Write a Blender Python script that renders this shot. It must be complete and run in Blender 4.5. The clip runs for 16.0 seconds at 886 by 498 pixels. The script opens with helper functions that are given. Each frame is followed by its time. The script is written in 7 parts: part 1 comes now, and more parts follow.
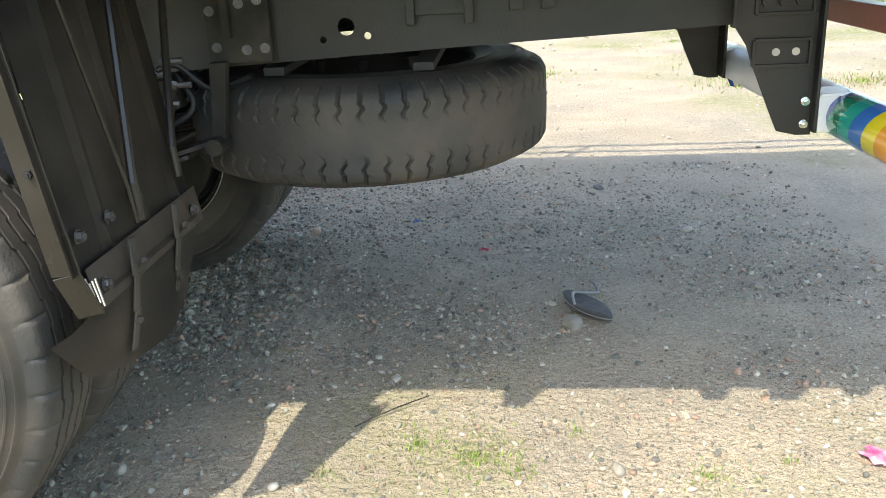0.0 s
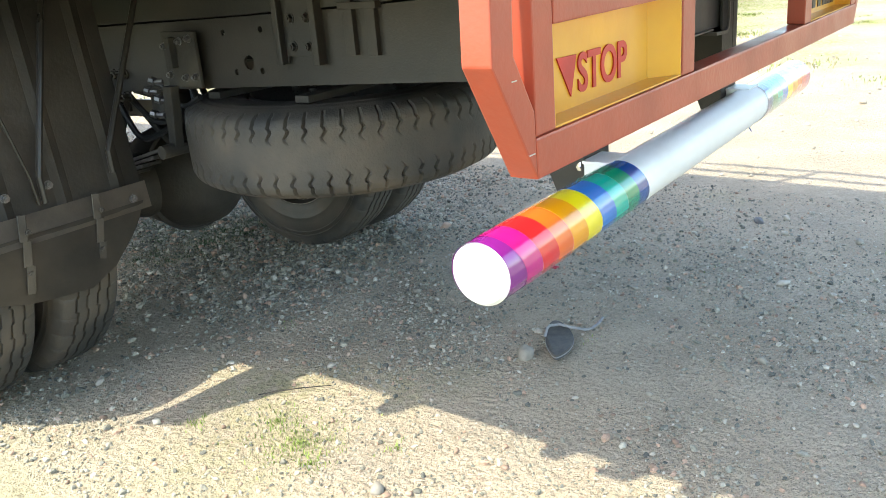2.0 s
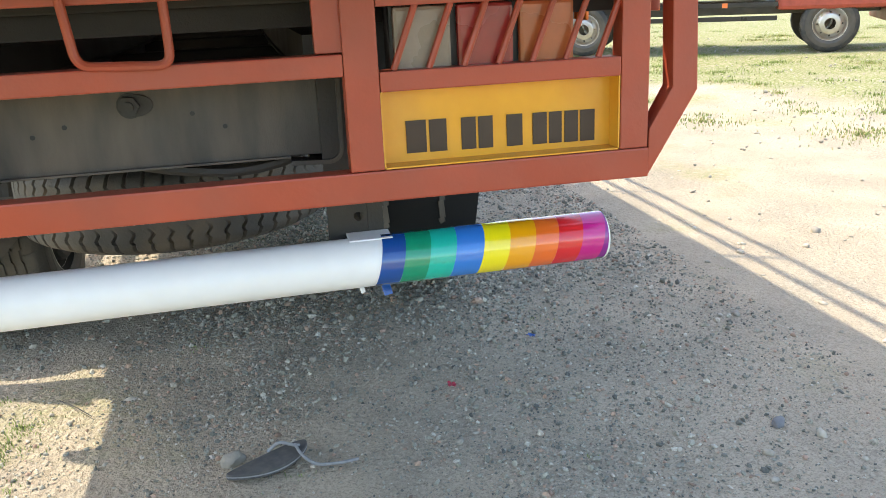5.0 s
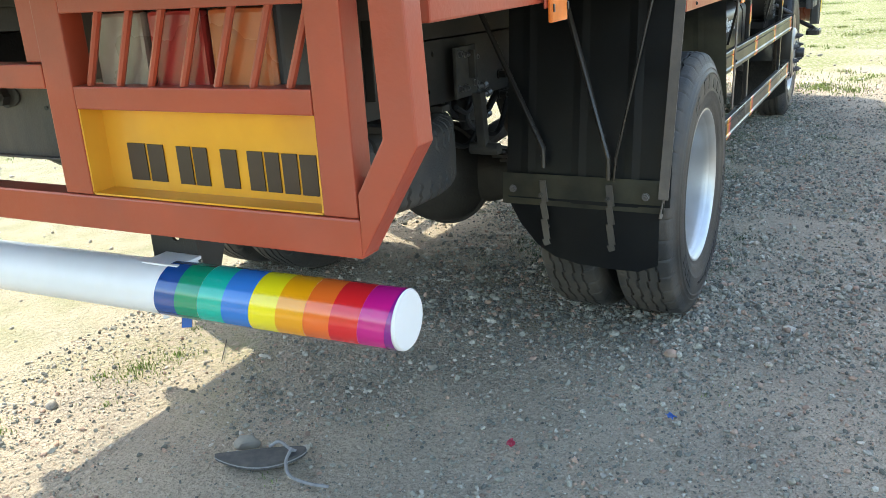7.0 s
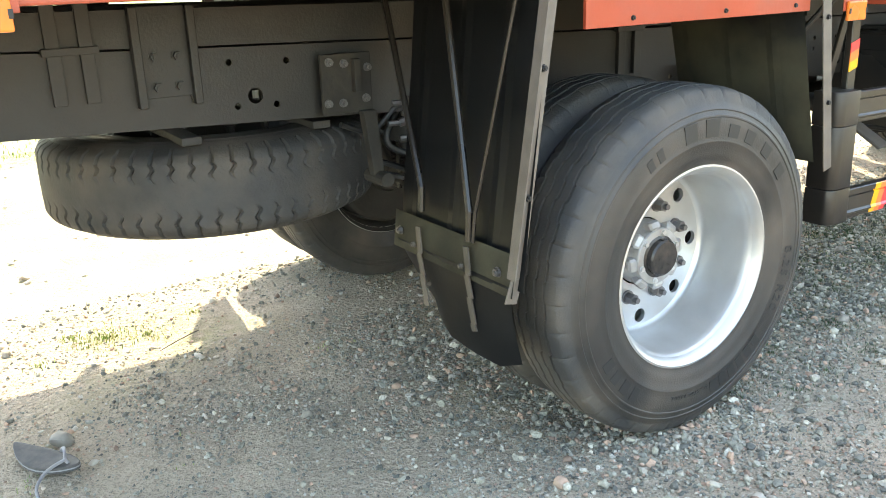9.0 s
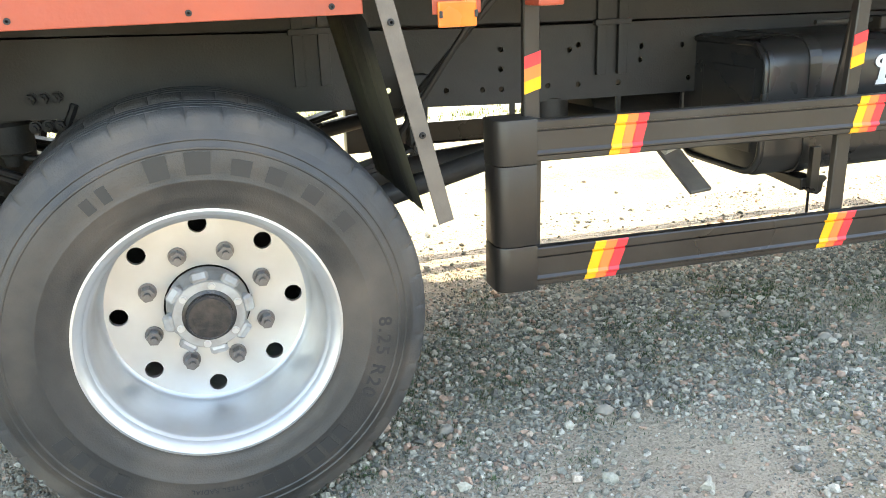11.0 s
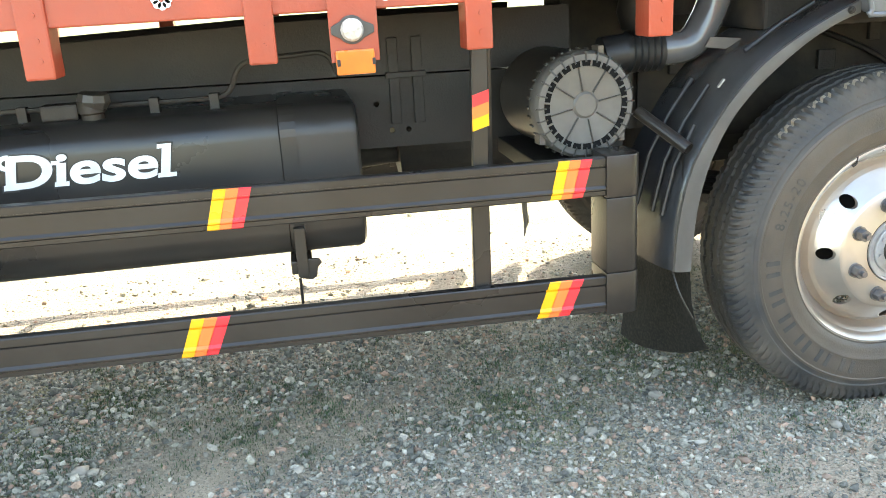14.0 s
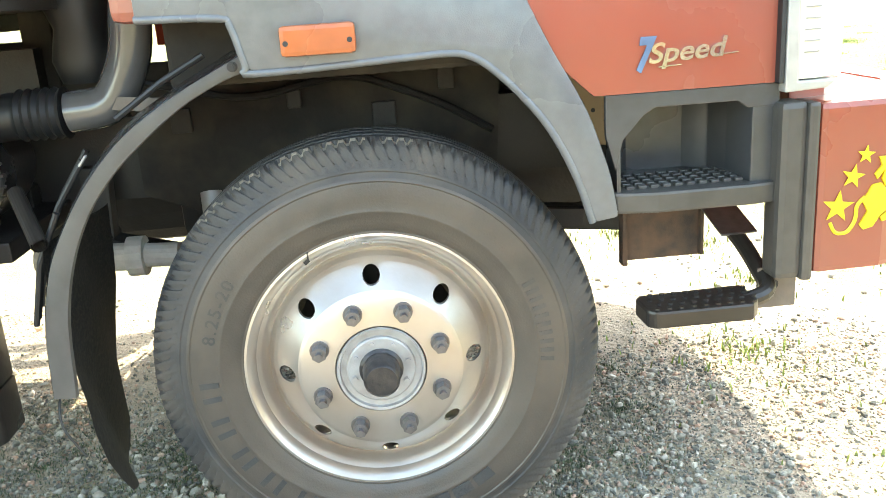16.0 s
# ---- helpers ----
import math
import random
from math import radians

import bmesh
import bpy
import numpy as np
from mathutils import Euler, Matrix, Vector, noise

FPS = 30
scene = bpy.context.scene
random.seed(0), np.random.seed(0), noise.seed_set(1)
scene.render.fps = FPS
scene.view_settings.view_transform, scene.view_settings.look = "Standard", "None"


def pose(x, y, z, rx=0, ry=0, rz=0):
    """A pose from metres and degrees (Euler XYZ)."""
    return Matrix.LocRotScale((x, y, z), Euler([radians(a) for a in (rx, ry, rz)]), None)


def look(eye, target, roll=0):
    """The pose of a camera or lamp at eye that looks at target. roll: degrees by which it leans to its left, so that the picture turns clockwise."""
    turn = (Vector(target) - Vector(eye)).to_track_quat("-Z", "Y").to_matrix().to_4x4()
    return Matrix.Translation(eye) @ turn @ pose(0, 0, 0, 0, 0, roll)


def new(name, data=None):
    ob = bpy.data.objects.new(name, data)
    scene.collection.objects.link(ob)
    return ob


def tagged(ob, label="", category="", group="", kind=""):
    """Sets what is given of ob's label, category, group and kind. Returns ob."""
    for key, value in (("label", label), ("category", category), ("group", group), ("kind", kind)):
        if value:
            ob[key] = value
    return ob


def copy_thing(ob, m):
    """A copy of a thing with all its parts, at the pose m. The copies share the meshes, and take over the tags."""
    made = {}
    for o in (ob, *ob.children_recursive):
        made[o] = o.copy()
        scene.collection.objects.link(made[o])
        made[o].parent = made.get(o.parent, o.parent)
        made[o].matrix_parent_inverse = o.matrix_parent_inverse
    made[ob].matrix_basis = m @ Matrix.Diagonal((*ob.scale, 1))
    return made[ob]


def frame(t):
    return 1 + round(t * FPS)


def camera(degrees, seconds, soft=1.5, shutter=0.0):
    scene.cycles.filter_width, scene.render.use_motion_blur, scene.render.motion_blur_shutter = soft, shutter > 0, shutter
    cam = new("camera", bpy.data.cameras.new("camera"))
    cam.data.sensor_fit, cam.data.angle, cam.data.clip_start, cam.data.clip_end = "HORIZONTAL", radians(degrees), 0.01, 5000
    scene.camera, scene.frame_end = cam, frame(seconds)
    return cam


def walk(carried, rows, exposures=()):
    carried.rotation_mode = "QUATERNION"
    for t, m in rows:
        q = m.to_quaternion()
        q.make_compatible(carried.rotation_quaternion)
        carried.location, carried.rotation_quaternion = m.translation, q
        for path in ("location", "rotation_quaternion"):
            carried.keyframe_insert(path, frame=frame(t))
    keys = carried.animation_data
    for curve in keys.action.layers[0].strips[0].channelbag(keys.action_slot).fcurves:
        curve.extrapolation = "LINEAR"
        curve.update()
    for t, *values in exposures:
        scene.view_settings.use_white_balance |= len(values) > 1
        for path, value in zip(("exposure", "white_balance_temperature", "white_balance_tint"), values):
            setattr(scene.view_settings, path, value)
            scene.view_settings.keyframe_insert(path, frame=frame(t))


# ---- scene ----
cam = camera(54.6, 16.0, soft=0.6)
PATH = [
    (0, (-1.291, 2.38, 1.121), (-1.134, 0.5, 0.458), -2.8),
    (0.5, (-1.683, 2.368, 1.12), (-1.249, 0.524, 0.478), -3.5),
    (1, (-2.033, 2.274, 1.131), (-1.456, 0.477, 0.47), -3.5),
    (1.5, (-2.401, 2.132, 1.169), (-1.548, 0.443, 0.523), -4.8),
    (2, (-2.745, 1.997, 1.205), (-1.603, 0.491, 0.551), -4.6),
    (2.5, (-3.049, 1.698, 1.242), (-1.782, 0.29, 0.598), -3.7),
    (3, (-3.344, 1.39, 1.266), (-1.868, 0.184, 0.66), -3.7),
    (3.5, (-3.512, 1.041, 1.277), (-1.875, 0.058, 0.682), -3.4),
    (4, (-3.61, 0.607, 1.309), (-1.881, -0.206, 0.719), -2.7),
    (4.5, (-3.727, 0.184, 1.315), (-1.912, -0.404, 0.715), -2.3),
    (4.7, (-3.732, 0.019, 1.297), (-1.896, -0.497, 0.699), -2.4),
    (6.8, (-3.216, -1.496, 1.283), (-1.48, -0.73, 0.652), -3.6),
    (7, (-3.127, -1.62, 1.286), (-1.452, -0.724, 0.661), -3.5),
    (7.5, (-2.781, -1.875, 1.251), (-1.22, -0.797, 0.618), -3.5),
    (8, (-2.409, -2.11, 1.238), (-0.967, -0.87, 0.62), -4.4),
    (8.2, (-2.285, -2.223, 1.242), (-0.935, -0.876, 0.641), -4.5),
    (10.3, (-0.565, -2.654, 1.2), (0.107, -0.877, 0.578), -0.6),
    (10.4, (-0.473, -2.68, 1.186), (0.176, -0.889, 0.577), -1.1),
    (10.5, (-0.396, -2.692, 1.185), (0.25, -0.901, 0.573), -1.3),
    (11, (-0.008, -2.775, 1.184), (0.538, -0.951, 0.573), -2.1),
    (11.5, (0.405, -2.754, 1.203), (0.874, -0.909, 0.589), -2.3),
    (11.8, (0.657, -2.767, 1.2), (1.116, -0.911, 0.613), -3.0),
    (12, (0.85, -2.806, 1.196), (1.295, -0.943, 0.62), -3.3),
    (12.5, (1.293, -2.864, 1.217), (1.7, -0.991, 0.645), -3.4),
    (13, (1.719, -2.867, 1.25), (2.107, -0.988, 0.685), -3.9),
    (13.4, (2.091, -2.915, 1.227), (2.46, -1.029, 0.675), -4.1),
    (13.5, (2.189, -2.941, 1.245), (2.529, -1.053, 0.681), -4.0),
    (14, (2.622, -2.934, 1.253), (2.927, -1.047, 0.664), -3.4),
    (14.5, (2.988, -2.866, 1.275), (3.337, -0.987, 0.686), -2.9),
    (15, (3.406, -2.837, 1.293), (3.718, -0.954, 0.696), -2.5),
    (15.2, (3.574, -2.793, 1.266), (3.848, -0.902, 0.675), -2.7),
    (15.5, (3.825, -2.692, 1.271), (4.059, -0.797, 0.676), -2.4),
    (16, (4.257, -2.601, 1.245), (4.386, -0.69, 0.669), -4.0),
]
EXPOSURES = [(0.0, 2.0, 6900, 4), (0.5, 2.42, 6850, 3), (1.5, 2.42, 6800, 2), (2.5, 2.28, 7250, 3), (3.5, 2.18, 7400, 5), (4.5, 2.19, 7300, 7), (7.0, 2.22, 6900, 3), (7.5, 2.36, 7150, 4), (8.0, 3.15, 7750, 4), (10.5, 3.25, 8100, 6), (13.5, 3.30, 8100, 4), (14.5, 3.32, 7850, 4), (16.0, 3.42, 8200, 1)]
walk(cam, [(t, look(eye, target, roll)) for t, eye, target, roll in PATH], EXPOSURES)

# ---- world, sun, exposure ----
SUN_WAY = Vector((-0.35, -0.58, -1.0)).normalized()
elev, azim = math.asin(-SUN_WAY.z), math.atan2(-SUN_WAY.x, -SUN_WAY.y)
world = bpy.data.worlds.new("sky")
scene.world = world
world.use_nodes = True
wn = world.node_tree.nodes
sky = wn.new("ShaderNodeTexSky")
sky.sky_type, sky.sun_disc = "NISHITA", False
sky.sun_elevation, sky.sun_rotation = elev, azim
sky.air_density, sky.dust_density = 1.0, 1.5
world.node_tree.links.new(sky.outputs[0], wn["Background"].inputs[0])
wn["Background"].inputs[1].default_value = 0.15
sun = new("sun", bpy.data.lights.new("sun", "SUN"))
sun.data.energy, sun.data.angle, sun.data.color = 1.65, radians(0.55), (1.0, 0.95, 0.86)
sun.matrix_world = look((0, 0, 20), Vector((0, 0, 20)) + SUN_WAY)


# ---- materials ----
def material(name, c1, c2=None, rough=0.6, metal=0.0, scale=14.0, fine=260.0, bump=0.12, dirt=None, dirt_amount=0.4,
             dirt_scale=3.0, spec=0.5, island=0.0, per_object=0.0, coat=0.0, stretch=None):
    """A painted or raw surface: two tones by grain, a broad layer of dust, uneven gloss and fine relief."""
    mat = bpy.data.materials.new(name)
    mat.use_nodes = True
    nt = mat.node_tree
    N, L = nt.nodes, nt.links
    p = N["Principled BSDF"]
    tc = N.new("ShaderNodeTexCoord")
    src = tc.outputs["Object"]
    if stretch:
        mp = N.new("ShaderNodeMapping")
        mp.inputs["Scale"].default_value = stretch
        L.new(src, mp.inputs["Vector"])
        src = mp.outputs["Vector"]

    def grain(s, detail=4.0):
        n = N.new("ShaderNodeTexNoise")
        n.inputs["Scale"].default_value, n.inputs["Detail"].default_value = s, detail
        L.new(src, n.inputs["Vector"])
        return n.outputs["Fac"]

    def ramp(v, a, b):
        r = N.new("ShaderNodeMapRange")
        r.inputs["From Min"].default_value, r.inputs["From Max"].default_value = a, b
        L.new(v, r.inputs["Value"])
        return r.outputs[0]

    def blend(f, a, b, kind="MIX"):
        m = N.new("ShaderNodeMix")
        m.data_type, m.blend_type = "RGBA", kind
        if isinstance(f, float):
            m.inputs["Factor"].default_value = f
        else:
            L.new(f, m.inputs["Factor"])
        for sock, v in ((m.inputs[6], a), (m.inputs[7], b)):
            if isinstance(v, tuple):
                sock.default_value = (*v, 1)
            else:
                L.new(v, sock)
        return m.outputs[2]

    c2 = c2 or tuple(v * 0.78 for v in c1)
    col = blend(ramp(grain(scale), 0.35, 0.68), c1, c2)
    if island or per_object:
        rnd = N.new("ShaderNodeNewGeometry").outputs["Random Per Island"] if island else N.new("ShaderNodeObjectInfo").outputs["Random"]
        hsv = N.new("ShaderNodeHueSaturation")
        amount = island or per_object
        L.new(ramp(rnd, 0, 1), hsv.inputs["Value"])
        r = hsv.inputs["Value"].links[0].from_node
        r.inputs["To Min"].default_value, r.inputs["To Max"].default_value = 1 - amount, 1 + amount
        L.new(col, hsv.inputs["Color"])
        col = hsv.outputs["Color"]
    big = grain(dirt_scale, 6.0)
    if dirt:
        dm = ramp(big, 0.42, 0.75)
        mul = N.new("ShaderNodeMath")
        mul.operation = "MULTIPLY"
        mul.inputs[1].default_value = dirt_amount
        L.new(dm, mul.inputs[0])
        col = blend(mul.outputs[0], col, dirt)
    L.new(col, p.inputs["Base Color"])
    rr = ramp(big, 0.3, 0.8)
    n = rr.node
    n.inputs["To Min"].default_value, n.inputs["To Max"].default_value = max(0.03, rough - 0.08), min(1, rough + 0.14)
    L.new(rr, p.inputs["Roughness"])
    p.inputs["Metallic"].default_value = metal
    p.inputs["Specular IOR Level"].default_value = spec
    p.inputs["Coat Weight"].default_value = coat
    p.inputs["Coat Roughness"].default_value = 0.12
    if bump:
        b = N.new("ShaderNodeBump")
        b.inputs["Strength"].default_value, b.inputs["Distance"].default_value = bump, 0.004
        L.new(grain(fine, 3.0), b.inputs["Height"])
        L.new(b.outputs[0], p.inputs["Normal"])
    return mat


DUST = (0.24, 0.20, 0.155)
M_red = material("red_paint", (0.405, 0.064, 0.030), (0.34, 0.053, 0.025), rough=0.36, scale=6, bump=0.14, fine=90, dirt=(0.26, 0.095, 0.058), dirt_amount=0.30, dirt_scale=7)
M_cabred = material("cab_red_paint", (0.275, 0.060, 0.038), (0.25, 0.054, 0.034), rough=0.26, scale=3, bump=0.02, fine=40, dirt=DUST, dirt_amount=0.15, coat=0.5)
M_yellow = material("yellow_paint", (0.76, 0.355, 0.014), (0.68, 0.295, 0.011), rough=0.35, scale=9, bump=0.08, fine=60, dirt=(0.6, 0.4, 0.12), dirt_amount=0.3, coat=0.2)
M_frame = material("chassis_black_paint", (0.0175, 0.016, 0.0145), (0.012, 0.011, 0.010), rough=0.52, scale=11, bump=0.18, fine=160, dirt=(0.095, 0.072, 0.052), dirt_amount=0.30, dirt_scale=3.4)
M_guard = material("guard_black_paint", (0.025, 0.0205, 0.017), (0.018, 0.0148, 0.0125), rough=0.33, scale=8, bump=0.08, fine=70, dirt=DUST, dirt_amount=0.07)
M_tank = material("tank_black_paint", (0.022, 0.021, 0.021), (0.016, 0.015, 0.015), rough=0.30, scale=6, bump=0.06, fine=50, dirt=DUST, dirt_amount=0.12)
M_plastic = material("grey_black_plastic", (0.052, 0.049, 0.045), (0.040, 0.038, 0.035), rough=0.36, scale=30, bump=0.10, fine=420, dirt=DUST, dirt_amount=0.18)
M_groove = material("deep_black_groove", (0.005, 0.005, 0.005), rough=0.9, bump=0.02, spec=0.2)
M_lid = material("grey_plastic_lid", (0.122, 0.114, 0.102), (0.102, 0.095, 0.086), rough=0.42, scale=30, bump=0.08, fine=420, dirt=DUST, dirt_amount=0.15)
M_fender = material("shiny_black_plastic", (0.082, 0.085, 0.090), (0.066, 0.068, 0.072), rough=0.16, scale=14, bump=0.06, fine=200, dirt=DUST, dirt_amount=0.22, coat=0.6)
# dark plastic with the sky's reflection lifted into its base grey
M_flare = material("sky_lightened_plastic", (0.124, 0.130, 0.137), (0.102, 0.107, 0.113), rough=0.28, scale=30, bump=0.10, fine=420, dirt=DUST, dirt_amount=0.12, coat=0.2)
M_well = material("dark_step_plastic", (0.046, 0.049, 0.053), (0.036, 0.038, 0.041), rough=0.30, scale=30, bump=0.10, fine=420, dirt=DUST, dirt_amount=0.10, coat=0.2)
M_headlamp = material("headlamp_lens", (0.74, 0.71, 0.54), (0.68, 0.65, 0.49), rough=0.14, scale=60, bump=0.05, coat=0.5)
M_satin = material("satin_silver_trim", (0.42, 0.42, 0.40), (0.34, 0.34, 0.33), rough=0.36, metal=0.4, scale=20, bump=0.04)
# dust tone raised to carry the ground's bounce light on the left mudguard
M_flap = material("bounce_lit_rubber_sheet", (0.041, 0.038, 0.035), (0.030, 0.028, 0.026), rough=0.5, scale=9, bump=0.15, fine=90, dirt=(0.19, 0.155, 0.12), dirt_amount=0.55, dirt_scale=2.6)
# darker, bluish copy for the right mudguard, its shade put into the colour
M_shadedsheet = material("smooth_shaded_sheet", (0.0125, 0.0140, 0.0160), (0.0095, 0.0105, 0.0120), rough=0.40, scale=6, bump=0.06, fine=60, dirt=(0.05, 0.045, 0.038), dirt_amount=0.18, dirt_scale=5)
M_flapedge = material("dusty_steel_edge", (0.150, 0.124, 0.101), (0.108, 0.090, 0.075), rough=0.55, scale=16, bump=0.15, fine=150)
M_tyre = material("tyre_rubber", (0.030, 0.028, 0.026), (0.023, 0.022, 0.021), rough=0.50, scale=22, bump=0.22, fine=260, dirt=(0.15, 0.115, 0.085), dirt_amount=0.50, dirt_scale=5)
M_tyretop = material("worn_tread_rubber", (0.042, 0.041, 0.040), (0.032, 0.031, 0.031), rough=0.68, scale=18, bump=0.35, fine=150, dirt=(0.17, 0.135, 0.10), dirt_amount=0.50, dirt_scale=5)
M_browntyre = material("brown_dusted_rubber", (0.076, 0.062, 0.049), (0.050, 0.043, 0.036), rough=0.42, scale=9, bump=0.22, fine=220, dirt=(0.13, 0.098, 0.070), dirt_amount=0.55, dirt_scale=4)
M_cakeddust = material("caked_dust", (0.30, 0.25, 0.19), (0.20, 0.165, 0.125), rough=0.85, scale=60, bump=0.5, fine=150)
M_letter = material("moulded_rubber_letter", (0.021, 0.021, 0.021), rough=0.5, bump=0.05)
M_rim = material("silver_wheel_paint", (0.60, 0.60, 0.595), (0.52, 0.515, 0.505), rough=0.38, metal=0.70, scale=7, bump=0.06, fine=120, dirt=(0.40, 0.33, 0.26), dirt_amount=0.32, dirt_scale=6)
M_frontrim = material("dust_warmed_silver_paint", (0.54, 0.50, 0.455), (0.46, 0.42, 0.375), rough=0.33, metal=0.78, scale=7, bump=0.06, fine=120, dirt=(0.40, 0.295, 0.21), dirt_amount=0.55, dirt_scale=5)
M_rimpaint = material("dull_silver_paint", (0.62, 0.60, 0.56), (0.50, 0.48, 0.45), rough=0.45, metal=0.15, scale=9, bump=0.06, dirt=DUST, dirt_amount=0.25)
M_lip = material("dusty_grey_lip", (0.190, 0.175, 0.157), (0.150, 0.138, 0.124), rough=0.5, scale=14, bump=0.08, fine=150, dirt=DUST, dirt_amount=0.3)
M_nut = material("oily_wheel_nut", (0.20, 0.19, 0.19), rough=0.36, metal=0.8, scale=60, bump=0.2)
M_hub = material("greasy_hub", (0.028, 0.027, 0.027), (0.06, 0.05, 0.045), rough=0.26, metal=0.2, scale=45, bump=0.35, fine=120)
M_hubgrey = material("grey_hub_paint", (0.42, 0.41, 0.40), (0.30, 0.28, 0.26), rough=0.45, metal=0.3, scale=24, bump=0.15)
M_white = material("white_paint", (0.80, 0.79, 0.78), (0.76, 0.745, 0.73), rough=0.36, scale=9, bump=0.05, fine=40, dirt=(0.55, 0.48, 0.40), dirt_amount=0.16, dirt_scale=6)
M_letterwhite = material("white_lettering", (0.86, 0.86, 0.86), rough=0.4, bump=0.02)
M_textred = material("red_lettering", (0.55, 0.03, 0.025), rough=0.45, bump=0.04)
M_textdark = material("dark_lettering", (0.05, 0.028, 0.016), rough=0.5, bump=0.04)
M_rust = material("rusty_plate", (0.13, 0.075, 0.045), (0.045, 0.035, 0.03), rough=0.8, scale=18, bump=0.3)
M_axle = material("dusty_axle_casting", (0.026, 0.024, 0.022), (0.018, 0.017, 0.016), rough=0.65, scale=16, bump=0.35, fine=90, dirt=(0.12, 0.10, 0.08), dirt_amount=0.30, dirt_scale=5)
M_fadedwhite = material("pale_joint_paint", (0.62, 0.58, 0.52), rough=0.6, scale=25, bump=0.2)
M_chrome = material("chrome", (0.75, 0.75, 0.77), rough=0.16, metal=1.0, bump=0.02)
M_bluebadge = material("blue_badge", (0.16, 0.27, 0.50), rough=0.2, metal=0.6, bump=0.02)
M_emblem = material("yellow_sticker", (0.85, 0.62, 0.03), rough=0.4, bump=0.02)
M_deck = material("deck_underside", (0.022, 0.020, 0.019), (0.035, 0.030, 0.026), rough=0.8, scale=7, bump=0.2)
M_wood = material("grey_deck_boards", (0.22, 0.18, 0.14), (0.14, 0.11, 0.085), rough=0.85, scale=5, bump=0.3, stretch=(1, 8, 8))
M_cable = material("pale_cable", (0.32, 0.30, 0.27), rough=0.6, bump=0.05)
M_mudflap = material("mud_dusted_rubber", (0.10, 0.092, 0.060), (0.022, 0.022, 0.020), rough=0.75, scale=5, bump=0.25, fine=60, dirt=(0.16, 0.14, 0.09), dirt_amount=0.4, dirt_scale=7)
# dull near-black with brownish mottling
M_dullblack = material("dull_black_underbody", (0.013, 0.012, 0.011), (0.026, 0.023, 0.019), rough=0.88, scale=6, bump=0.35, fine=50, dirt=(0.11, 0.093, 0.070), dirt_amount=0.5, dirt_scale=9)
M_primer = material("tan_undercoat", (0.36, 0.26, 0.15), (0.31, 0.22, 0.125), rough=0.6, scale=9, bump=0.08, dirt=(0.22, 0.17, 0.11), dirt_amount=0.4, dirt_scale=8)
M_xmember = material("dust_streaked_steel", (0.066, 0.055, 0.046), (0.036, 0.031, 0.027), rough=0.5, scale=5, bump=0.2, fine=120, dirt=(0.19, 0.145, 0.105), dirt_amount=0.60, dirt_scale=3.0, stretch=(1, 3.5, 0.9))
M_speckflap = material("mud_specked_rubber", (0.020, 0.019, 0.018), (0.013, 0.013, 0.012), rough=0.7, scale=30, bump=0.4, fine=70, dirt=(0.20, 0.185, 0.15), dirt_amount=0.30, dirt_scale=140)
M_black = material("black_rubber_trim", (0.015, 0.015, 0.016), rough=0.5, bump=0.05)


def gloss_material(name, c, rough=0.2, coat=0.6):
    return material(name, c, tuple(v * 0.93 for v in c), rough=rough, scale=5, bump=0.015, fine=30, coat=coat)


def lens_material(name, c, rough=0.12, trans=0.35):
    mat = material(name, c, tuple(v * 0.8 for v in c), rough=rough, scale=20, bump=0.06, fine=120, coat=0.25)
    mat.node_tree.nodes["Principled BSDF"].inputs["Transmission Weight"].default_value = trans
    return mat


M_lred, M_lamber, M_lclear = lens_material("red_lens", (0.36, 0.035, 0.03), 0.28, 0.1), lens_material("amber_lens", (0.48, 0.125, 0.04), 0.28, 0.1), lens_material("clear_lens", (0.30, 0.235, 0.19), 0.28, 0.1)
M_reflect = lens_material("orange_reflector", (0.85, 0.19, 0.025), rough=0.3, trans=0.0)
M_lglass = material("cut_glass_lens", (0.62, 0.58, 0.52), (0.40, 0.36, 0.31), rough=0.18, scale=110, bump=0.8, fine=170, coat=0.4)
M_tape = {n: gloss_material("tape_" + n, c, 0.32, 0.25) for n, c in {"yellow": (0.93, 0.44, 0.012), "orange": (0.88, 0.20, 0.045), "red": (0.80, 0.035, 0.045)}.items()}
BANDS = [("dark_blue", (0.008, 0.070, 0.29)), ("green", (0.0, 0.27, 0.14)), ("teal", (0.0, 0.45, 0.34)), ("blue", (0.025, 0.19, 0.60)), ("yellow", (0.90, 0.74, 0.015)),
         ("amber", (0.88, 0.36, 0.008)), ("orange", (0.84, 0.15, 0.02)), ("red", (0.70, 0.018, 0.022)), ("magenta", (0.56, 0.010, 0.20)), ("purple", (0.24, 0.015, 0.22))]
M_band = [gloss_material("band_" + n, c, 0.16, 0.8) for n, c in BANDS]


# ---- mesh tools ----
def part(name, bm, mat, parent=None, label="", smooth=False):
    """Links a bmesh as one mesh object under a thing or a part."""
    bmesh.ops.recalc_face_normals(bm, faces=bm.faces)
    if name in SINGLES:
        pieces = islands(bm)
        for own in pieces[1:]:
            finish(name, own, mat, parent, label, smooth)
        if len(pieces) > 1:
            bm.free()
            bm = pieces[0]
    return finish(name, bm, mat, parent, label, smooth)


SINGLES = {"band_bolt", "edge_bolt", "line_clip", "mounting_bolt", "lid_clip", "apron_bolt", "post_rivet", "lamp_screw", "flap_bolt", "open_hole", "rivet_hole", "paint_chip", "fender_bolt", "differential_bolt", "plate_bolt"}


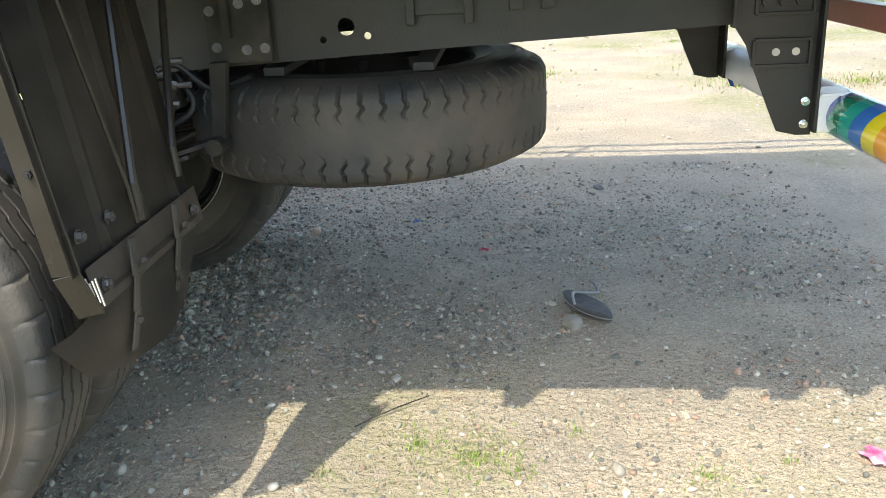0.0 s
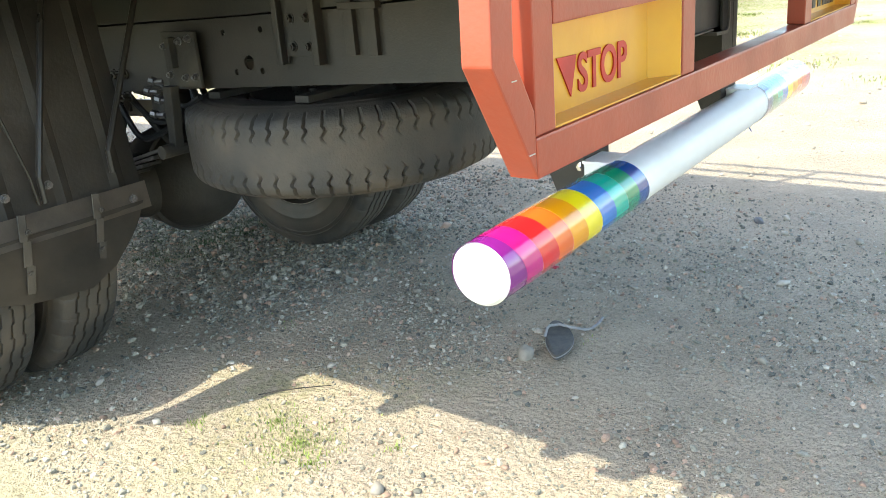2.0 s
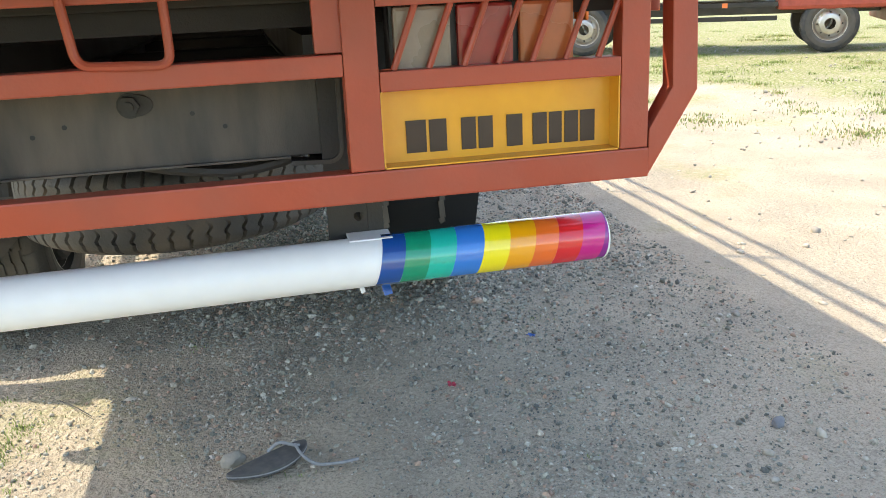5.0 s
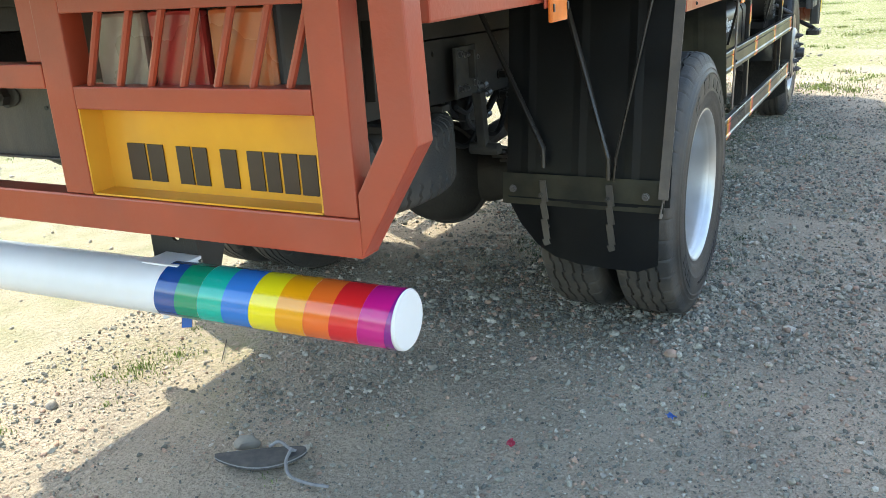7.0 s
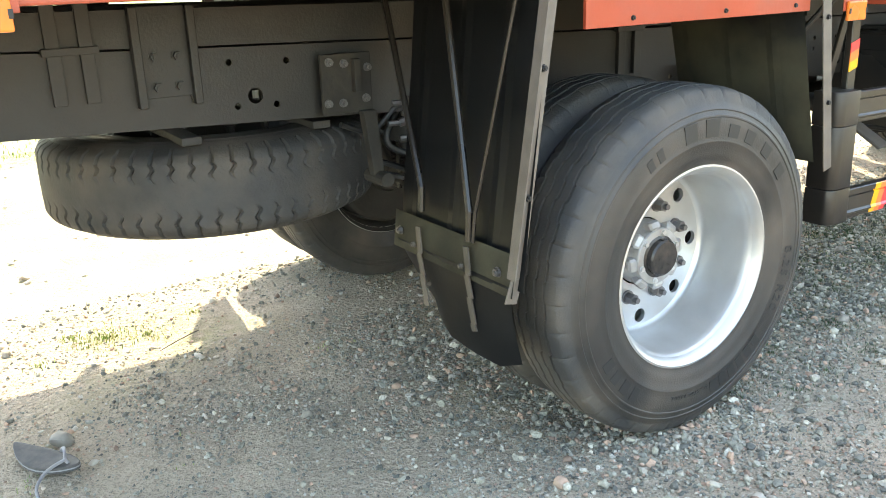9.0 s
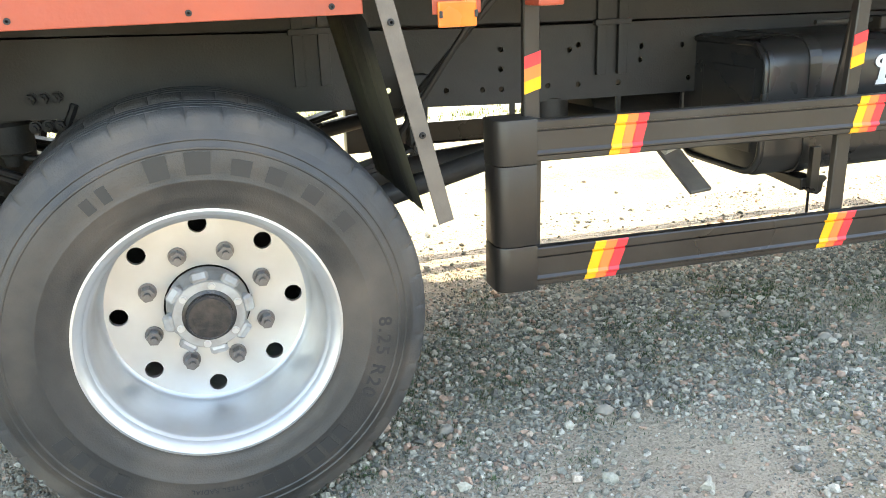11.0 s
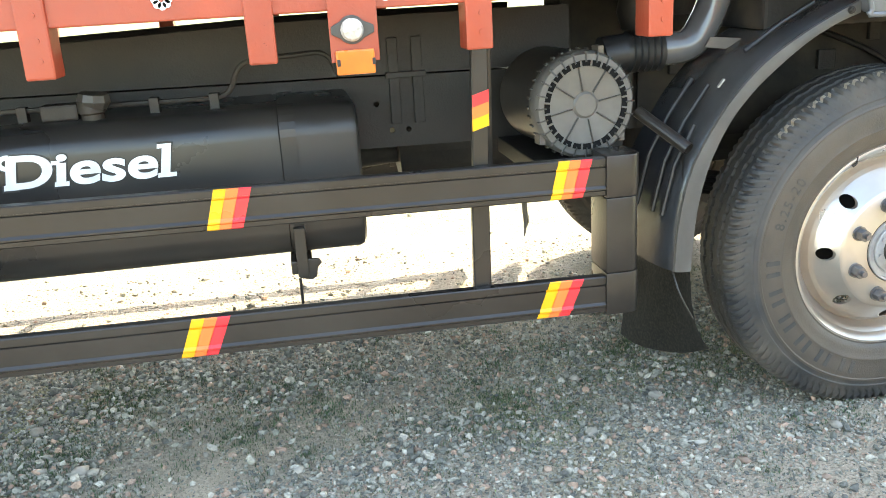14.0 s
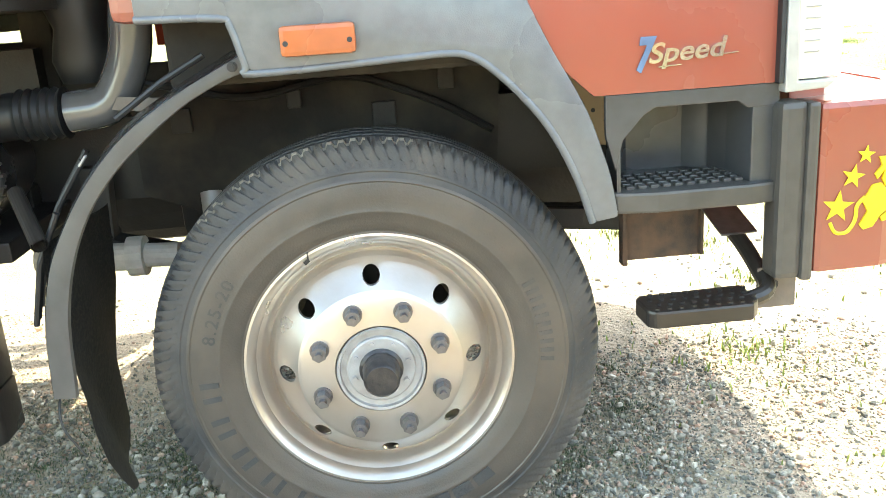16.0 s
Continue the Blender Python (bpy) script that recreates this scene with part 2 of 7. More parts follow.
def islands(bm, touching=True):
    """Splits a bmesh into the pieces that do not touch."""
    bm.verts.index_update()
    bm.verts.ensure_lookup_table()
    seen, groups = set(), []
    for v in bm.verts:
        if v.index in seen:
            continue
        stack, own = [v], []
        seen.add(v.index)
        while stack:
            a = stack.pop()
            own.append(a)
            for e in a.link_edges:
                o = e.other_vert(a)
                if o.index not in seen:
                    seen.add(o.index)
                    stack.append(o)
        lo = [min(a.co[k] for a in own) - 0.001 for k in range(3)]
        hi = [max(a.co[k] for a in own) + 0.001 for k in range(3)]
        box3 = [lo, hi, own]
        rest = []
        for g in groups:
            if touching and all(g[0][k] <= box3[1][k] and g[1][k] >= box3[0][k] for k in range(3)):
                box3 = [[min(p, q) for p, q in zip(g[0], box3[0])], [max(p, q) for p, q in zip(g[1], box3[1])], g[2] + box3[2]]
            else:
                rest.append(g)
        groups = rest + [box3]
    if len(groups) == 1:
        return [bm]
    out = []
    for lo, hi, own in groups:
        part_bm, table = bmesh.new(), {}
        for v in own:
            table[v] = part_bm.verts.new(v.co)
        for f in {f for v in own for f in v.link_faces}:
            part_bm.faces.new([table[v] for v in f.verts])
        bmesh.ops.recalc_face_normals(part_bm, faces=part_bm.faces)
        out.append(part_bm)
    return out


def finish(name, bm, mat, parent, label, smooth):
    me = bpy.data.meshes.new(name)
    bm.to_mesh(me)
    bm.free()
    me.materials.append(mat)
    if smooth:
        for f in me.polygons:
            f.use_smooth = True
        me.set_sharp_from_angle(angle=radians(smooth if smooth is not True else 38))
    ob = new(name, me)
    ob.parent = parent
    if label:
        tagged(ob, label)
    return ob


def smoothline(pts, k=4):
    """A flowing line through the points."""
    p = [np.array(a, float) for a in pts]
    p = [2 * p[0] - p[1]] + p + [2 * p[-1] - p[-2]]
    out = []
    for a, b, c, d in zip(p, p[1:], p[2:], p[3:]):
        for i in range(k):
            t = i / k
            out.append(tuple(float(v) for v in 0.5 * (2 * b + (c - a) * t + (2 * a - 5 * b + 4 * c - d) * t * t + (3 * b - a - 3 * c + d) * t ** 3)))
    return out + [tuple(float(v) for v in p[-2])]


def thing(name, label, category, at=(0, 0, 0), group="", kind=""):
    ob = new(name)
    ob.location = at
    ob.empty_display_size = 0.1
    return tagged(ob, label, category, group, kind)


def bevelled(bm, width, segs=2, angle=30):
    if width > 0:
        edges = [e for e in bm.edges if len(e.link_faces) == 2 and e.calc_face_angle(0) > radians(angle)]
        bmesh.ops.bevel(bm, geom=edges, offset=width, segments=segs, affect="EDGES", profile=0.6, clamp_overlap=True)
    return bm


def box(x0, x1, y0, y1, z0, z1, bevel=0.003, bm=None):
    own = bmesh.new()
    m = Matrix.Translation(((x0 + x1) / 2, (y0 + y1) / 2, (z0 + z1) / 2)) @ Matrix.Diagonal((abs(x1 - x0), abs(y1 - y0), abs(z1 - z0), 1))
    bmesh.ops.create_cube(own, size=1, matrix=m)
    return joined(bm, bevelled(own, bevel))


def joined(bm, other):
    if bm is None:
        return other
    me = bpy.data.meshes.new("tmp")
    other.to_mesh(me)
    other.free()
    bm.from_mesh(me)
    bpy.data.meshes.remove(me)
    return bm


def prism(points, axis, a, b, bevel=0.0, bm=None):
    """Extrudes an outline: axis "y" takes (x, z), "x" takes (y, z), "z" takes (x, y); from a to b along the axis."""
    own = bmesh.new()
    at = {"y": lambda p, h: (p[0], h, p[1]), "x": lambda p, h: (h, p[0], p[1]), "z": lambda p, h: (p[0], p[1], h)}[axis]
    lo, hi = [own.verts.new(at(p, a)) for p in points], [own.verts.new(at(p, b)) for p in points]
    n = len(points)
    own.faces.new(lo), own.faces.new(hi[::-1])
    for i in range(n):
        own.faces.new((lo[i], hi[i], hi[(i + 1) % n], lo[(i + 1) % n]))
    bmesh.ops.recalc_face_normals(own, faces=own.faces)
    return joined(bm, bevelled(own, bevel))


def tube(path, r, n=12, bm=None, caps=True):
    """A round bar or hose along a path; r: one radius or one per point."""
    own = bmesh.new()
    pts = [Vector(p) for p in path]
    rs = r if isinstance(r, (list, tuple)) else [r] * len(pts)
    up, rings = None, []
    for i, p in enumerate(pts):
        d = (pts[min(i + 1, len(pts) - 1)] - pts[max(i - 1, 0)]).normalized()
        if up is None:
            up = d.orthogonal().normalized()
        side = d.cross(up).normalized()
        up = side.cross(d).normalized()
        rings.append([own.verts.new(p + rs[i] * (math.cos(k * 2 * math.pi / n) * up + math.sin(k * 2 * math.pi / n) * side)) for k in range(n)])
    for a, b in zip(rings, rings[1:]):
        for k in range(n):
            own.faces.new((a[k], a[(k + 1) % n], b[(k + 1) % n], b[k]))
    if caps:
        own.faces.new(rings[0][::-1]), own.faces.new(rings[-1])
    return joined(bm, own)


def bend(points, r=0.04, steps=5):
    """Rounds the corners of a path."""
    pts, out = [Vector(p) for p in points], [Vector(points[0])]
    for a, b, c in zip(pts, pts[1:], pts[2:]):
        u, w = (a - b), (c - b)
        k = min(r, u.length * 0.45, w.length * 0.45)
        s, e = b + u.normalized() * k, b + w.normalized() * k
        for i in range(steps + 1):
            f = i / steps
            out.append((1 - f) ** 2 * s + 2 * f * (1 - f) * b + f * f * e)
    return out + [pts[-1]]


def beam(p, q, w, h, bevel=0.002, bm=None, up=(0, 0, 1)):
    """A flat bar from p to q, w wide across and h along up."""
    p, q = Vector(p), Vector(q)
    d = (q - p).normalized()
    side = d.cross(Vector(up)).normalized()
    u = side.cross(d)
    own = bmesh.new()
    bmesh.ops.create_cube(own, size=1, matrix=Matrix.Translation((p + q) / 2) @ Matrix((d, side, u)).transposed().to_4x4() @ Matrix.Diagonal(((q - p).length, w, h, 1)))
    return joined(bm, bevelled(own, bevel, 1))


def lathe(profile, n=64, bm=None, ends=False):
    """Turns (r, y) points about the y axis."""
    own = bmesh.new()
    rings = []
    for r, y in profile:
        rings.append([own.verts.new((r * math.cos(k * 2 * math.pi / n), y, r * math.sin(k * 2 * math.pi / n))) for k in range(n)])
    for a, b in zip(rings, rings[1:]):
        for k in range(n):
            own.faces.new((a[k], a[(k + 1) % n], b[(k + 1) % n], b[k]))
    if ends:
        own.faces.new(rings[0]), own.faces.new(rings[-1][::-1])
    return joined(bm, own)


def holed(outer, holes, deep=None, bm=None):
    """A flat plate in x, z with holes; deep(x, z) sets y."""
    own = bmesh.new()
    for loop in [outer, *holes]:
        vs = [own.verts.new((p[0], 0, p[1])) for p in loop]
        for i in range(len(vs)):
            own.edges.new((vs[i], vs[(i + 1) % len(vs)]))
    bmesh.ops.triangle_fill(own, use_beauty=True, edges=own.edges[:])
    if deep:
        for v in own.verts:
            v.co.y = deep(v.co.x, v.co.z)
    return joined(bm, own)


def ring(r, n=32, x=0.0, z=0.0):
    return [(x + r * math.cos(k * 2 * math.pi / n), z + r * math.sin(k * 2 * math.pi / n)) for k in range(n)]


def moved(bm, m):
    bmesh.ops.transform(bm, matrix=m, verts=bm.verts)
    return bm


def hexnut(r, h, at, axis="y", bm=None, stud=0.4):
    """A nut with a washer and the end of its stud, towards -axis."""
    own = bmesh.new()
    for rr, a, b, n in ((r * 1.25, 0, h * 0.18, 16), (r, h * 0.18, h, 6), (r * 0.5, h, h * (1 + stud), 10)):
        pts = ring(rr, n)
        prism(pts, "y", -a, -b, 0, own)
    turn = {"y": pose(0, 0, 0), "x": pose(0, 0, 0, 0, 0, -90), "+x": pose(0, 0, 0, 0, 0, 90), "+y": pose(0, 0, 0, 0, 0, 180), "-z": pose(0, 0, 0, 90)}[axis]
    return joined(bm, moved(own, Matrix.Translation(at) @ turn))


def lettering(text, size, depth=0.002, thick=0.0, slant=0.0, space=1.0):
    """Built-in lettering as a bmesh in x (along) and y (up), left aligned on the baseline."""
    cu = bpy.data.curves.new("lettering", "FONT")
    cu.body, cu.size, cu.extrude, cu.offset, cu.shear, cu.space_character, cu.resolution_u = text, size, depth, thick, slant, space, 7
    ob = bpy.data.objects.new("lettering", cu)
    me = bpy.data.meshes.new_from_object(ob)
    bm = bmesh.new()
    bm.from_mesh(me)
    bpy.data.objects.remove(ob), bpy.data.meshes.remove(me)
    return bm


def fitted(bm, w, h):
    """Scales flat lettering to a width and height, its lower left corner to the origin."""
    xs, ys = [v.co.x for v in bm.verts], [v.co.y for v in bm.verts]
    return moved(bm, Matrix.Diagonal((w / (max(xs) - min(xs)), h / (max(ys) - min(ys)), 1, 1)) @ Matrix.Translation((-min(xs), -min(ys), 0)))


ON_RIGHT = Matrix(((1, 0, 0, 0), (0, 0, -1, 0), (0, 1, 0, 0), (0, 0, 0, 1)))   # lettering read from the truck's right side
ON_REAR = Matrix(((0, 0, -1, 0), (-1, 0, 0, 0), (0, 1, 0, 0), (0, 0, 0, 1)))   # lettering read from behind

# ---- ground ----
def lattice(dense0, dense1, step, far):
    a = list(np.arange(dense0, dense1 + 1e-6, step))
    s, x, hi = step, dense1, []
    while x < far:
        s *= 1.22
        x += s
        hi.append(x)
    s, x, lo = step, dense0, []
    while x > -far:
        s *= 1.22
        x -= s
        lo.append(x)
    return np.array(lo[::-1] + a + hi)


def rough_field(x, y, seed, size):
    """Smooth value noise over the plan."""
    rng = np.random.RandomState(seed)
    tab = rng.rand(256, 256)
    u, v = x / size + 1000, y / size + 1000
    i, j = np.floor(u).astype(int), np.floor(v).astype(int)
    f, g = u - i, v - j
    f, g = f * f * (3 - 2 * f), g * g * (3 - 2 * g)
    t = lambda a, b: tab[a % 256, b % 256]
    return (t(i, j) * (1 - f) + t(i + 1, j) * f) * (1 - g) + (t(i, j + 1) * (1 - f) + t(i + 1, j + 1) * f) * g


def ground_height(x, y):
    h = 0.016 * (rough_field(x, y, 1, 0.8) - 0.5) + 0.008 * (rough_field(x, y, 2, 0.22) - 0.5) + 0.006 * (rough_field(x, y, 3, 0.09) - 0.5)
    far = np.clip((np.hypot(x - 1, y) - 7) / 12, 0, 1)
    return h + far * 0.18 * (rough_field(x, y, 4, 5.0) - 0.5) - 0.003


def ground_material():
    mat = bpy.data.materials.new("stony_earth")
    mat.use_nodes = True
    nt = mat.node_tree
    N, L = nt.nodes, nt.links
    p = N["Principled BSDF"]
    tc = N.new("ShaderNodeTexCoord")

    def noise_at(s, detail=5.0, kind="ShaderNodeTexNoise"):
        n = N.new(kind)
        n.inputs["Scale"].default_value = s
        if kind == "ShaderNodeTexNoise":
            n.inputs["Detail"].default_value = detail
        L.new(tc.outputs["Object"], n.inputs["Vector"])
        return n

    def ramp(v, a, b, c=0.0, d=1.0):
        r = N.new("ShaderNodeMapRange")
        for k, val in zip(("From Min", "From Max", "To Min", "To Max"), (a, b, c, d)):
            r.inputs[k].default_value = val
        L.new(v, r.inputs["Value"])
        return r.outputs[0]

    def mix(f, a, b):
        m = N.new("ShaderNodeMix")
        m.data_type = "RGBA"
        L.new(f, m.inputs["Factor"])
        for sock, v in ((m.inputs[6], a), (m.inputs[7], b)):
            if isinstance(v, tuple):
                sock.default_value = (*v, 1)
            else:
                L.new(v, sock)
        return m.outputs[2]

    earth = mix(ramp(noise_at(2.3).outputs["Fac"], 0.38, 0.66), (0.475, 0.388, 0.288), (0.385, 0.318, 0.236))
    grit = noise_at(95, 2, "ShaderNodeTexVoronoi")
    sep = N.new("ShaderNodeSeparateColor")
    L.new(grit.outputs["Color"], sep.inputs[0])
    stone = mix(sep.outputs[0], (0.20, 0.175, 0.14), (0.44, 0.385, 0.30))
    pebbles = mix(ramp(noise_at(1.7, 6).outputs["Fac"], 0.30, 0.54, 0.25, 1.0), stone, earth)
    small = noise_at(230, 2, "ShaderNodeTexVoronoi")
    sep2 = N.new("ShaderNodeSeparateColor")
    L.new(small.outputs["Color"], sep2.inputs[0])
    pebbles = mix(ramp(sep2.outputs[1], 0.55, 0.9, 0, 0.7), pebbles, (0.26, 0.21, 0.155))
    # open field beyond the truck: cleaner greenish sand, darkened to offset the sun's glare
    xyz = N.new("ShaderNodeSeparateXYZ")
    L.new(tc.outputs["Object"], xyz.inputs[0])
    pebbles = mix(ramp(xyz.outputs["Y"], 0.7, 1.5, 0.0, 0.72), pebbles, mix(ramp(noise_at(5.5, 8).outputs["Fac"], 0.42, 0.60), (0.315, 0.290, 0.185), (0.235, 0.240, 0.125)))
    moss = mix(ramp(noise_at(60, 3).outputs["Fac"], 0.35, 0.7), (0.13, 0.165, 0.045), (0.25, 0.265, 0.095))
    # moss in patches near, grass cover far off
    dist = N.new("ShaderNodeVectorMath")
    dist.operation = "DISTANCE"
    L.new(tc.outputs["Object"], dist.inputs[0])
    dist.inputs[1].default_value = (1.8, -0.2, 0.0)
    reach = ramp(dist.outputs["Value"], 4.0, 10.0, 0.0, 0.58)
    # the side behind the tail stays sandy
    green = N.new("ShaderNodeMath")
    green.operation = "MAXIMUM"
    L.new(ramp(xyz.outputs["Y"], -1.0, 1.0), green.inputs[0])
    L.new(ramp(xyz.outputs["X"], 0.0, 4.0, 0.22, 1.0), green.inputs[1])
    grown = N.new("ShaderNodeMath")
    grown.operation = "MULTIPLY"
    L.new(reach, grown.inputs[0])
    L.new(green.outputs[0], grown.inputs[1])
    patch = N.new("ShaderNodeMath")
    patch.operation = "ADD"
    L.new(noise_at(0.85, 6).outputs["Fac"], patch.inputs[0])
    L.new(grown.outputs[0], patch.inputs[1])
    cover = N.new("ShaderNodeMath")
    cover.operation = "MULTIPLY"
    L.new(ramp(patch.outputs[0], 0.56, 0.78, 0.0, 0.92), cover.inputs[0])
    L.new(ramp(noise_at(26, 4).outputs["Fac"], 0.32, 0.56), cover.inputs[1])
    L.new(mix(cover.outputs[0], pebbles, moss), p.inputs["Base Color"])
    p.inputs["Roughness"].default_value = 0.95
    p.inputs["Specular IOR Level"].default_value = 0.2
    b = N.new("ShaderNodeBump")
    b.inputs["Strength"].default_value, b.inputs["Distance"].default_value = 1.0, 0.022
    L.new(noise_at(55, 8).outputs["Fac"], b.inputs["Height"])
    b2 = N.new("ShaderNodeBump")
    b2.inputs["Strength"].default_value, b2.inputs["Distance"].default_value = 0.6, 0.005
    L.new(small.outputs["Distance"], b2.inputs["Height"])
    L.new(b.outputs[0], b2.inputs["Normal"])
    L.new(b2.outputs[0], p.inputs["Normal"])
    return mat


M_ground = ground_material()


def build_ground():
    xs, ys = lattice(-4.2, 7.0, 0.045, 400), lattice(-3.2, 2.8, 0.045, 400)
    X, Y = np.meshgrid(xs, ys, indexing="ij")
    co = np.stack([X, Y, ground_height(X, Y)], -1).reshape(-1, 3)
    i, j = np.meshgrid(np.arange(len(xs) - 1), np.arange(len(ys) - 1), indexing="ij")
    a = (i * len(ys) + j).ravel()
    faces = np.stack([a, a + len(ys), a + len(ys) + 1, a + 1], 1)
    me = bpy.data.meshes.new("ground")
    me.from_pydata(co.tolist(), [], faces.tolist())
    me.polygons.foreach_set("use_smooth", [True] * len(faces))
    me.materials.append(M_ground)
    return tagged(new("ground", me), "stony tan earth yard with gravel and sparse grass", "ground", kind="structure")


build_ground()

# ---- the truck ----
truck = thing("truck", "red cargo truck with black chassis and rainbow-striped rear bumper pipe", "truck")
FRAME_LINE = [(-1.95, 0.938, 1.125), (-1.2, 0.907, 1.09), (-0.6, 0.880, 1.072), (0.0, 0.848, 1.055), (0.9, 0.811, 1.030), (1.5, 0.804, 1.025), (2.6, 0.80, 1.01), (5.0, 0.775, 0.975)]


def frame_z(x):
    xs = [p[0] for p in FRAME_LINE]
    return float(np.interp(x, xs, [p[1] for p in FRAME_LINE])), float(np.interp(x, xs, [p[2] for p in FRAME_LINE]))


def along_frame(xs, y0, y1, z_of, bm=None):
    """A bar that follows the chassis line: z_of(x) gives its lower and upper edge."""
    own = bmesh.new()
    rows = []
    for x in xs:
        lo, hi = z_of(x)
        rows.append([own.verts.new(v) for v in ((x, y0, lo), (x, y1, lo), (x, y1, hi), (x, y0, hi))])
    for a, b in zip(rows, rows[1:]):
        for k in range(4):
            own.faces.new((a[k], b[k], b[(k + 1) % 4], a[(k + 1) % 4]))
    own.faces.new(rows[0]), own.faces.new(rows[-1][::-1])
    bmesh.ops.recalc_face_normals(own, faces=own.faces)
    return joined(bm, own)


def chassis():
    xs = [p[0] for p in FRAME_LINE]
    for s in (-1, 1):
        y = 0.40 * s
        holes = []
        for x, up in ((-0.93, 0.066), (-0.99, 0.15), (-0.84, 0.15), (-0.978, 0.042), (-0.875, 0.042), (0.62, 0.12), (0.73, 0.045), (0.841, 0.044), (0.899, 0.044), (0.899, 0.158), (0.898, 0.102), (0.976, 0.146), (0.974, 0.048),
                      (1.047, 0.046), (1.116, 0.147), (1.146, 0.160), (1.146, 0.044), (1.279, 0.158), (1.280, 0.042), (1.356, 0.147), (1.353, 0.106), (1.497, 0.146), (1.525, 0.044), (0.56, 0.05), (2.9, 0.05), (2.95, 0.05), (2.86, 0.13)):
            holes.append(ring(0.020 if abs(x + 0.93) < 0.01 else 0.0085, 12, x, frame_z(x)[0] + up))
        line = [(x, frame_z(x)[0]) for x in xs] + [(x, frame_z(x)[1]) for x in xs[::-1]]
        bm = moved(holed(line, holes), Matrix.Translation((0, y, 0)))
        bmesh.ops.recalc_face_normals(bm, faces=bm.faces)
        if sum(f.normal.y * f.calc_area() for f in bm.faces) * s < 0:
            bmesh.ops.reverse_faces(bm, faces=bm.faces)
        bmesh.ops.solidify(bm, geom=bm.faces[:], thickness=0.008)
        along_frame(xs, y - 0.009 * s, y - 0.075 * s, lambda x: (frame_z(x)[0], frame_z(x)[0] + 0.009), bm)
        along_frame(xs, y - 0.009 * s, y - 0.075 * s, lambda x: (frame_z(x)[1] - 0.009, frame_z(x)[1]), bm)
        part("chassis_rail", bm, M_frame, truck, "black painted steel channel with bolt holes")
        bm = along_frame([-1.9, -1.2, 0.0, 1.5, 2.6, 3.45], y + 0.004 * s, y - 0.07 * s, lambda x: (frame_z(x)[1] + 0.006, float(np.interp(x, [-1.9, 0, 1.5, 2.6, 3.45], [1.195, 1.16, 1.140, 1.176, 1.176]))))
        sub = part("body_subframe", bm, M_frame, truck)
        for x in (-1.35, 0.35, 1.25, 2.95):
            bm = bmesh.new()
            z0, z1 = frame_z(x)
            box(x - 0.05, x - 0.02, y, y + 0.016 * s, z0 + 0.07, z1 + 0.11, 0.002, bm)
            box(x + 0.02, x + 0.05, y, y + 0.016 * s, z0 + 0.07, z1 + 0.11, 0.002, bm)
            box(x - 0.06, x + 0.06, y, y + 0.022 * s, z1 - 0.005, z1 + 0.012, 0.002, bm)
            part("body_clamp", bm, M_frame, truck)
        # ribbed gusset near the back with four bolts
        x, (z0, z1) = -1.145, frame_z(-1.145)
        bm = prism([(x - 0.072, z1 + 0.10), (x + 0.072, z1 + 0.10), (x + 0.072, z0 + 0.055), (x + 0.055, z0 + 0.055), (x + 0.05, z0 + 0.075), (x - 0.05, z0 + 0.075), (x - 0.055, z0 + 0.055), (x - 0.072, z0 + 0.055)], "y", y, y + 0.010 * s, 0.002)
        box(x - 0.075, x - 0.055, y, y + 0.03 * s, z0 + 0.055, z1 + 0.10, 0.003, bm)
        box(x + 0.055, x + 0.075, y, y + 0.03 * s, z0 + 0.055, z1 + 0.10, 0.003, bm)
        for dx in (-0.025, 0.028):
            for dz in (0.10, 0.17):
                hexnut(0.011, 0.012, (x + dx, y + 0.010 * s, z0 + dz), "y" if s < 0 else "+y", bm, 0.2)
        part("gusset", bm, M_frame, truck)
    for x, h in ((-0.60, 0.14), (0.55, 0.14), (1.95, 0.12), (3.2, 0.12), (4.9, 0.16)):
        z0, z1 = frame_z(x)
        part("cross_member", box(x - 0.05, x + 0.05, -0.392, 0.392, z1 - h, z1 - 0.012, 0.006), M_frame, truck)
    bm = prism([(-1.948, 0.958), (-1.88, 0.958), (-1.88, 0.966), (-1.938, 0.966), (-1.938, 1.113), (-1.88, 1.113), (-1.88, 1.12), (-1.948, 1.12)], "y", -0.392, 0.392, 0.002)
    box(-1.960, -1.9485, -0.284, 0.340, 0.955, 0.960, 0.002, bm)
    rear = part("rear_cross_member", bm, M_xmember, truck, "dust-streaked steel cross member with a folded lip")
    for corner in ([(-0.389, 1.115), (-0.387, 0.942), (-0.284, 0.946)], [(0.412, 1.115), (0.412, 0.946), (0.345, 0.943)]):
        path = bend([(-1.945, y, z) for y, z in corner], 0.032, 7)
        bm, rows = bmesh.new(), []
        for k, p in enumerate(path):
            way = (Vector(path[min(k + 1, len(path) - 1)]) - Vector(path[max(k - 1, 0)])).normalized()
            out = Vector((0, -way.z, way.y)) * 0.0045
            rows.append([bm.verts.new(Vector(p) + out * a + Vector((b, 0, 0))) for a, b in ((1, 0.023), (1, -0.023), (-1, -0.023), (-1, 0.023))])
        for a, b in zip(rows, rows[1:]):
            for k in range(4):
                bm.faces.new((a[k], a[(k + 1) % 4], b[(k + 1) % 4], b[k]))
        bm.faces.new(rows[0]), bm.faces.new(rows[-1][::-1])
        bmesh.ops.recalc_face_normals(bm, faces=bm.faces[:])
        part("folded_corner", bm, M_xmember, rear, "rounded folded edge of the cross member")
    for side in (-0.389, 0.399):
        part("inner_cheek", box(-2.112, -1.45, side, side + 0.004, 1.134, 1.256, 0.001), M_xmember, rear, "dusty steel cheek plate")
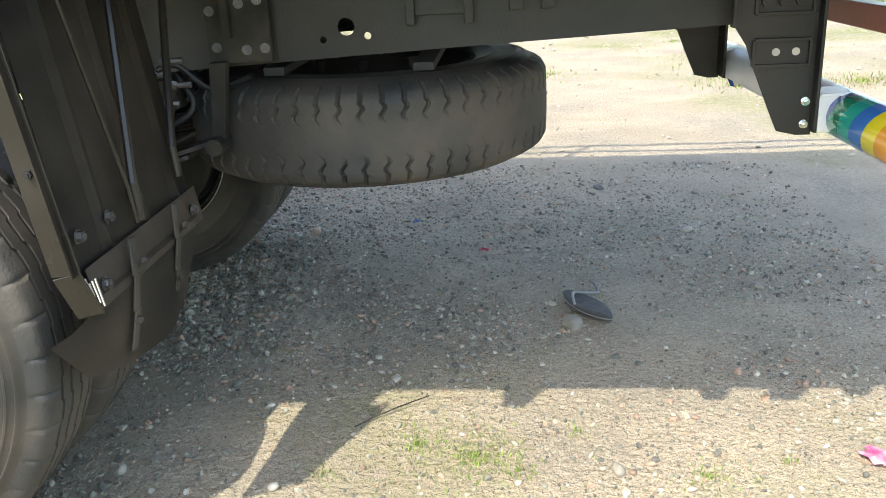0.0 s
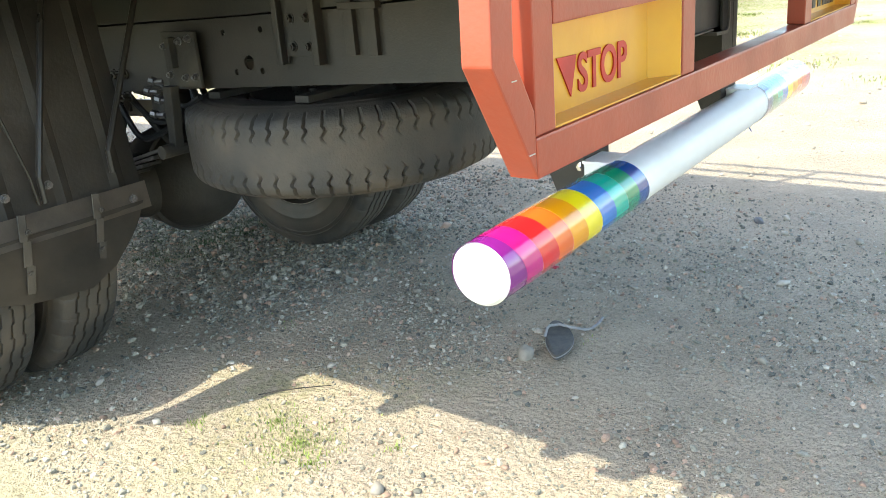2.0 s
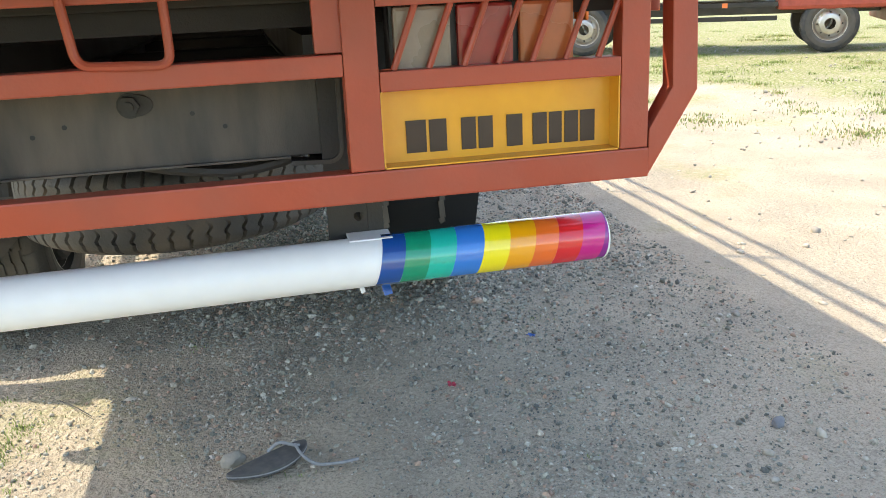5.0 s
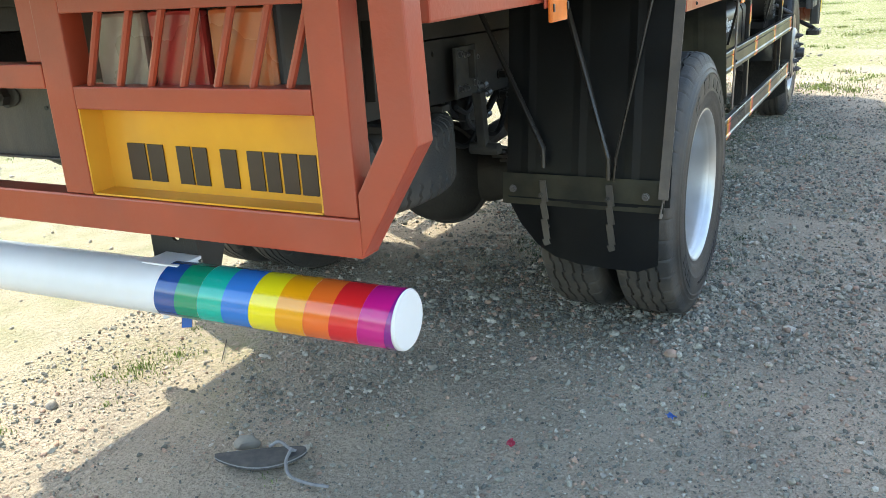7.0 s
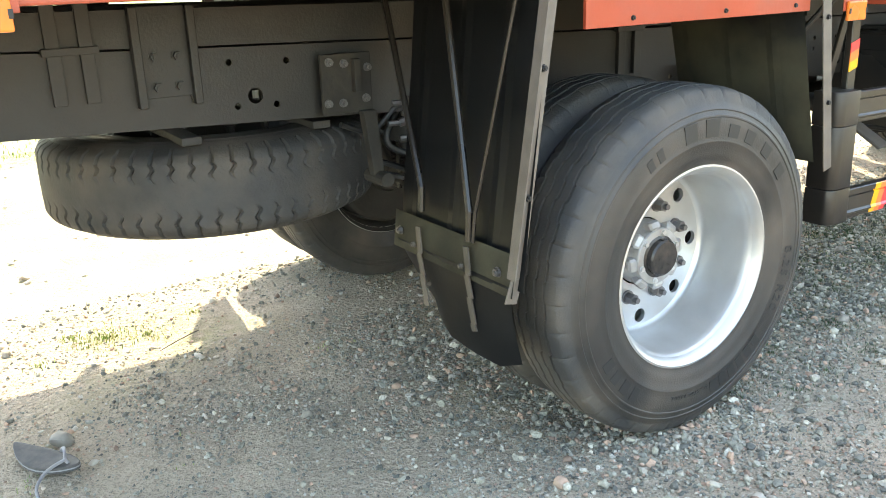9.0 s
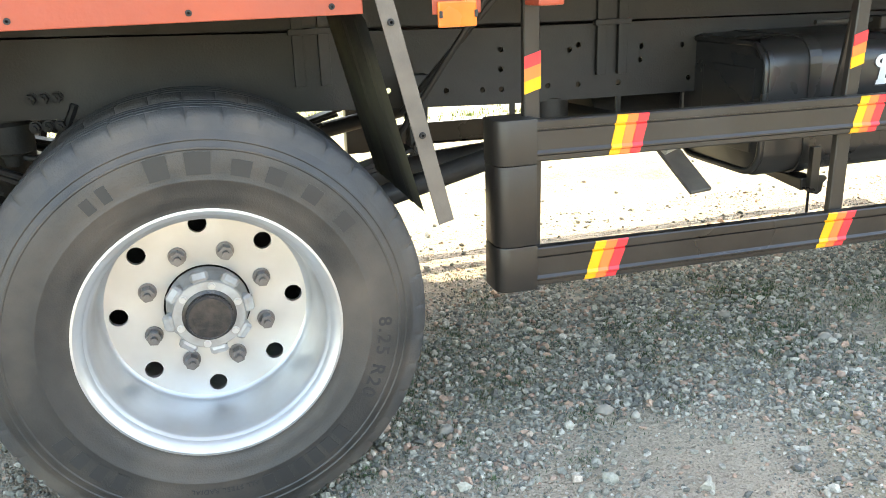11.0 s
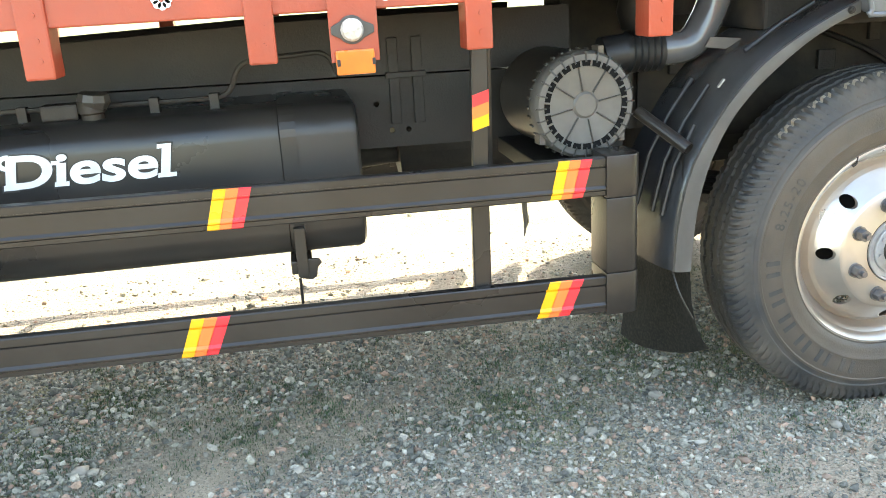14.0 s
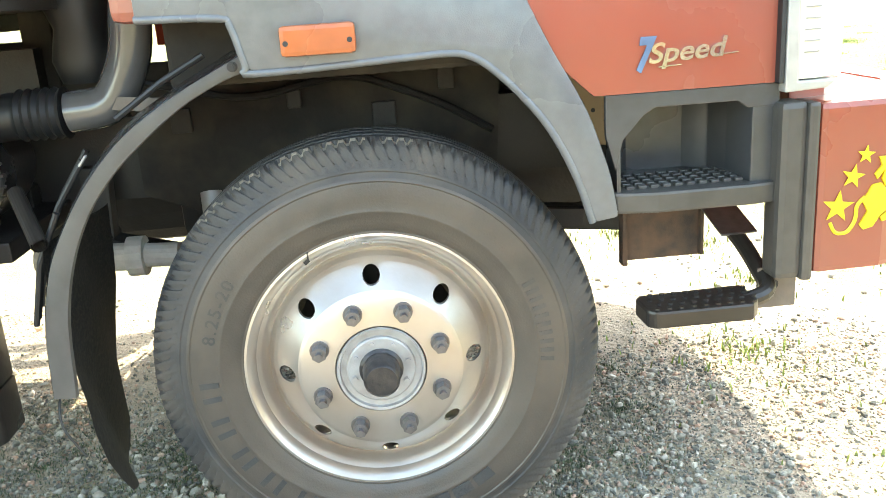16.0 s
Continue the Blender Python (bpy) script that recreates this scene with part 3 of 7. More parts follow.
    bm = hexnut(0.020, 0.022, (-1.948, 0.01, 1.083), "x")
    prism([(a * 0.034, 1.083 + b * 0.022) for a, b in ring(1, 20)], "x", -1.948, -1.953, 0.0015, bm)
    moved(bm, Matrix.Translation((0, 0.005, 0)))
    part("tow_bolt", bm, M_frame, rear)
    bm = bmesh.new()
    for y, z in ((-0.16, 1.03), (-0.10, 1.06), (0.14, 1.05), (0.2, 1.035)):
        prism(ring(0.005, 10, y, z), "x", -1.947, -1.950, 0, bm)
    part("rivet_hole", bm, M_black, rear)


def drilled_plate(x0, x1, y0, y1, z0, z1, yc, zc, r):
    """An upright plate across the truck with one round hole through it."""
    own = bmesh.new()
    angles = sorted([math.atan2(z - zc, y - yc) for y in (y0, y1) for z in (z0, z1)] + [2 * math.pi * k / 16 - math.pi + 0.05 for k in range(16)])
    rows = []
    for a in angles:
        c, s = math.cos(a), math.sin(a)
        d = min(((y1 if c > 0 else y0) - yc) / c if abs(c) > 1e-6 else 9, ((z1 if s > 0 else z0) - zc) / s if abs(s) > 1e-6 else 9)
        rows.append([own.verts.new(v) for v in ((x0, yc + d * c, zc + d * s), (x0, yc + r * c, zc + r * s), (x1, yc + r * c, zc + r * s), (x1, yc + d * c, zc + d * s))])
    for a, b in zip(rows, rows[1:] + rows[:1]):
        for k in range(4):
            own.faces.new((a[k], b[k], b[(k + 1) % 4], a[(k + 1) % 4]))
    bmesh.ops.recalc_face_normals(own, faces=own.faces[:])
    return own


def bumper_hanger(s):
    """The folded plate that carries the bumper pipe, with two pressed pockets."""
    y = (0.445 if s > 0 else -0.434)
    outline = [(-1.785, 1.13), (-1.785, 0.985), (-1.79, 0.935), (-1.82, 0.89), (-1.832, 0.855), (-1.878, 0.745), (-1.898, 0.70), (-1.94, 0.69), (-1.972, 0.69), (-1.972, 1.13)]
    bm = prism(outline, "y", y - 0.006 * s, y, 0.0015)
    box(-1.975, -1.968, y - 0.004 * s, y + 0.03 * s, 0.70, 1.13, 0.0015, bm)
    box(-1.792, -1.784, y - 0.004 * s, y + 0.022 * s, 0.93, 1.13, 0.0015, bm)
    hanger = part("bumper_hanger", bm, M_frame, truck, "black pressed plate with bolts")
    for z0, z1 in ((0.955, 1.005), (0.845, 0.90)):
        bm = bmesh.new()
        for zz in (z0, z1):
            box(-1.955, -1.835, y, y + 0.010 * s, zz - 0.004, zz + 0.004, 0.0015, bm)
        for xx in (-1.955, -1.835):
            box(xx - 0.004, xx + 0.004, y, y + 0.010 * s, z0, z1, 0.0015, bm)
        part("pressed_pocket", bm, M_frame, hanger)
    inner, edge = sorted((y - 0.088 * s, y - 0.0045 * s))
    part("rear_flange", drilled_plate(-1.974, -1.967, inner, edge, 0.70, 1.13, y - 0.023 * s, 0.820, 0.010), M_frame, hanger)
    for x in (-1.925, -1.89, -1.855):
        part("hanger_bolt", hexnut(0.011, 0.012, (x, y, 0.98), "y" if s < 0 else "+y", None, 0.2), M_frame, hanger)
    # pale discs stand in for sunlit ground seen through two holes
    bm = bmesh.new()
    for x in (-1.925, -1.883):
        prism(ring(0.0085, 14, x, 0.874), "y", y + 0.0005 * s, y + 0.003 * s, 0, bm)
    part("open_hole", bm, M_fadedwhite, hanger)
    bm = bmesh.new()
    for z in (0.715, 0.765):
        hexnut(0.008, 0.010, (-1.955, y, z), "y" if s < 0 else "+y", bm, 0.5)
    part("mounting_bolt", bm, M_chrome, hanger)
    bm = box(-2.035, -1.963, y - 0.05 * s, y + 0.030 * s, 0.700, 0.782, 0.004)
    box(-2.028, -1.963, y - 0.052 * s, y + 0.038 * s, 0.780, 0.787, 0.002, bm)
    hanger.location.x = 0.012
    part("pipe_bracket", bm, M_white, truck, "white painted box bracket")


PIPE_X, PIPE_Z, PIPE_R = -2.036, 0.734, 0.0525


def pipe_ring(ya, yb, r, slope, n=40):
    """A length of pipe whose ends lean: the upper side reaches further out."""
    own = bmesh.new()
    rows = []
    for k in range(n):
        a = 2 * math.pi * k / n
        lean = slope * math.sin(a)
        rows.append([own.verts.new((PIPE_X + r * math.cos(a), y + lean, PIPE_Z + r * math.sin(a))) for y in (ya, yb)])
    for k in range(n):
        a, b = rows[k], rows[(k + 1) % n]
        own.faces.new((a[0], a[1], b[1], b[0]))
    return own


def skewed(bm):
    """The pipe sits a little askew: its right end lies further forward."""
    return moved(bm, Matrix.Translation((PIPE_X + 0.014, 0, PIPE_Z)) @ pose(0, 0, 0, 0, 0, 1.4) @ Matrix.Translation((-PIPE_X, 0, -PIPE_Z)))


def bumper_pipe():
    n = 40
    bm = lathe([(0.0, -0.945), (PIPE_R - 0.003, -0.945), (PIPE_R, -0.942), (PIPE_R, 0.984), (PIPE_R - 0.006, 0.990), (0.0, 0.990)], n)
    moved(bm, Matrix.Translation((PIPE_X, 0, PIPE_Z)))
    pipe = part("bumper_pipe", skewed(bm), M_white, truck, "white pipe with glossy rainbow tape on both ends", smooth=True)
    for s in (-1, 1):
        reach = 1.044 if s > 0 else 1.023
        edges = [0.437 + (e - 0.432) * reach for e in (0.432, 0.480, 0.532, 0.586, 0.645, 0.701, 0.757, 0.808, 0.862, 0.912, 0.942, 0.958)]
        for k, mat in enumerate(M_band):
            slope = (0.004 if k == 9 else 0.022 if s > 0 else 0.012) * s
            bm = pipe_ring(edges[k] * s, edges[k + 1] * s, PIPE_R + 0.0012 + 0.0002 * (k % 2), slope)
            if k == 9:
                bm.free()
                bm = pipe_ring((edges[k] - 0.026) * s, (edges[11] if s > 0 else 0.9395) * s, PIPE_R + 0.0006, 0.003 * s)
            part("tape_band", skewed(bm), mat, pipe, BANDS[k][0].replace("_", " ") + " glossy tape", smooth=True)
    bm = beam((PIPE_X + 0.01, -0.452, PIPE_Z - 0.05), (PIPE_X - 0.004, -0.458, PIPE_Z - 0.078), 0.02, 0.003, 0)
    part("loose_tape_end", skewed(bm), M_band[0], pipe)
    bm = beam((PIPE_X + 0.005, -0.40, PIPE_Z - 0.05), (PIPE_X, -0.405, PIPE_Z - 0.068), 0.012, 0.004, 0.001)
    part("weld_drip", skewed(bm), M_white, pipe)


FX0, FX1 = -2.163, -2.116     # rear and front faces of the rear guard frame


def rear_guard():
    """The red welded frame across the tail, with its panels, slats and lamps."""
    bm = box(FX0, FX1, -0.975, 1.0, 0.897, 0.956, 0.004)
    guard = part("rear_guard_frame", bm, M_red, truck, "red painted welded box-section frame, chipped at the corners")
    part("middle_bar", box(FX0 + 0.001, FX1, -0.382, 0.402, 1.132, 1.172, 0.003), M_red, guard)
    part("top_bar", box(FX0 + 0.001, FX1, -1.0, 1.0, 1.276, 1.33, 0.003), M_red, guard)
    for s in (-1, 1):
        a, b = (0.383, 0.446) if s < 0 else (0.402, 0.463)
        part("upright", box(FX0 + 0.0015, FX1, a * s, b * s, 0.957, 1.276, 0.003), M_red, guard)
        a, b = (0.914, 0.972) if s < 0 else (0.942, 0.998)
        part("upright", box(FX0 + 0.0015, FX1, a * s, b * s, 0.957, 1.276, 0.003), M_red, guard)
        part("shelf_bar", box(FX0 + 0.001, FX1, (0.447 if s < 0 else 0.464) * s, (0.913 if s < 0 else 0.941) * s, 1.10, 1.137, 0.003), M_red, guard)
        part("post_plate", box(FX0 + 0.012, FX0 + 0.04, 0.335 * s, 0.40 * s, 1.174, 1.276, 0.002), M_red, guard)
        o = 0.975 if s < 0 else 1.0
        bm = prism([((o - 0.002) * s, 0.898), ((o + 0.100) * s, 1.064), ((o + 0.090) * s, 1.33), ((o + 0.038) * s, 1.33), ((o + 0.047) * s, 1.072), ((o + 0.0) * s, 0.992)], "x", FX0 + 0.001, FX1, 0.003)
        part("bent_corner_post", bm, M_red, guard, "red bent box-section corner post")
        yp = (-0.446, -0.913) if s < 0 else (0.464, 0.941)
        bm = box(FX0 + 0.048, FX0 + 0.052, yp[0], yp[1], 0.957, 1.10, 0)
        if s < 0:
            box(FX0 + 0.004, FX0 + 0.048, yp[0], yp[0] + 0.003 * s, 0.957, 1.10, 0, bm)
        else:
            prism([(FX0 + 0.004, 0.4645), (FX0 + 0.0475, 0.512), (FX0 + 0.0475, 0.516), (FX0 + 0.004, 0.4685)], "z", 0.960, 1.0995, 0, bm)
        box(FX0 + 0.004, FX0 + 0.048, yp[1] - 0.003 * s, yp[1], 0.957, 1.10, 0, bm)
        box(FX0 + 0.004, FX0 + 0.048, yp[0], yp[1], 0.957, 0.960, 0, bm)
        panel = part("yellow_panel", bm, M_yellow, guard, "glossy yellow recessed panel with painted writing")
        part("panel_back", box(FX0 + 0.0525, FX0 + 0.0545, yp[0], yp[1], 0.957, 1.10, 0), M_red, panel, "dull red back of the panel")
        face = FX0 + 0.0465
        if s > 0:
            bm = fitted(lettering("STOP", 0.1, 0.0012, 0.0022), 0.180, 0.062)
            part("stop_word", moved(bm, Matrix.Translation((face, 0.786, 0.979)) @ ON_REAR), M_textred, panel, "red painted word STOP")
            part("stop_triangle", prism([(0.854, 1.042), (0.791, 1.040), (0.811, 0.978)], "x", face + 0.001, face - 0.001, 0), M_textred, panel)
        else:
            y = -0.497
            for w, gap in ((0.039, 0.006), (0.034, 0.029), (0.029, 0.005), (0.029, 0.028), (0.032, 0.021), (0.029, 0.005), (0.026, 0.006), (0.028, 0.005), (0.030, 0.0)):
                drop = 0.013 * (y + 0.497)
                part("painted_bar", box(face - 0.001, face + 0.001, y, y - w, 0.976 + drop, 1.038 + drop, 0), M_textdark, panel)
                y -= w + gap
        for k in range(7):
            ya = 0.475 + k * 0.066
            part("slat", tube([(FX0 + 0.014, ya * s, 1.137), (FX0 + 0.014, (ya + 0.045) * s, 1.252)], 0.0065, 8), M_red, guard)
        part("lintel", box(FX0 + 0.001, FX1, (0.447 if s < 0 else 0.464) * s, (0.913 if s < 0 else 0.941) * s, 1.250, 1.2755, 0.002), M_red, guard)
        # tail lamp behind the slats
        ya, yb = (0.475, 0.835) if s < 0 else (0.52, 0.88)
        lamp = part("tail_lamp", box(FX1 + 0.002, FX1 + 0.07, ya * s, yb * s, 1.118, 1.255, 0.008), M_black, truck, "three-colour tail lamp in a black housing")
        third = (yb - ya) / 3
        for k, mat in enumerate((M_lclear, M_lred, M_lamber)):
            a, b = ya + 0.006 + k * third, ya - 0.006 + (k + 1) * third
            bm = box(FX1 - 0.016, FX1 + 0.004, a * s, b * s, 1.127, 1.247, 0.007)
            part("lens", bm, mat, lamp, ("clear", "red", "amber")[k] + " lens")
    part("tow_loop", tube(bend([(FX0 - 0.012, 0.075, 1.33), (FX0 - 0.012, 0.058, 1.178), (FX0 - 0.012, -0.092, 1.172), (FX0 - 0.012, -0.090, 1.33)], 0.025), 0.0085, 10), M_red, guard)
    bm = bmesh.new()
    for y, z, w in ((1.05, 1.04, 0.012), (1.012, 0.935, 0.014)):
        box(FX0 - 0.0004, FX0 + 0.02, y - w / 2, y + w / 2, z, z + 0.0014, 0, bm)
    part("paint_chip", bm, M_fadedwhite, guard)


# ---- wheels ----
def tyre_mesh(kind):
    n = {"rib": 480, "shoulder": 620, "lug": 480}[kind]
    W = 0.20
    side = [(0.284, 0.012), (0.287, 0.001), (0.292, -0.004), (0.296, -0.0035), (0.303, -0.008), (0.318, -0.0125), (0.336, -0.0155), (0.339, -0.0172), (0.342, -0.0172), (0.345, -0.0162),
            (0.362, -0.0175), (0.385, -0.0172), (0.400, -0.0150), (0.4025, -0.0165), (0.406, -0.0160), (0.408, -0.0140), (0.418, -0.0110), (0.4205, -0.0125), (0.424, -0.0115), (0.426, -0.0095), (0.438, -0.0045)]
    shoulder = [(0.450, 0.001), (0.460, 0.005), (0.467, 0.010), (0.4725, 0.018)]
    cols = [(r, y, "s") for r, y in side] + [(r, y, "h") for r, y in shoulder]
    crown = lambda y: 0.4785 - 0.35 * (y - W / 2) ** 2
    if kind == "rib":
        for g in (0.048, 0.082, 0.118, 0.152):
            cols += [(crown(g - 0.0045), g - 0.0045, "z"), (crown(g) - 0.008, g - 0.0035, "z"), (crown(g) - 0.008, g + 0.0035, "z"), (crown(g + 0.0045), g + 0.0045, "z")]
    elif kind == "shoulder":
        cols += [(crown(0.028), 0.028, "h"), (crown(0.034), 0.034, "t")]
        for g in (0.058, 0.1, 0.142):
            cols += [(crown(g - 0.008), g - 0.008, "z"), (crown(g) - 0.013, g - 0.006, "z"), (crown(g) - 0.013, g + 0.006, "z"), (crown(g + 0.008), g + 0.008, "z")]
        cols += [(crown(0.166), 0.166, "t"), (crown(0.172), 0.172, "h")]
    else:
        for k in range(25):
            y = 0.026 + k * (W - 0.052) / 24
            cols.append((crown(y), y, "l"))
    cols += [(r, W - y, "h") for r, y in shoulder[::-1]] + [(r, W - y, "s") for r, y in side[::-1]]
    co = []
    for i in range(n):
        a = 2 * math.pi * i / n
        for r, y, tag in cols:
            if kind == "rib":
                r -= 0.0125 * min(1.0, max(0.0, (0.335 - r) / 0.043))
            if kind == "shoulder":
                r += 0.009 * min(1.0, max(0.0, (r - 0.40) / 0.06))
                if tag == "s" and r > 0.432 and i % 5 < 2:
                    y += 0.004 if y < W / 2 else -0.004
                if tag in "sh" and r > 0.428:
                    twist = a + 1.15 * (min(r, 0.482) - 0.482)
                    r -= 0.009 if tag == "h" and i % 5 < 2 else 0.0
                    co.append((r * math.cos(twist), y, r * math.sin(twist)))
                    continue
            if tag == "z":
                y = y + 0.0032 * (1 if (i // (8 if kind == "rib" else 5)) % 2 else -1)
            if tag == "h":
                if kind == "rib" and i % 12 == 0:
                    r -= 0.006
                if kind == "lug" and i % 8 == 0:
                    r -= 0.011
            if tag == "l":
                edge = abs(y - W / 2)
                bent = a + 0.013 * math.sin((y - W / 2) * 170) + 0.0006 * (y - W / 2) / 0.01
                if edge > 0.036 and i % 8 == 0:
                    r -= 0.010 * min(1.0, 0.35 + (edge - 0.036) / 0.035)
                co.append((r * math.cos(bent), y, r * math.sin(bent)))
                continue
            co.append((r * math.cos(a), y, r * math.sin(a)))
    m = len(cols)
    faces, mats = [], []
    for i in range(n):
        j = (i + 1) % n
        for k in range(m - 1):
            faces.append((i * m + k, i * m + k + 1, j * m + k + 1, j * m + k))
            wall = cols[k][2] == "s" and cols[k + 1][2] == "s" and (kind != "shoulder" or max(cols[k][0], cols[k + 1][0]) < 0.415)
            caked = kind == "shoulder" and cols[k][:2] == shoulder[-1] and 130 < i < 240 and noise.noise(Vector((i * 0.09, 0, 3))) > -0.15
            mats.append(2 if caked else 0 if wall else 1)
    me = bpy.data.meshes.new("tyre_" + kind)
    me.from_pydata(co, [], faces)
    me.materials.append(M_browntyre if kind == "shoulder" else M_tyre), me.materials.append(M_tyretop), me.materials.append(M_cakeddust)
    me.polygons.foreach_set("material_index", mats)
    me.polygons.foreach_set("use_smooth", [True] * len(faces))
    me.set_sharp_from_angle(angle=radians(34))
    return me


TYRES = {k: tyre_mesh(k) for k in ("rib", "shoulder", "lug")}


def arc_shapes(items, radius, y):
    """Raised shapes round a sidewall: (angle in degrees, lettering bmesh or (w, h) block)."""
    own = bmesh.new()
    for angle, it in items:
        if isinstance(it, tuple):
            w, h = it
            bm = box(-w / 2, w / 2, 0, h, -0.0012, 0.0012, 0)
            bmesh.ops.subdivide_edges(bm, edges=bm.edges[:], cuts=2)
        else:
            bm = it
            xs = [v.co.x for v in bm.verts]
            moved(bm, Matrix.Translation((-(min(xs) + max(xs)) / 2, 0, 0)))
        for v in bm.verts:
            x, up, d = v.co
            r, a = radius + up, radians(angle) - x / radius
            v.co = (r * math.cos(a), y - d, r * math.sin(a))
        joined(own, bm)
    return own


def dressed(name, mesh, parent, m=None):
    ob = new(name, mesh)
    ob.parent = parent
    if m is not None:
        ob.matrix_local = m
    return ob


def mesh_of(name, bm, mat, smooth=True):
    ob = part(name, bm, mat, None, "", smooth)
    me = ob.data
    bpy.data.objects.remove(ob)
    return me


def wheel_meshes():
    P = {}
    flange = [(0.276, 0.205), (0.284, 0.198), (0.284, 0.186), (0.262, 0.182), (0.256, 0.165), (0.252, 0.12)]
    lip = [(0.268, 0.020), (0.272, 0.010), (0.279, 0.001), (0.286, -0.004), (0.292, -0.003), (0.294, 0.004), (0.290, 0.014), (0.276, 0.018), (0.262, 0.030), (0.256, 0.060), (0.252, 0.12)]
    # outer rear wheel: deep dish
    drawn = lambda prof: [(r - 0.0125 * min(1.0, max(0.0, (r - 0.238) / 0.028)), y) for r, y in prof]
    bm = lathe(drawn([(0.268, 0.020), (0.262, 0.026), (0.258, 0.030), (0.254, 0.046), (0.246, 0.10), (0.2415, 0.150), (0.240, 0.172), (0.2375, 0.181), (0.232, 0.189), (0.226, 0.193), (0.222, 0.193)]), 96)
    lathe(drawn(lip + flange[::-1]), 96, bm)
    hand = [ring(0.0205, 22, 0.1965 * math.cos(a), 0.1965 * math.sin(a)) for a in [radians(0.5 + 45 * k) for k in range(8)]]
    holed(ring(0.222, 96), [*hand, ring(0.098, 48)], lambda x, z: 0.193 if math.hypot(x, z) > 0.1 else 0.196, bm)
    for h in hand:
        for a, b in zip(h, h[1:] + h[:1]):
            vs = [bm.verts.new((p[0], d, p[1])) for p, d in ((a, 0.193), (b, 0.193), (b, 0.206), (a, 0.206))]
            bm.faces.new(vs)
    P["rear_rim"] = mesh_of("rim", bm, M_rim, 30)
    # front wheel: disc pressed outwards
    bm = lathe([(0.268, 0.020), (0.262, 0.026), (0.256, 0.034), (0.250, 0.050), (0.2445, 0.056), (0.240, 0.050)], 96)
    lathe(lip + flange[::-1], 96, bm)
    cone = lambda x, z: float(np.interp(math.hypot(x, z), [0.098, 0.168, 0.176, 0.215, 0.232, 0.240], [-0.034, -0.032, -0.028, 0.010, 0.034, 0.050]))
    rings_r = [0.240, 0.232, 0.2235]
    for ra, rb in zip(rings_r, rings_r[1:]):
        lathe([(ra, cone(ra, 0)), (rb, cone(rb, 0))], 96, bm)
    hand = [ring(0.0185, 22, 0.2015 * math.cos(a), 0.2015 * math.sin(a)) for a in [radians(1 + 45 * k) for k in range(8)]]
    holed(ring(0.2235, 96), [*hand, ring(0.176, 96)], cone, bm)
    for h in hand:
        for a, b in zip(h, h[1:] + h[:1]):
            vs = [bm.verts.new((p[0], cone(*p) + d, p[1])) for p, d in ((a, 0), (b, 0), (b, 0.012), (a, 0.012))]
            bm.faces.new(vs)
    lathe([(0.176, cone(0.176, 0)), (0.172, -0.030), (0.166, -0.0325), (0.098, -0.034), (0.095, -0.030), (0.095, 0.0)], 96, bm)
    P["front_rim"] = mesh_of("rim", bm, M_frontrim, 30)
    bm = lathe([(0.2935, 0.0045), (0.2955, -0.0005), (0.2975, -0.0035), (0.299, -0.001)], 96)
    P["rim_gap"] = [mesh_of("rim_gap", bm, M_black, 30)]
    bm = beam((0.276 * math.cos(2.06), -0.0015, 0.276 * math.sin(2.06)), (0.293 * math.cos(2.03), -0.0045, 0.293 * math.sin(2.03)), 0.003, 0.004, 0, None, up=(0, 1, 0))
    beam((0.276 * math.cos(2.06), 0.002, 0.276 * math.sin(2.06)), (0.274 * math.cos(2.10), 0.003, 0.274 * math.sin(2.10)), 0.008, 0.006, 0, bm, up=(0, 1, 0))
    P["ring_split"] = [mesh_of("ring_split", bm, M_black, False)]
    # inner rear wheel and spare: seen from the back
    def plain():
        bm = lathe(lip + flange[::-1], 72)
        return lathe([(0.276, 0.205), (0.262, 0.18), (0.246, 0.13), (0.240, 0.06), (0.232, 0.03), (0.215, 0.018), (0.10, 0.016), (0.10, 0.06)], 72, bm)
    P["plain_rim"] = mesh_of("rim", lathe(lip + flange[::-1], 72), M_rimpaint, 30)
    P["inner_drum"] = mesh_of("brake_drum", lathe([(0.2745, 0.204), (0.256, 0.17), (0.244, 0.12), (0.236, 0.12), (0.230, 0.20), (0.215, 0.214), (0.10, 0.216), (0.09, 0.24), (0.0, 0.24)], 48), M_axle, 30)
    P["dark_rim"] = mesh_of("rim", plain(), M_axle, 30)
    P["nut"] = mesh_of("wheel_nut", hexnut(0.0165, 0.030, (0, 0, 0), "y", None, 0.45), M_nut, False)
    # rear hub
    bm = lathe([(0.0, 0.104), (0.046, 0.105), (0.051, 0.110), (0.052, 0.125), (0.060, 0.128)], 40)
    P["rear_cap"] = mesh_of("hub_cap", bm, M_hub, 40)
    bm = lathe([(0.060, 0.128), (0.078, 0.129), (0.081, 0.133), (0.081, 0.150), (0.090, 0.166), (0.094, 0.196)], 48)
    P["rear_hub"] = mesh_of("hub", bm, M_hubgrey, 30)
    P["rear_bolts"], P["rear_lugs"] = [], []
    for k in range(6):
        a = radians(20 + 60 * k)
        P["rear_bolts"].append(mesh_of("hub_bolt", hexnut(0.007, 0.006, (0.069 * math.cos(a), 0.128, 0.069 * math.sin(a)), "y", None, 0), M_rim, 30))
    for k in range(8):
        a = radians(8 + 45 * k)
        bm = beam((0.070 * math.cos(a), 0.150, 0.070 * math.sin(a)), (0.093 * math.cos(a), 0.162, 0.093 * math.sin(a)), 0.040, 0.050, 0.006, None, up=(0, 1, 0))
        P["rear_lugs"].append(mesh_of("hub_lug", bm, M_hubgrey, 30))
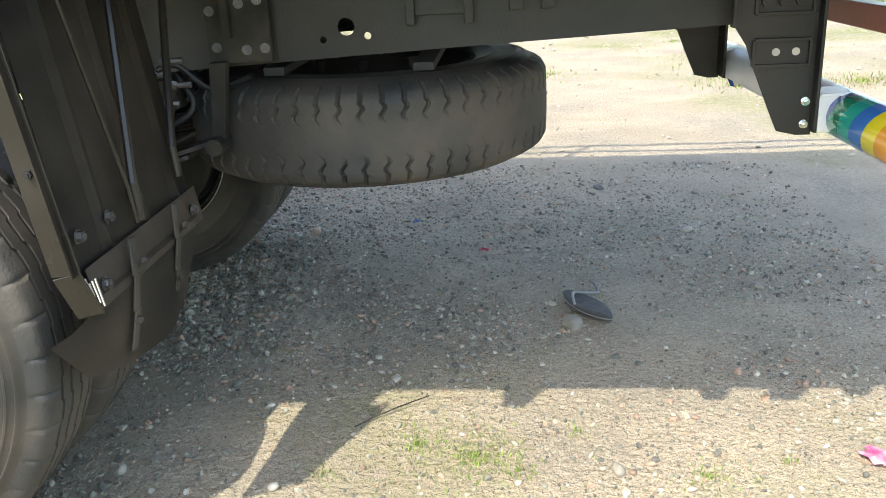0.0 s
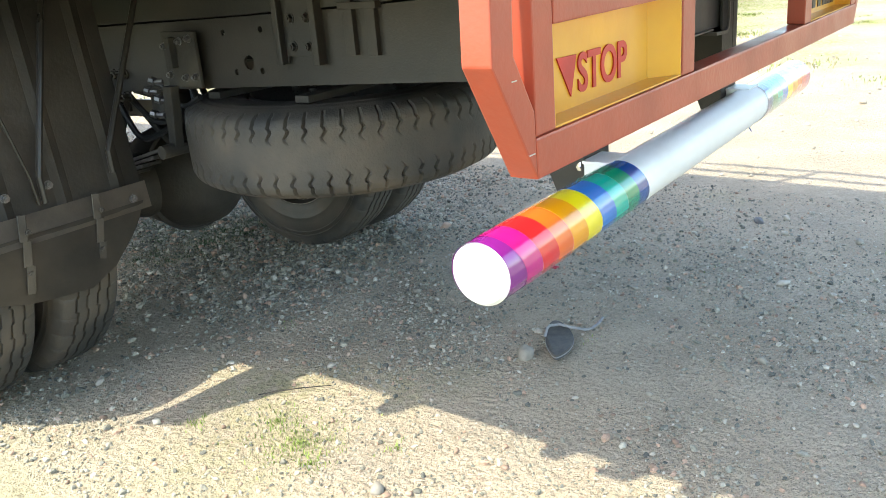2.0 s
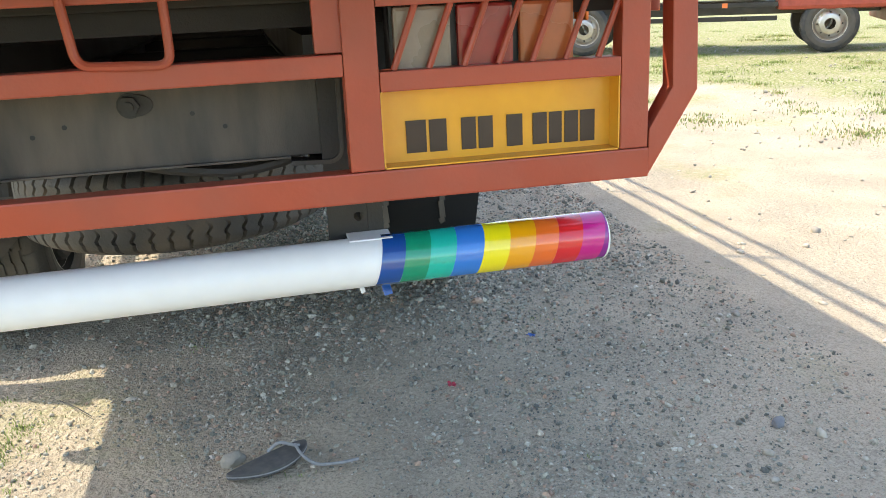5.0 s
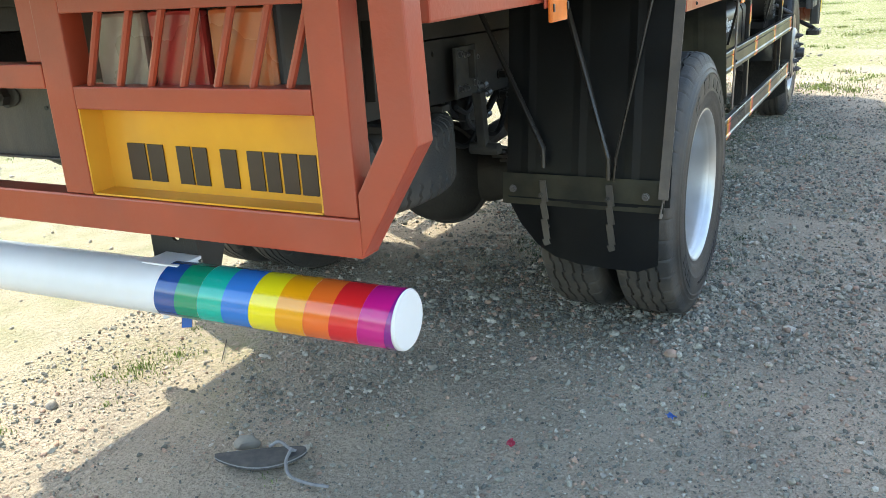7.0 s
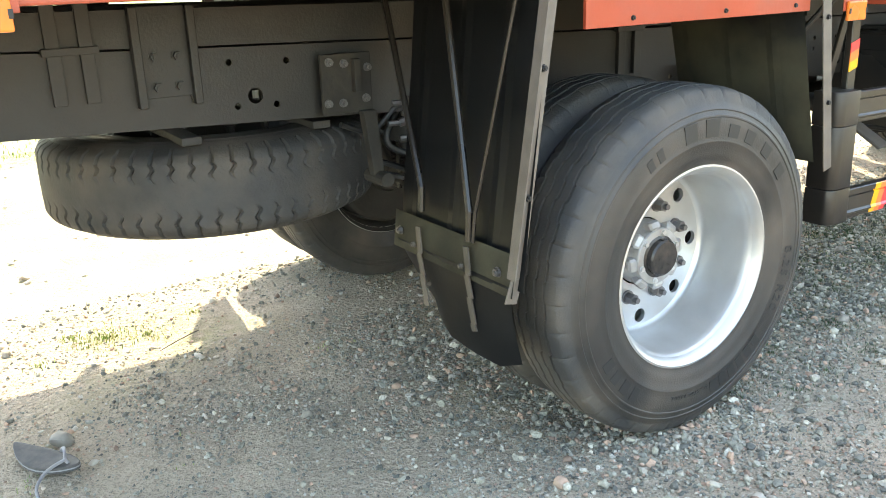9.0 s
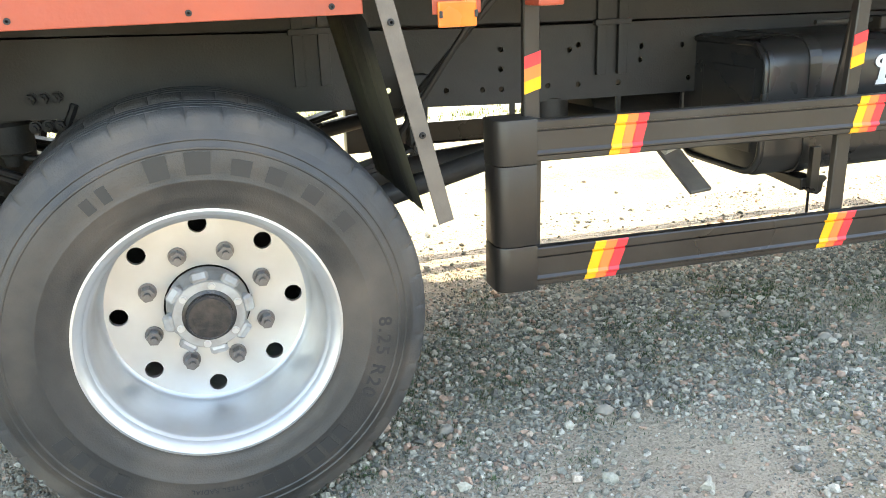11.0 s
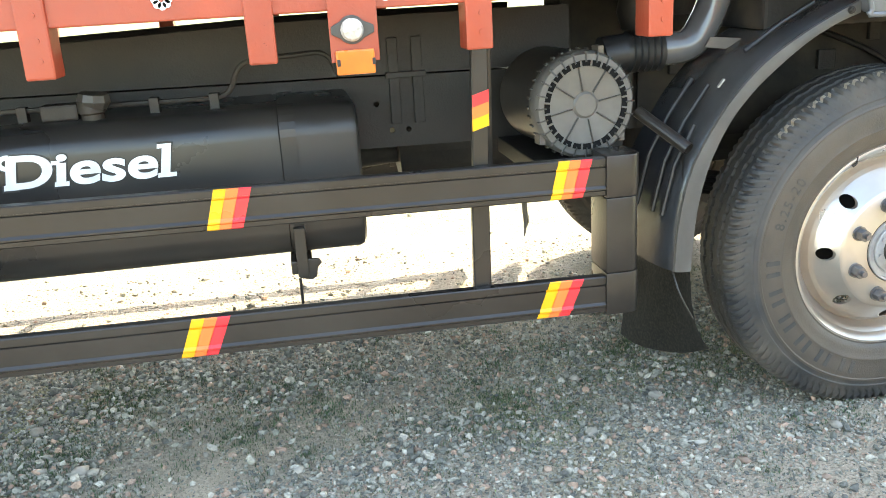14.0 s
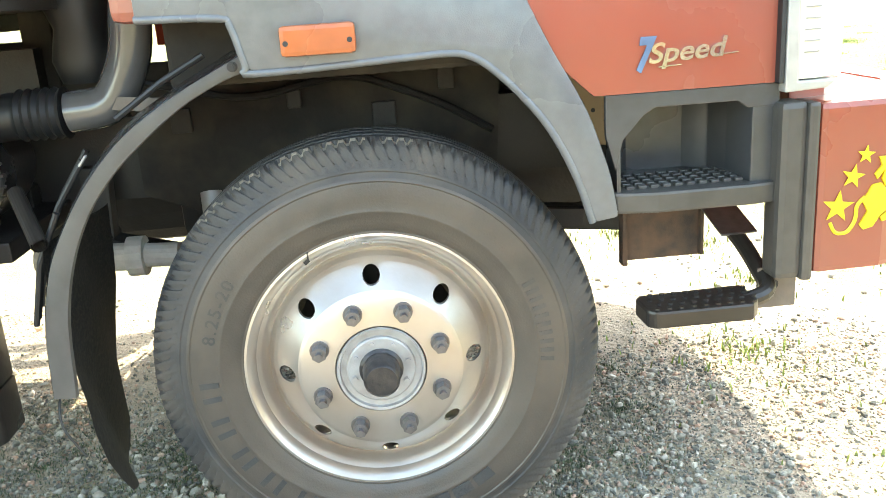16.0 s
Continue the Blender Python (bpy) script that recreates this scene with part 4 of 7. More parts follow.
    bm = lathe([(0.0, -0.098), (0.032, -0.097), (0.038, -0.090), (0.040, -0.04), (0.047, -0.034)], 40)
    P["front_cap"] = mesh_of("hub_cap", bm, M_hub, 40)
    bm = lathe([(0.047, -0.034), (0.070, -0.036), (0.073, -0.034), (0.074, -0.028), (0.086, -0.030), (0.088, -0.038), (0.0935, -0.039), (0.095, -0.033)], 48)
    P["front_bolts"] = []
    for k in range(8):
        a = radians(15 + 45 * k)
        P["front_bolts"].append(mesh_of("hub_bolt", hexnut(0.006, 0.005, (0.060 * math.cos(a), -0.035, 0.060 * math.sin(a)), "y", None, 0), M_hubgrey, 30))
    P["front_hub"] = mesh_of("hub", bm, M_hubgrey, 30)
    bm = arc_shapes([(100, (0.040, 0.046)), (88, (0.046, 0.046)), (75, (0.038, 0.034)), (64, (0.036, 0.034)), (51, (0.036, 0.034)), (37, (0.034, 0.034)), (117, (0.020, 0.034)), (123, (0.020, 0.030))] +
                    [(210 + 7.5 * k, (0.026, 0.036)) for k in range(4)] + [(283 + 6 * k, (0.026, 0.036)) for k in range(6)], 0.352, -0.0172)
    P["rear_marks"] = [mesh_of("moulded_mark", q, M_letter, False) for q in islands(bm, False)]
    bm = arc_shapes([(-16, lettering("8.25 R20", 0.042, 0.0012, 0.0008, 0, 1.25)), (268, lettering("ALL STEEL RADIAL", 0.015, 0.001, 0.0003, 0, 1.2))], 0.356, -0.0172)
    P["rear_size"] = [mesh_of("moulded_size", q, M_letter, False) for q in islands(bm, False)]
    bm = arc_shapes([(24 - 6.4 * k + d, (0.009, 0.030)) for k in range(5) for d in (-1.6, 1.6)] + [(184 + 13.5 * k + d, (0.012, 0.040)) for k in range(6) for d in (-2.6, 2.6)] + [(287 + 9 * k, (0.045, 0.026)) for k in range(3)], 0.346, -0.0172)
    joined(bm, arc_shapes([(155, lettering("8.25-20", 0.038, 0.0012, 0.0004, 0, 1.25))], 0.352, -0.0172))
    P["front_marks"] = [mesh_of("moulded_mark", q, M_tyretop, False) for q in islands(bm, False)]
    return P


WHEEL = wheel_meshes()


def wheel(name, rim, tyre, m, label, nuts=None, cap=None, hub=None, marks=()):
    """A wheel: the rim is the part, with tyre, nuts, hub and cap under it. Its outside looks to -y."""
    w = dressed(name, WHEEL[rim], truck, m)
    tagged(w, label)
    dressed("tyre", TYRES[tyre], w)
    if nuts is not None:
        for k in range(8):
            a = radians(nuts[1] + 45 * k)
            dressed("wheel_nut", WHEEL["nut"], w, Matrix.Translation((0.1375 * math.cos(a), nuts[0], 0.1375 * math.sin(a))) @ pose(0, 0, 0, 0, 17 * k, 0))
    for key, nm in ((cap, "hub_cap"), (hub, "brake_drum" if hub == "inner_drum" else "hub"), *((k, "hub_bolt" if k.endswith("bolts") else "hub_lug" if k.endswith("lugs") else "moulded_mark" if k.endswith(("marks", "size")) else k) for k in marks)):
        if key:
            for me in WHEEL[key] if isinstance(WHEEL[key], list) else [WHEEL[key]]:
                dressed(nm, me, w)
    return w


def wheels():
    flip = pose(0, 0, 0, 0, 0, 180)
    for s in (-1, 1):
        turn = Matrix.Identity(4) if s < 0 else flip
        wheel("rear_wheel", "rear_rim", "rib", Matrix.Translation((0, 1.085 if s > 0 else -1.03, 0.472)) @ turn, "silver deep-dish steel wheel with dusty black tyre", (0.193, 23), "rear_cap", "rear_hub", ("rear_marks", "rear_size", "rear_bolts", "rear_lugs"))
        wheel("rear_inner_wheel", "plain_rim", "rib", Matrix.Translation((0, 0.815 if s > 0 else -0.765, 0.472)) @ turn, "inner dual wheel, dusty black tyre", hub="inner_drum")
        wheel("front_wheel", "front_rim", "shoulder", Matrix.Translation((4.222, 0.885 * s, 0.485)) @ turn @ pose(0, 0, 0, 0, 0 if s < 0 else 20, 0), "silver steel wheel with ribbed black tyre", (-0.033, 66), "front_cap", "front_hub", ("front_marks", "front_bolts", "rim_gap", "ring_split"))
    wheel("spare_wheel", "dark_rim", "lug", Matrix.Translation((-0.918, 0.035, 0.617)) @ pose(0, 0, 0, 89.5, 0, 0) @ Matrix.Diagonal((1, 1.1, 1, 1)), "spare tyre with lug tread slung flat under the chassis")
    bm = bmesh.new()
    for x in (-0.75, -1.10):
        box(x - 0.025, x + 0.025, -0.39, 0.39, 0.855, 0.875, 0.003, bm)
        tube([(x, 0, 0.86), (x, 0, 0.93)], 0.018, 10, bm)
    for a in range(8):
        hexnut(0.012, 0.02, (-0.925 + 0.17 * math.cos(a * 0.785), 0.17 * math.sin(a * 0.785), 0.855), "-z", bm)
    part("spare_carrier", bm, M_axle, truck)


def axles():
    # rear axle with its round differential, springs and propeller shaft
    prof = [(0.0, -0.21), (0.10, -0.20), (0.17, -0.15), (0.20, -0.06), (0.205, 0.0), (0.20, 0.06), (0.17, 0.15), (0.10, 0.20), (0.0, 0.21)]
    bm = lathe(prof, 40)
    moved(bm, Matrix.Translation((-0.02, 0.0, 0.475)) @ pose(0, 0, 0, 0, 0, 90))
    tube([(0, -0.80, 0.472), (0, -0.40, 0.472), (0, -0.2, 0.475), (0, 0.2, 0.475), (0, 0.40, 0.472), (0, 0.80, 0.472)], [0.065, 0.065, 0.12, 0.12, 0.065, 0.065], 24, bm)
    axle = part("rear_axle", bm, M_axle, truck, "dusty black axle with round differential", smooth=True)
    bm = lathe([(0.20, -0.01), (0.215, -0.008), (0.215, 0.008), (0.20, 0.01)], 40)
    moved(bm, Matrix.Translation((-0.06, 0, 0.475)) @ pose(0, 0, 0, 0, 0, 90))
    part("differential_ring", bm, M_axle, axle)
    bm = bmesh.new()
    for k in range(10):
        a = 2 * math.pi * k / 10
        hexnut(0.010, 0.012, (-0.068, 0.18 * math.cos(a), 0.475 + 0.18 * math.sin(a)), "x", bm, 0.2)
    part("differential_bolt", bm, M_axle, axle)
    part("propeller_shaft", tube([(0.2, 0, 0.50), (0.3, 0, 0.52), (0.31, 0, 0.53), (3.0, 0, 0.72)], [0.06, 0.06, 0.045, 0.045], 20), M_axle, truck, smooth=True)
    for s in (-1, 1):
        for cx, cz, half, leaves in ((0.0, 0.56, 0.62, 8), (4.222, 0.545, 0.66, 6)):
            bm = bmesh.new()
            for k in range(leaves):
                ln = half * (1 - 0.1 * k)
                pts = [(cx + ln * f, cz + 0.105 * (f * ln / half) ** 2 - 0.013 * k + 0.06) for f in (-1, -0.66, -0.33, 0, 0.33, 0.66, 1)]
                for a, b in zip(pts, pts[1:]):
                    beam((a[0], 0.46 * s, a[1]), (b[0], 0.46 * s, b[1]), 0.07, 0.011, 0.001, bm)
            spring = part("leaf_spring", bm, M_axle, truck)
            for dx in (-0.06, 0.06):
                part("u_bolt", tube(bend([(cx + dx, 0.415 * s, cz - 0.13), (cx + dx, 0.415 * s, cz + 0.09), (cx + dx, 0.505 * s, cz + 0.09), (cx + dx, 0.505 * s, cz - 0.13)], 0.02), 0.009, 8), M_axle, spring)
            for dx in (-half, half):
                bm = bmesh.new()
                if cx + dx < -0.5:
                    prism([(-0.665, 0.90), (-0.625, 0.90), (-0.610, 0.70), (-0.640, 0.70)], "y", 0.440 * s, 0.470 * s, 0.004, bm)
                    tube([(-0.625, 0.41 * s, 0.715), (-0.625, 0.51 * s, 0.715)], 0.020, 12, bm)
                    box(-0.765, -0.62, *sorted((0.428 * s, 0.440 * s)), 0.895, 1.05, 0.004, bm)
                    box(-0.680, -0.660, *sorted((0.440 * s, 0.462 * s)), 0.95, 1.035, 0.003, bm)
                    hanger = part("spring_hanger", bm, M_dullblack, truck, "dull black spring hanger bolted to the rail")
                    for x, z in ((-0.742, 1.030), (-0.700, 1.024), (-0.750, 0.925), (-0.708, 0.923), (-0.640, 0.93), (-0.632, 1.01)):
                        part("hanger_bolt", hexnut(0.009, 0.012, (x, 0.440 * s, z), "y" if s < 0 else "+y"), M_nut, hanger)
                    for x, z in ((-0.52, 0.90), (-0.49, 0.87), (-0.50, 0.80), (-0.535, 0.845)):
                        part("hose_fitting", tube([(x - 0.02, 0.40 * s, z), (x + 0.012, 0.405 * s, z), (x + 0.014, 0.405 * s, z), (x + 0.03, 0.41 * s, z + 0.005)], [0.008, 0.008, 0.013, 0.013], 8), M_nut, hanger)
                    part("brake_hose", tube(bend([(-0.70, 0.40 * s, 0.86), (-0.60, 0.39 * s, 0.82), (-0.52, 0.40 * s, 0.90), (-0.46, 0.40 * s, 0.87)], 0.04), 0.008, 8), M_black, hanger, smooth=True)
                    continue
                z = frame_z(cx + dx)[0]
                prism([(cx + dx - 0.035, z + 0.10), (cx + dx + 0.035, z + 0.10), (cx + dx + 0.022, cz + 0.14), (cx + dx - 0.022, cz + 0.14)], "y", 0.435 * s, 0.485 * s, 0.004, bm)
                tube([(cx + dx, 0.41 * s, cz + 0.165), (cx + dx, 0.51 * s, cz + 0.165)], 0.022, 12, bm)
                part("spring_hanger", bm, M_axle, truck)
        bm = tube([(0.1, 0.47 * s, 0.62), (0.26, 0.47 * s, 0.64)], 0.07, 18)
        tube([(0.26, 0.47 * s, 0.64), (0.36, 0.47 * s, 0.65)], 0.05, 18, bm)
        part("brake_chamber", bm, M_axle, truck, smooth=True)
        part("torque_rod", tube([(0.46, 0.56 * s, 0.605), (0.92, 0.50 * s, 0.70)], 0.031, 14), M_axle, truck, smooth=True)
        # upright booster with hoses behind the axle
        bm = lathe([(0.0, -0.24), (0.03, -0.24), (0.032, -0.20), (0.058, -0.19), (0.060, -0.12), (0.052, -0.11), (0.052, -0.06), (0.060, -0.05), (0.060, 0.02), (0.03, 0.03), (0.02, 0.06), (0.0, 0.06)], 20)
        part("brake_booster", moved(bm, Matrix.Translation((-0.44, 0.31 * s, 0.80)) @ pose(0, 0, 0, -90, 0, 0)), M_axle, truck, "dusty upright brake booster", smooth=35)
        for dy, sag in ((0.03, 0.10), (-0.04, 0.06), (-0.09, 0.15)):
            part("brake_hose", tube(bend([(-0.46, (0.31 + dy) * s, 0.92), (-0.56, (0.33 + dy) * s, 0.88 - sag), (-0.36, (0.36 + dy) * s, 0.80 - sag), (-0.26, (0.40 + dy * 0.3) * s, 0.90)], 0.06), 0.010, 8), M_black, truck, smooth=True)
        # shock absorber and loose fittings seen beside the spare
        bm = tube([(-0.33, 0.36 * s, 0.98), (-0.2, 0.38 * s, 0.70)], 0.03, 14)
        tube([(-0.2, 0.38 * s, 0.70), (-0.12, 0.39 * s, 0.56)], 0.02, 12, bm)
        for k in range(6):
            hexnut(0.013, 0.03, (-0.36 + 0.03 * (k % 3), 0.40 * s, 0.85 + 0.07 * (k // 3)), "y" if s < 0 else "+y", bm)
        part("shock_absorber", bm, M_axle, truck)
    part("front_axle", tube([(4.222, -0.68, 0.47), (4.222, -0.55, 0.43), (4.222, -0.3, 0.40), (4.222, 0.3, 0.40), (4.222, 0.55, 0.43), (4.222, 0.68, 0.47)], 0.05, 14), M_axle, truck, smooth=True)
    for s in (-1, 1):
        bm = bmesh.new()
        lathe([(0.0, -0.02), (0.19, -0.02), (0.20, 0.0), (0.20, 0.12), (0.1, 0.14), (0.0, 0.14)], 32, bm)
        bmesh.ops.transform(bm, matrix=Matrix.Translation((4.222, 0.72 * s, 0.485)) @ pose(0, 0, 0, 0, 0, 0 if s < 0 else 180), verts=bm.verts[-192:])
        part("brake_drum", bm, M_axle, truck)
    # engine, gearbox and cross pipes close the view under the cab
    bm = box(3.7, 4.9, -0.28, 0.28, 0.62, 1.05, 0.05)
    tube([(2.95, 0, 0.74), (3.2, 0, 0.76), (3.7, 0, 0.80)], [0.12, 0.18, 0.22], 20, bm)
    part("engine", bm, M_axle, truck)
    bm = tube([(3.40, -0.5, 0.675), (3.62, -0.5, 0.665)], 0.035, 16)
    tube([(3.62, -0.5, 0.665), (3.66, -0.5, 0.665)], 0.05, 16, bm)
    tube([(3.66, -0.5, 0.665), (3.74, -0.5, 0.66)], 0.03, 16, bm)
    for s in (-1, 1):
        splash = [(3.66, 0.80), (3.80, 0.745), (4.30, 0.75), (4.56, 0.80), (4.58, 1.10), (4.50, 1.125), (3.72, 1.125), (3.66, 1.06)]
        sheet = part("splash_sheet", prism(splash, "y", 0.418 * s, 0.422 * s, 0), M_dullblack, truck, "dull black inner splash sheet")
        for x, z, w in ((3.78, 0.98, 0.05), (4.06, 1.02, 0.035), (4.28, 0.96, 0.06), (4.44, 1.04, 0.04)):
            part("sheet_bracket", box(x - w / 2, x + w / 2, 0.4225 * s, 0.440 * s, z - 0.03, z + 0.03, 0.004), M_axle, sheet)
        part("loom", tube(bend([(3.70, 0.44 * s, 1.08), (3.95, 0.455 * s, 1.02), (4.20, 0.44 * s, 1.07), (4.42, 0.455 * s, 0.98), (4.55, 0.44 * s, 0.90)], 0.08), 0.009, 8), M_black, sheet, smooth=True)
    part("pale_pipe_joint", bm, M_fadedwhite, truck, "dusty pale pipe joint")
    own = bend([(3.73, -0.43, 0.645), (3.79, -0.46, 0.66), (3.835, -0.48, 0.72), (3.83, -0.45, 0.80)], 0.05, 6)
    part("elbow_hose", tube(own, 0.027, 16), M_hubgrey, truck, "dusty grey elbow hose", smooth=True)
    bm = tube([(-1.55, 0.30, 0.985), (-1.2, 0.36, 1.03), (-0.6, 0.37, 1.02), (0.5, 0.37, 0.97)], 0.012, 8)
    part("brake_line", bm, M_cable, truck)
    bm = tube(bend([(-1.86, -0.33, 0.985), (-1.90, -0.29, 0.945), (-1.905, -0.18, 0.926), (-1.90, -0.04, 0.942), (-1.87, 0.06, 0.962)], 0.06), 0.013, 8)
    part("rear_hose", bm, M_frame, truck)


def mudguard(s):
    """Rear mudguard: ribbed sheets before and behind the dual wheels, a steel edge and a hanging flap."""
    y0, y1 = (0.565 if s > 0 else 0.52) * s, (1.085 if s > 0 else 1.055) * s
    strap_y = (0.731, 0.945) if s > 0 else (0.655, 0.872)
    line = [(-0.52, 1.24), (-0.545, 1.0), (-0.58, 0.72), (-0.60, 0.55)]
    def sheet(line, y0, y1, thick, ribs):
        own = bmesh.new()
        cols = 22
        rows = []
        for x, z in line:
            rows.append([own.verts.new((x - ((0.007 if s > 0 else 0.003) if ribs and c % 7 == 3 else 0.0), y0 + (y1 - y0) * c / cols, z)) for c in range(cols + 1)])
        for a, b in zip(rows, rows[1:]):
            for c in range(cols):
                own.faces.new((a[c], a[c + 1], b[c + 1], b[c]))
        bmesh.ops.solidify(own, geom=own.faces[:], thickness=thick)
        return own
    # left sheet takes the bounce-lit colour, right sheet the shaded one
    guard = part("rear_mudguard", sheet(line, y0, y1, 0.005, True), M_flap if s > 0 else M_shadedsheet, truck, "dusty black ribbed mudguard sheet")
    edge = [(line[0][0], 1.062 * s, line[0][1]), (line[2][0] - 0.022, 1.038 * s, 0.580), (line[3][0] - 0.016, 1.030 * s, 0.520)]
    if s > 0:
        edge = [(line[0][0], 1.15, line[0][1]), (line[2][0] - 0.005, 1.112, 0.61), (line[3][0] - 0.004, 1.092, 0.53)]
    wide = 0.034 if s < 0 else 0.050
    bm = beam(edge[0], edge[1], wide, 0.004, 0.001, None, up=(0, 1, 0))
    beam(edge[1], edge[2], wide, 0.004, 0.001, bm, up=(0, 1, 0))
    beam((edge[0][0] - 0.016, edge[0][1], edge[0][2]), (edge[1][0] - 0.016, edge[1][1], edge[1][2]), 0.004, 0.03, 0.0, bm, up=(0, 1, 0))
    part("edge_strip", bm, M_flapedge if s < 0 else M_guard, guard, "dusty steel edge strip with bolts")
    bm = bmesh.new()
    for f in (0.3, 0.72):
        hexnut(0.007, 0.008, (edge[0][0] + (edge[1][0] - edge[0][0]) * f, edge[0][1] + (edge[1][1] - edge[0][1]) * f + 0.002 * s, edge[0][2] + (edge[1][2] - edge[0][2]) * f), "y" if s < 0 else "+y", bm)
    part("edge_bolt", bm, M_black, guard)
    bm = sheet([(-0.606, 0.635 if s < 0 else 0.612), (-0.618, 0.535)], y0 - 0.008 * s, 1.04 * s if s < 0 else 1.088, 0.004, False)
    band = part("clamp_band", bm, M_flapedge if s > 0 else M_mudflap, guard, "dusty steel clamping band")
    bm = bmesh.new()
    for y in (0.55, 0.985) if s < 0 else (0.612, 1.05):
        hexnut(0.010, 0.010, (-0.616, y * s, 0.585 if s < 0 else 0.572), "x", bm)
    part("band_bolt", bm, M_nut, band)
    # hanging flap
    own = bmesh.new()
    if s < 0:
        low = [(0.53, 0.53, 0.02), (0.555, 0.455, 0.045), (0.60, 0.375, 0.077), (0.67, 0.350, 0.045), (0.76, 0.342, 0.016), (0.87, 0.336, 0.014), (0.96, 0.333, 0.022), (1.015, 0.350, 0.048)]
    else:
        low = [(0.60, 0.505), (0.63, 0.465), (0.70, 0.395), (0.78, 0.355), (0.87, 0.360), (0.955, 0.367), (1.06, 0.395), (1.115, 0.480)]
    n = len(low)
    rows = []
    for f in (0, 0.35, 0.7, 1.0):
        row = []
        for k in range(n):
            ytop = 0.53 + (1.03 - 0.53) * k / (n - 1) if s < 0 else 0.580 + (1.085 - 0.580) * k / (n - 1)
            ztop = 0.56
            y, z = ytop + (low[k][0] - ytop) * f, ztop + (low[k][1] - ztop) * f
            fore = low[k][2] * f ** 1.4 if s < 0 else 0.010 * f + 0.075 * f ** 2 * (k / (n - 1)) ** 3
            row.append(own.verts.new((-0.617 + fore, y * s, z)))
        rows.append(row)
    for a, b in zip(rows, rows[1:]):
        for c in range(n - 1):
            own.faces.new((a[c], a[c + 1], b[c + 1], b[c]))
    bmesh.ops.solidify(own, geom=own.faces[:], thickness=0.006)
    part("hanging_flap", own, M_flap if s > 0 else M_shadedsheet, guard, "dusty rubber flap", smooth=True)
    for y in strap_y:
        bm = bmesh.new()
        low = [(-0.626, 0.62), (-0.626, 0.55), (-0.620, 0.49), (-0.612, 0.42), (-0.610, 0.40)] if s < 0 else [(-0.626, 0.62), (-0.626, 0.55), (-0.616, 0.48), (-0.600, 0.40)]
        for a, b in zip(low, low[1:]):
            beam((a[0], y * s, a[1]), (b[0], (y + 0.008) * s, b[1]), 0.022, 0.004, 0.001, bm, up=(1, 0, 0))
        hexnut(0.007, 0.008, (-0.64, y * s, 0.575), "x", bm)
        hexnut(0.007, 0.008, (-0.600 if s < 0 else -0.614, (y + 0.005) * s, 0.46), "x", bm)
        part("flap_strap", bm, M_flap, guard)
    part("stay_rod", tube([(-0.615, 0.657 * s, 0.66), (-0.610, 0.655 * s, 0.72), (-0.55, 0.40 * s, 1.2)], 0.009, 8), M_guard, guard)
    part("stay_rod", tube([(-0.615, 0.868 * s, 0.63), (-0.610, 0.866 * s, 0.70), (-0.55, 0.69 * s, 1.25)], 0.009, 8), M_guard, guard)
    part("stay_rod", tube([(-0.615, 0.885 * s, 0.63), (-0.610, 0.89 * s, 0.70), (-0.56, 0.99 * s, 1.2)], 0.0045, 8), M_guard, guard)
    # sheet ahead of the wheels
    line = [(0.30, 1.25), (0.40, 1.10), (0.455, 0.88), (0.505, 0.69)]
    own = sheet([(x - 0.03, z) for x, z in line], 0.56 * s, 1.03 * s, 0.005, True)
    fore = part("front_sheet", own, M_mudflap, guard, "mud-dusted sheet ahead of the wheels")
    bm = beam((0.395, 1.072 * s, 1.16), (0.52, 1.045 * s, 0.665), 0.036, 0.004, 0.001, None, up=(0, 1, 0))
    part("edge_strip", bm, M_flapedge, guard, "dusty steel edge strip with bolts")
    bm = bmesh.new()
    for f in (0.13, 0.60):
        hexnut(0.006, 0.006, (0.395 + 0.125 * f, (1.075 - 0.027 * f) * s, 1.16 - 0.495 * f), "y" if s < 0 else "+y", bm, 0)
    part("edge_bolt", bm, M_black, guard)
    part("stay_rod", tube([(0.52, 0.70 * s, 0.86), (0.74, 0.96 * s, 1.2)], 0.008, 8), M_frame, guard)
    part("stay_rod", tube([(0.50, 0.72 * s, 0.80), (0.70, 0.93 * s, 1.18)], 0.008, 8), M_frame, guard)
    if s > 0:
        for y, z in ((1.072, 0.665), (0.96, 0.665), (0.84, 0.67)):
            part("edge_bolt", hexnut(0.010, 0.010, (-0.596, y, z), "x"), M_nut, guard)
        for k in range(7):
            x0 = -0.627 + 0.006 * k
            part("paint_chip", beam((x0, 1.1, 0.60 - 0.004 * (k % 3)), (x0 - 0.006, 1.096, 0.55 + 0.006 * (k % 2)), 0.0022, 0.003, 0, None, up=(0, 1, 0)), M_fadedwhite, guard)
        guard.location = (0.022, 0, 0.03)


# ---- side guard ----
def rail_drop(x):
    return -0.0115 * (x - 1.0)


RAIL = [(0.012, 0.001), (-0.010, 0.0), (-0.013, -0.003), (-0.013, -0.019), (-0.0075, -0.0205), (-0.0075, -0.0235), (-0.013, -0.0255), (-0.013, -0.069), (-0.0185, -0.0755), (-0.0185, -0.079), (-0.013, -0.083), (-0.013, -0.093), (-0.010, -0.096), (0.012, -0.097)]


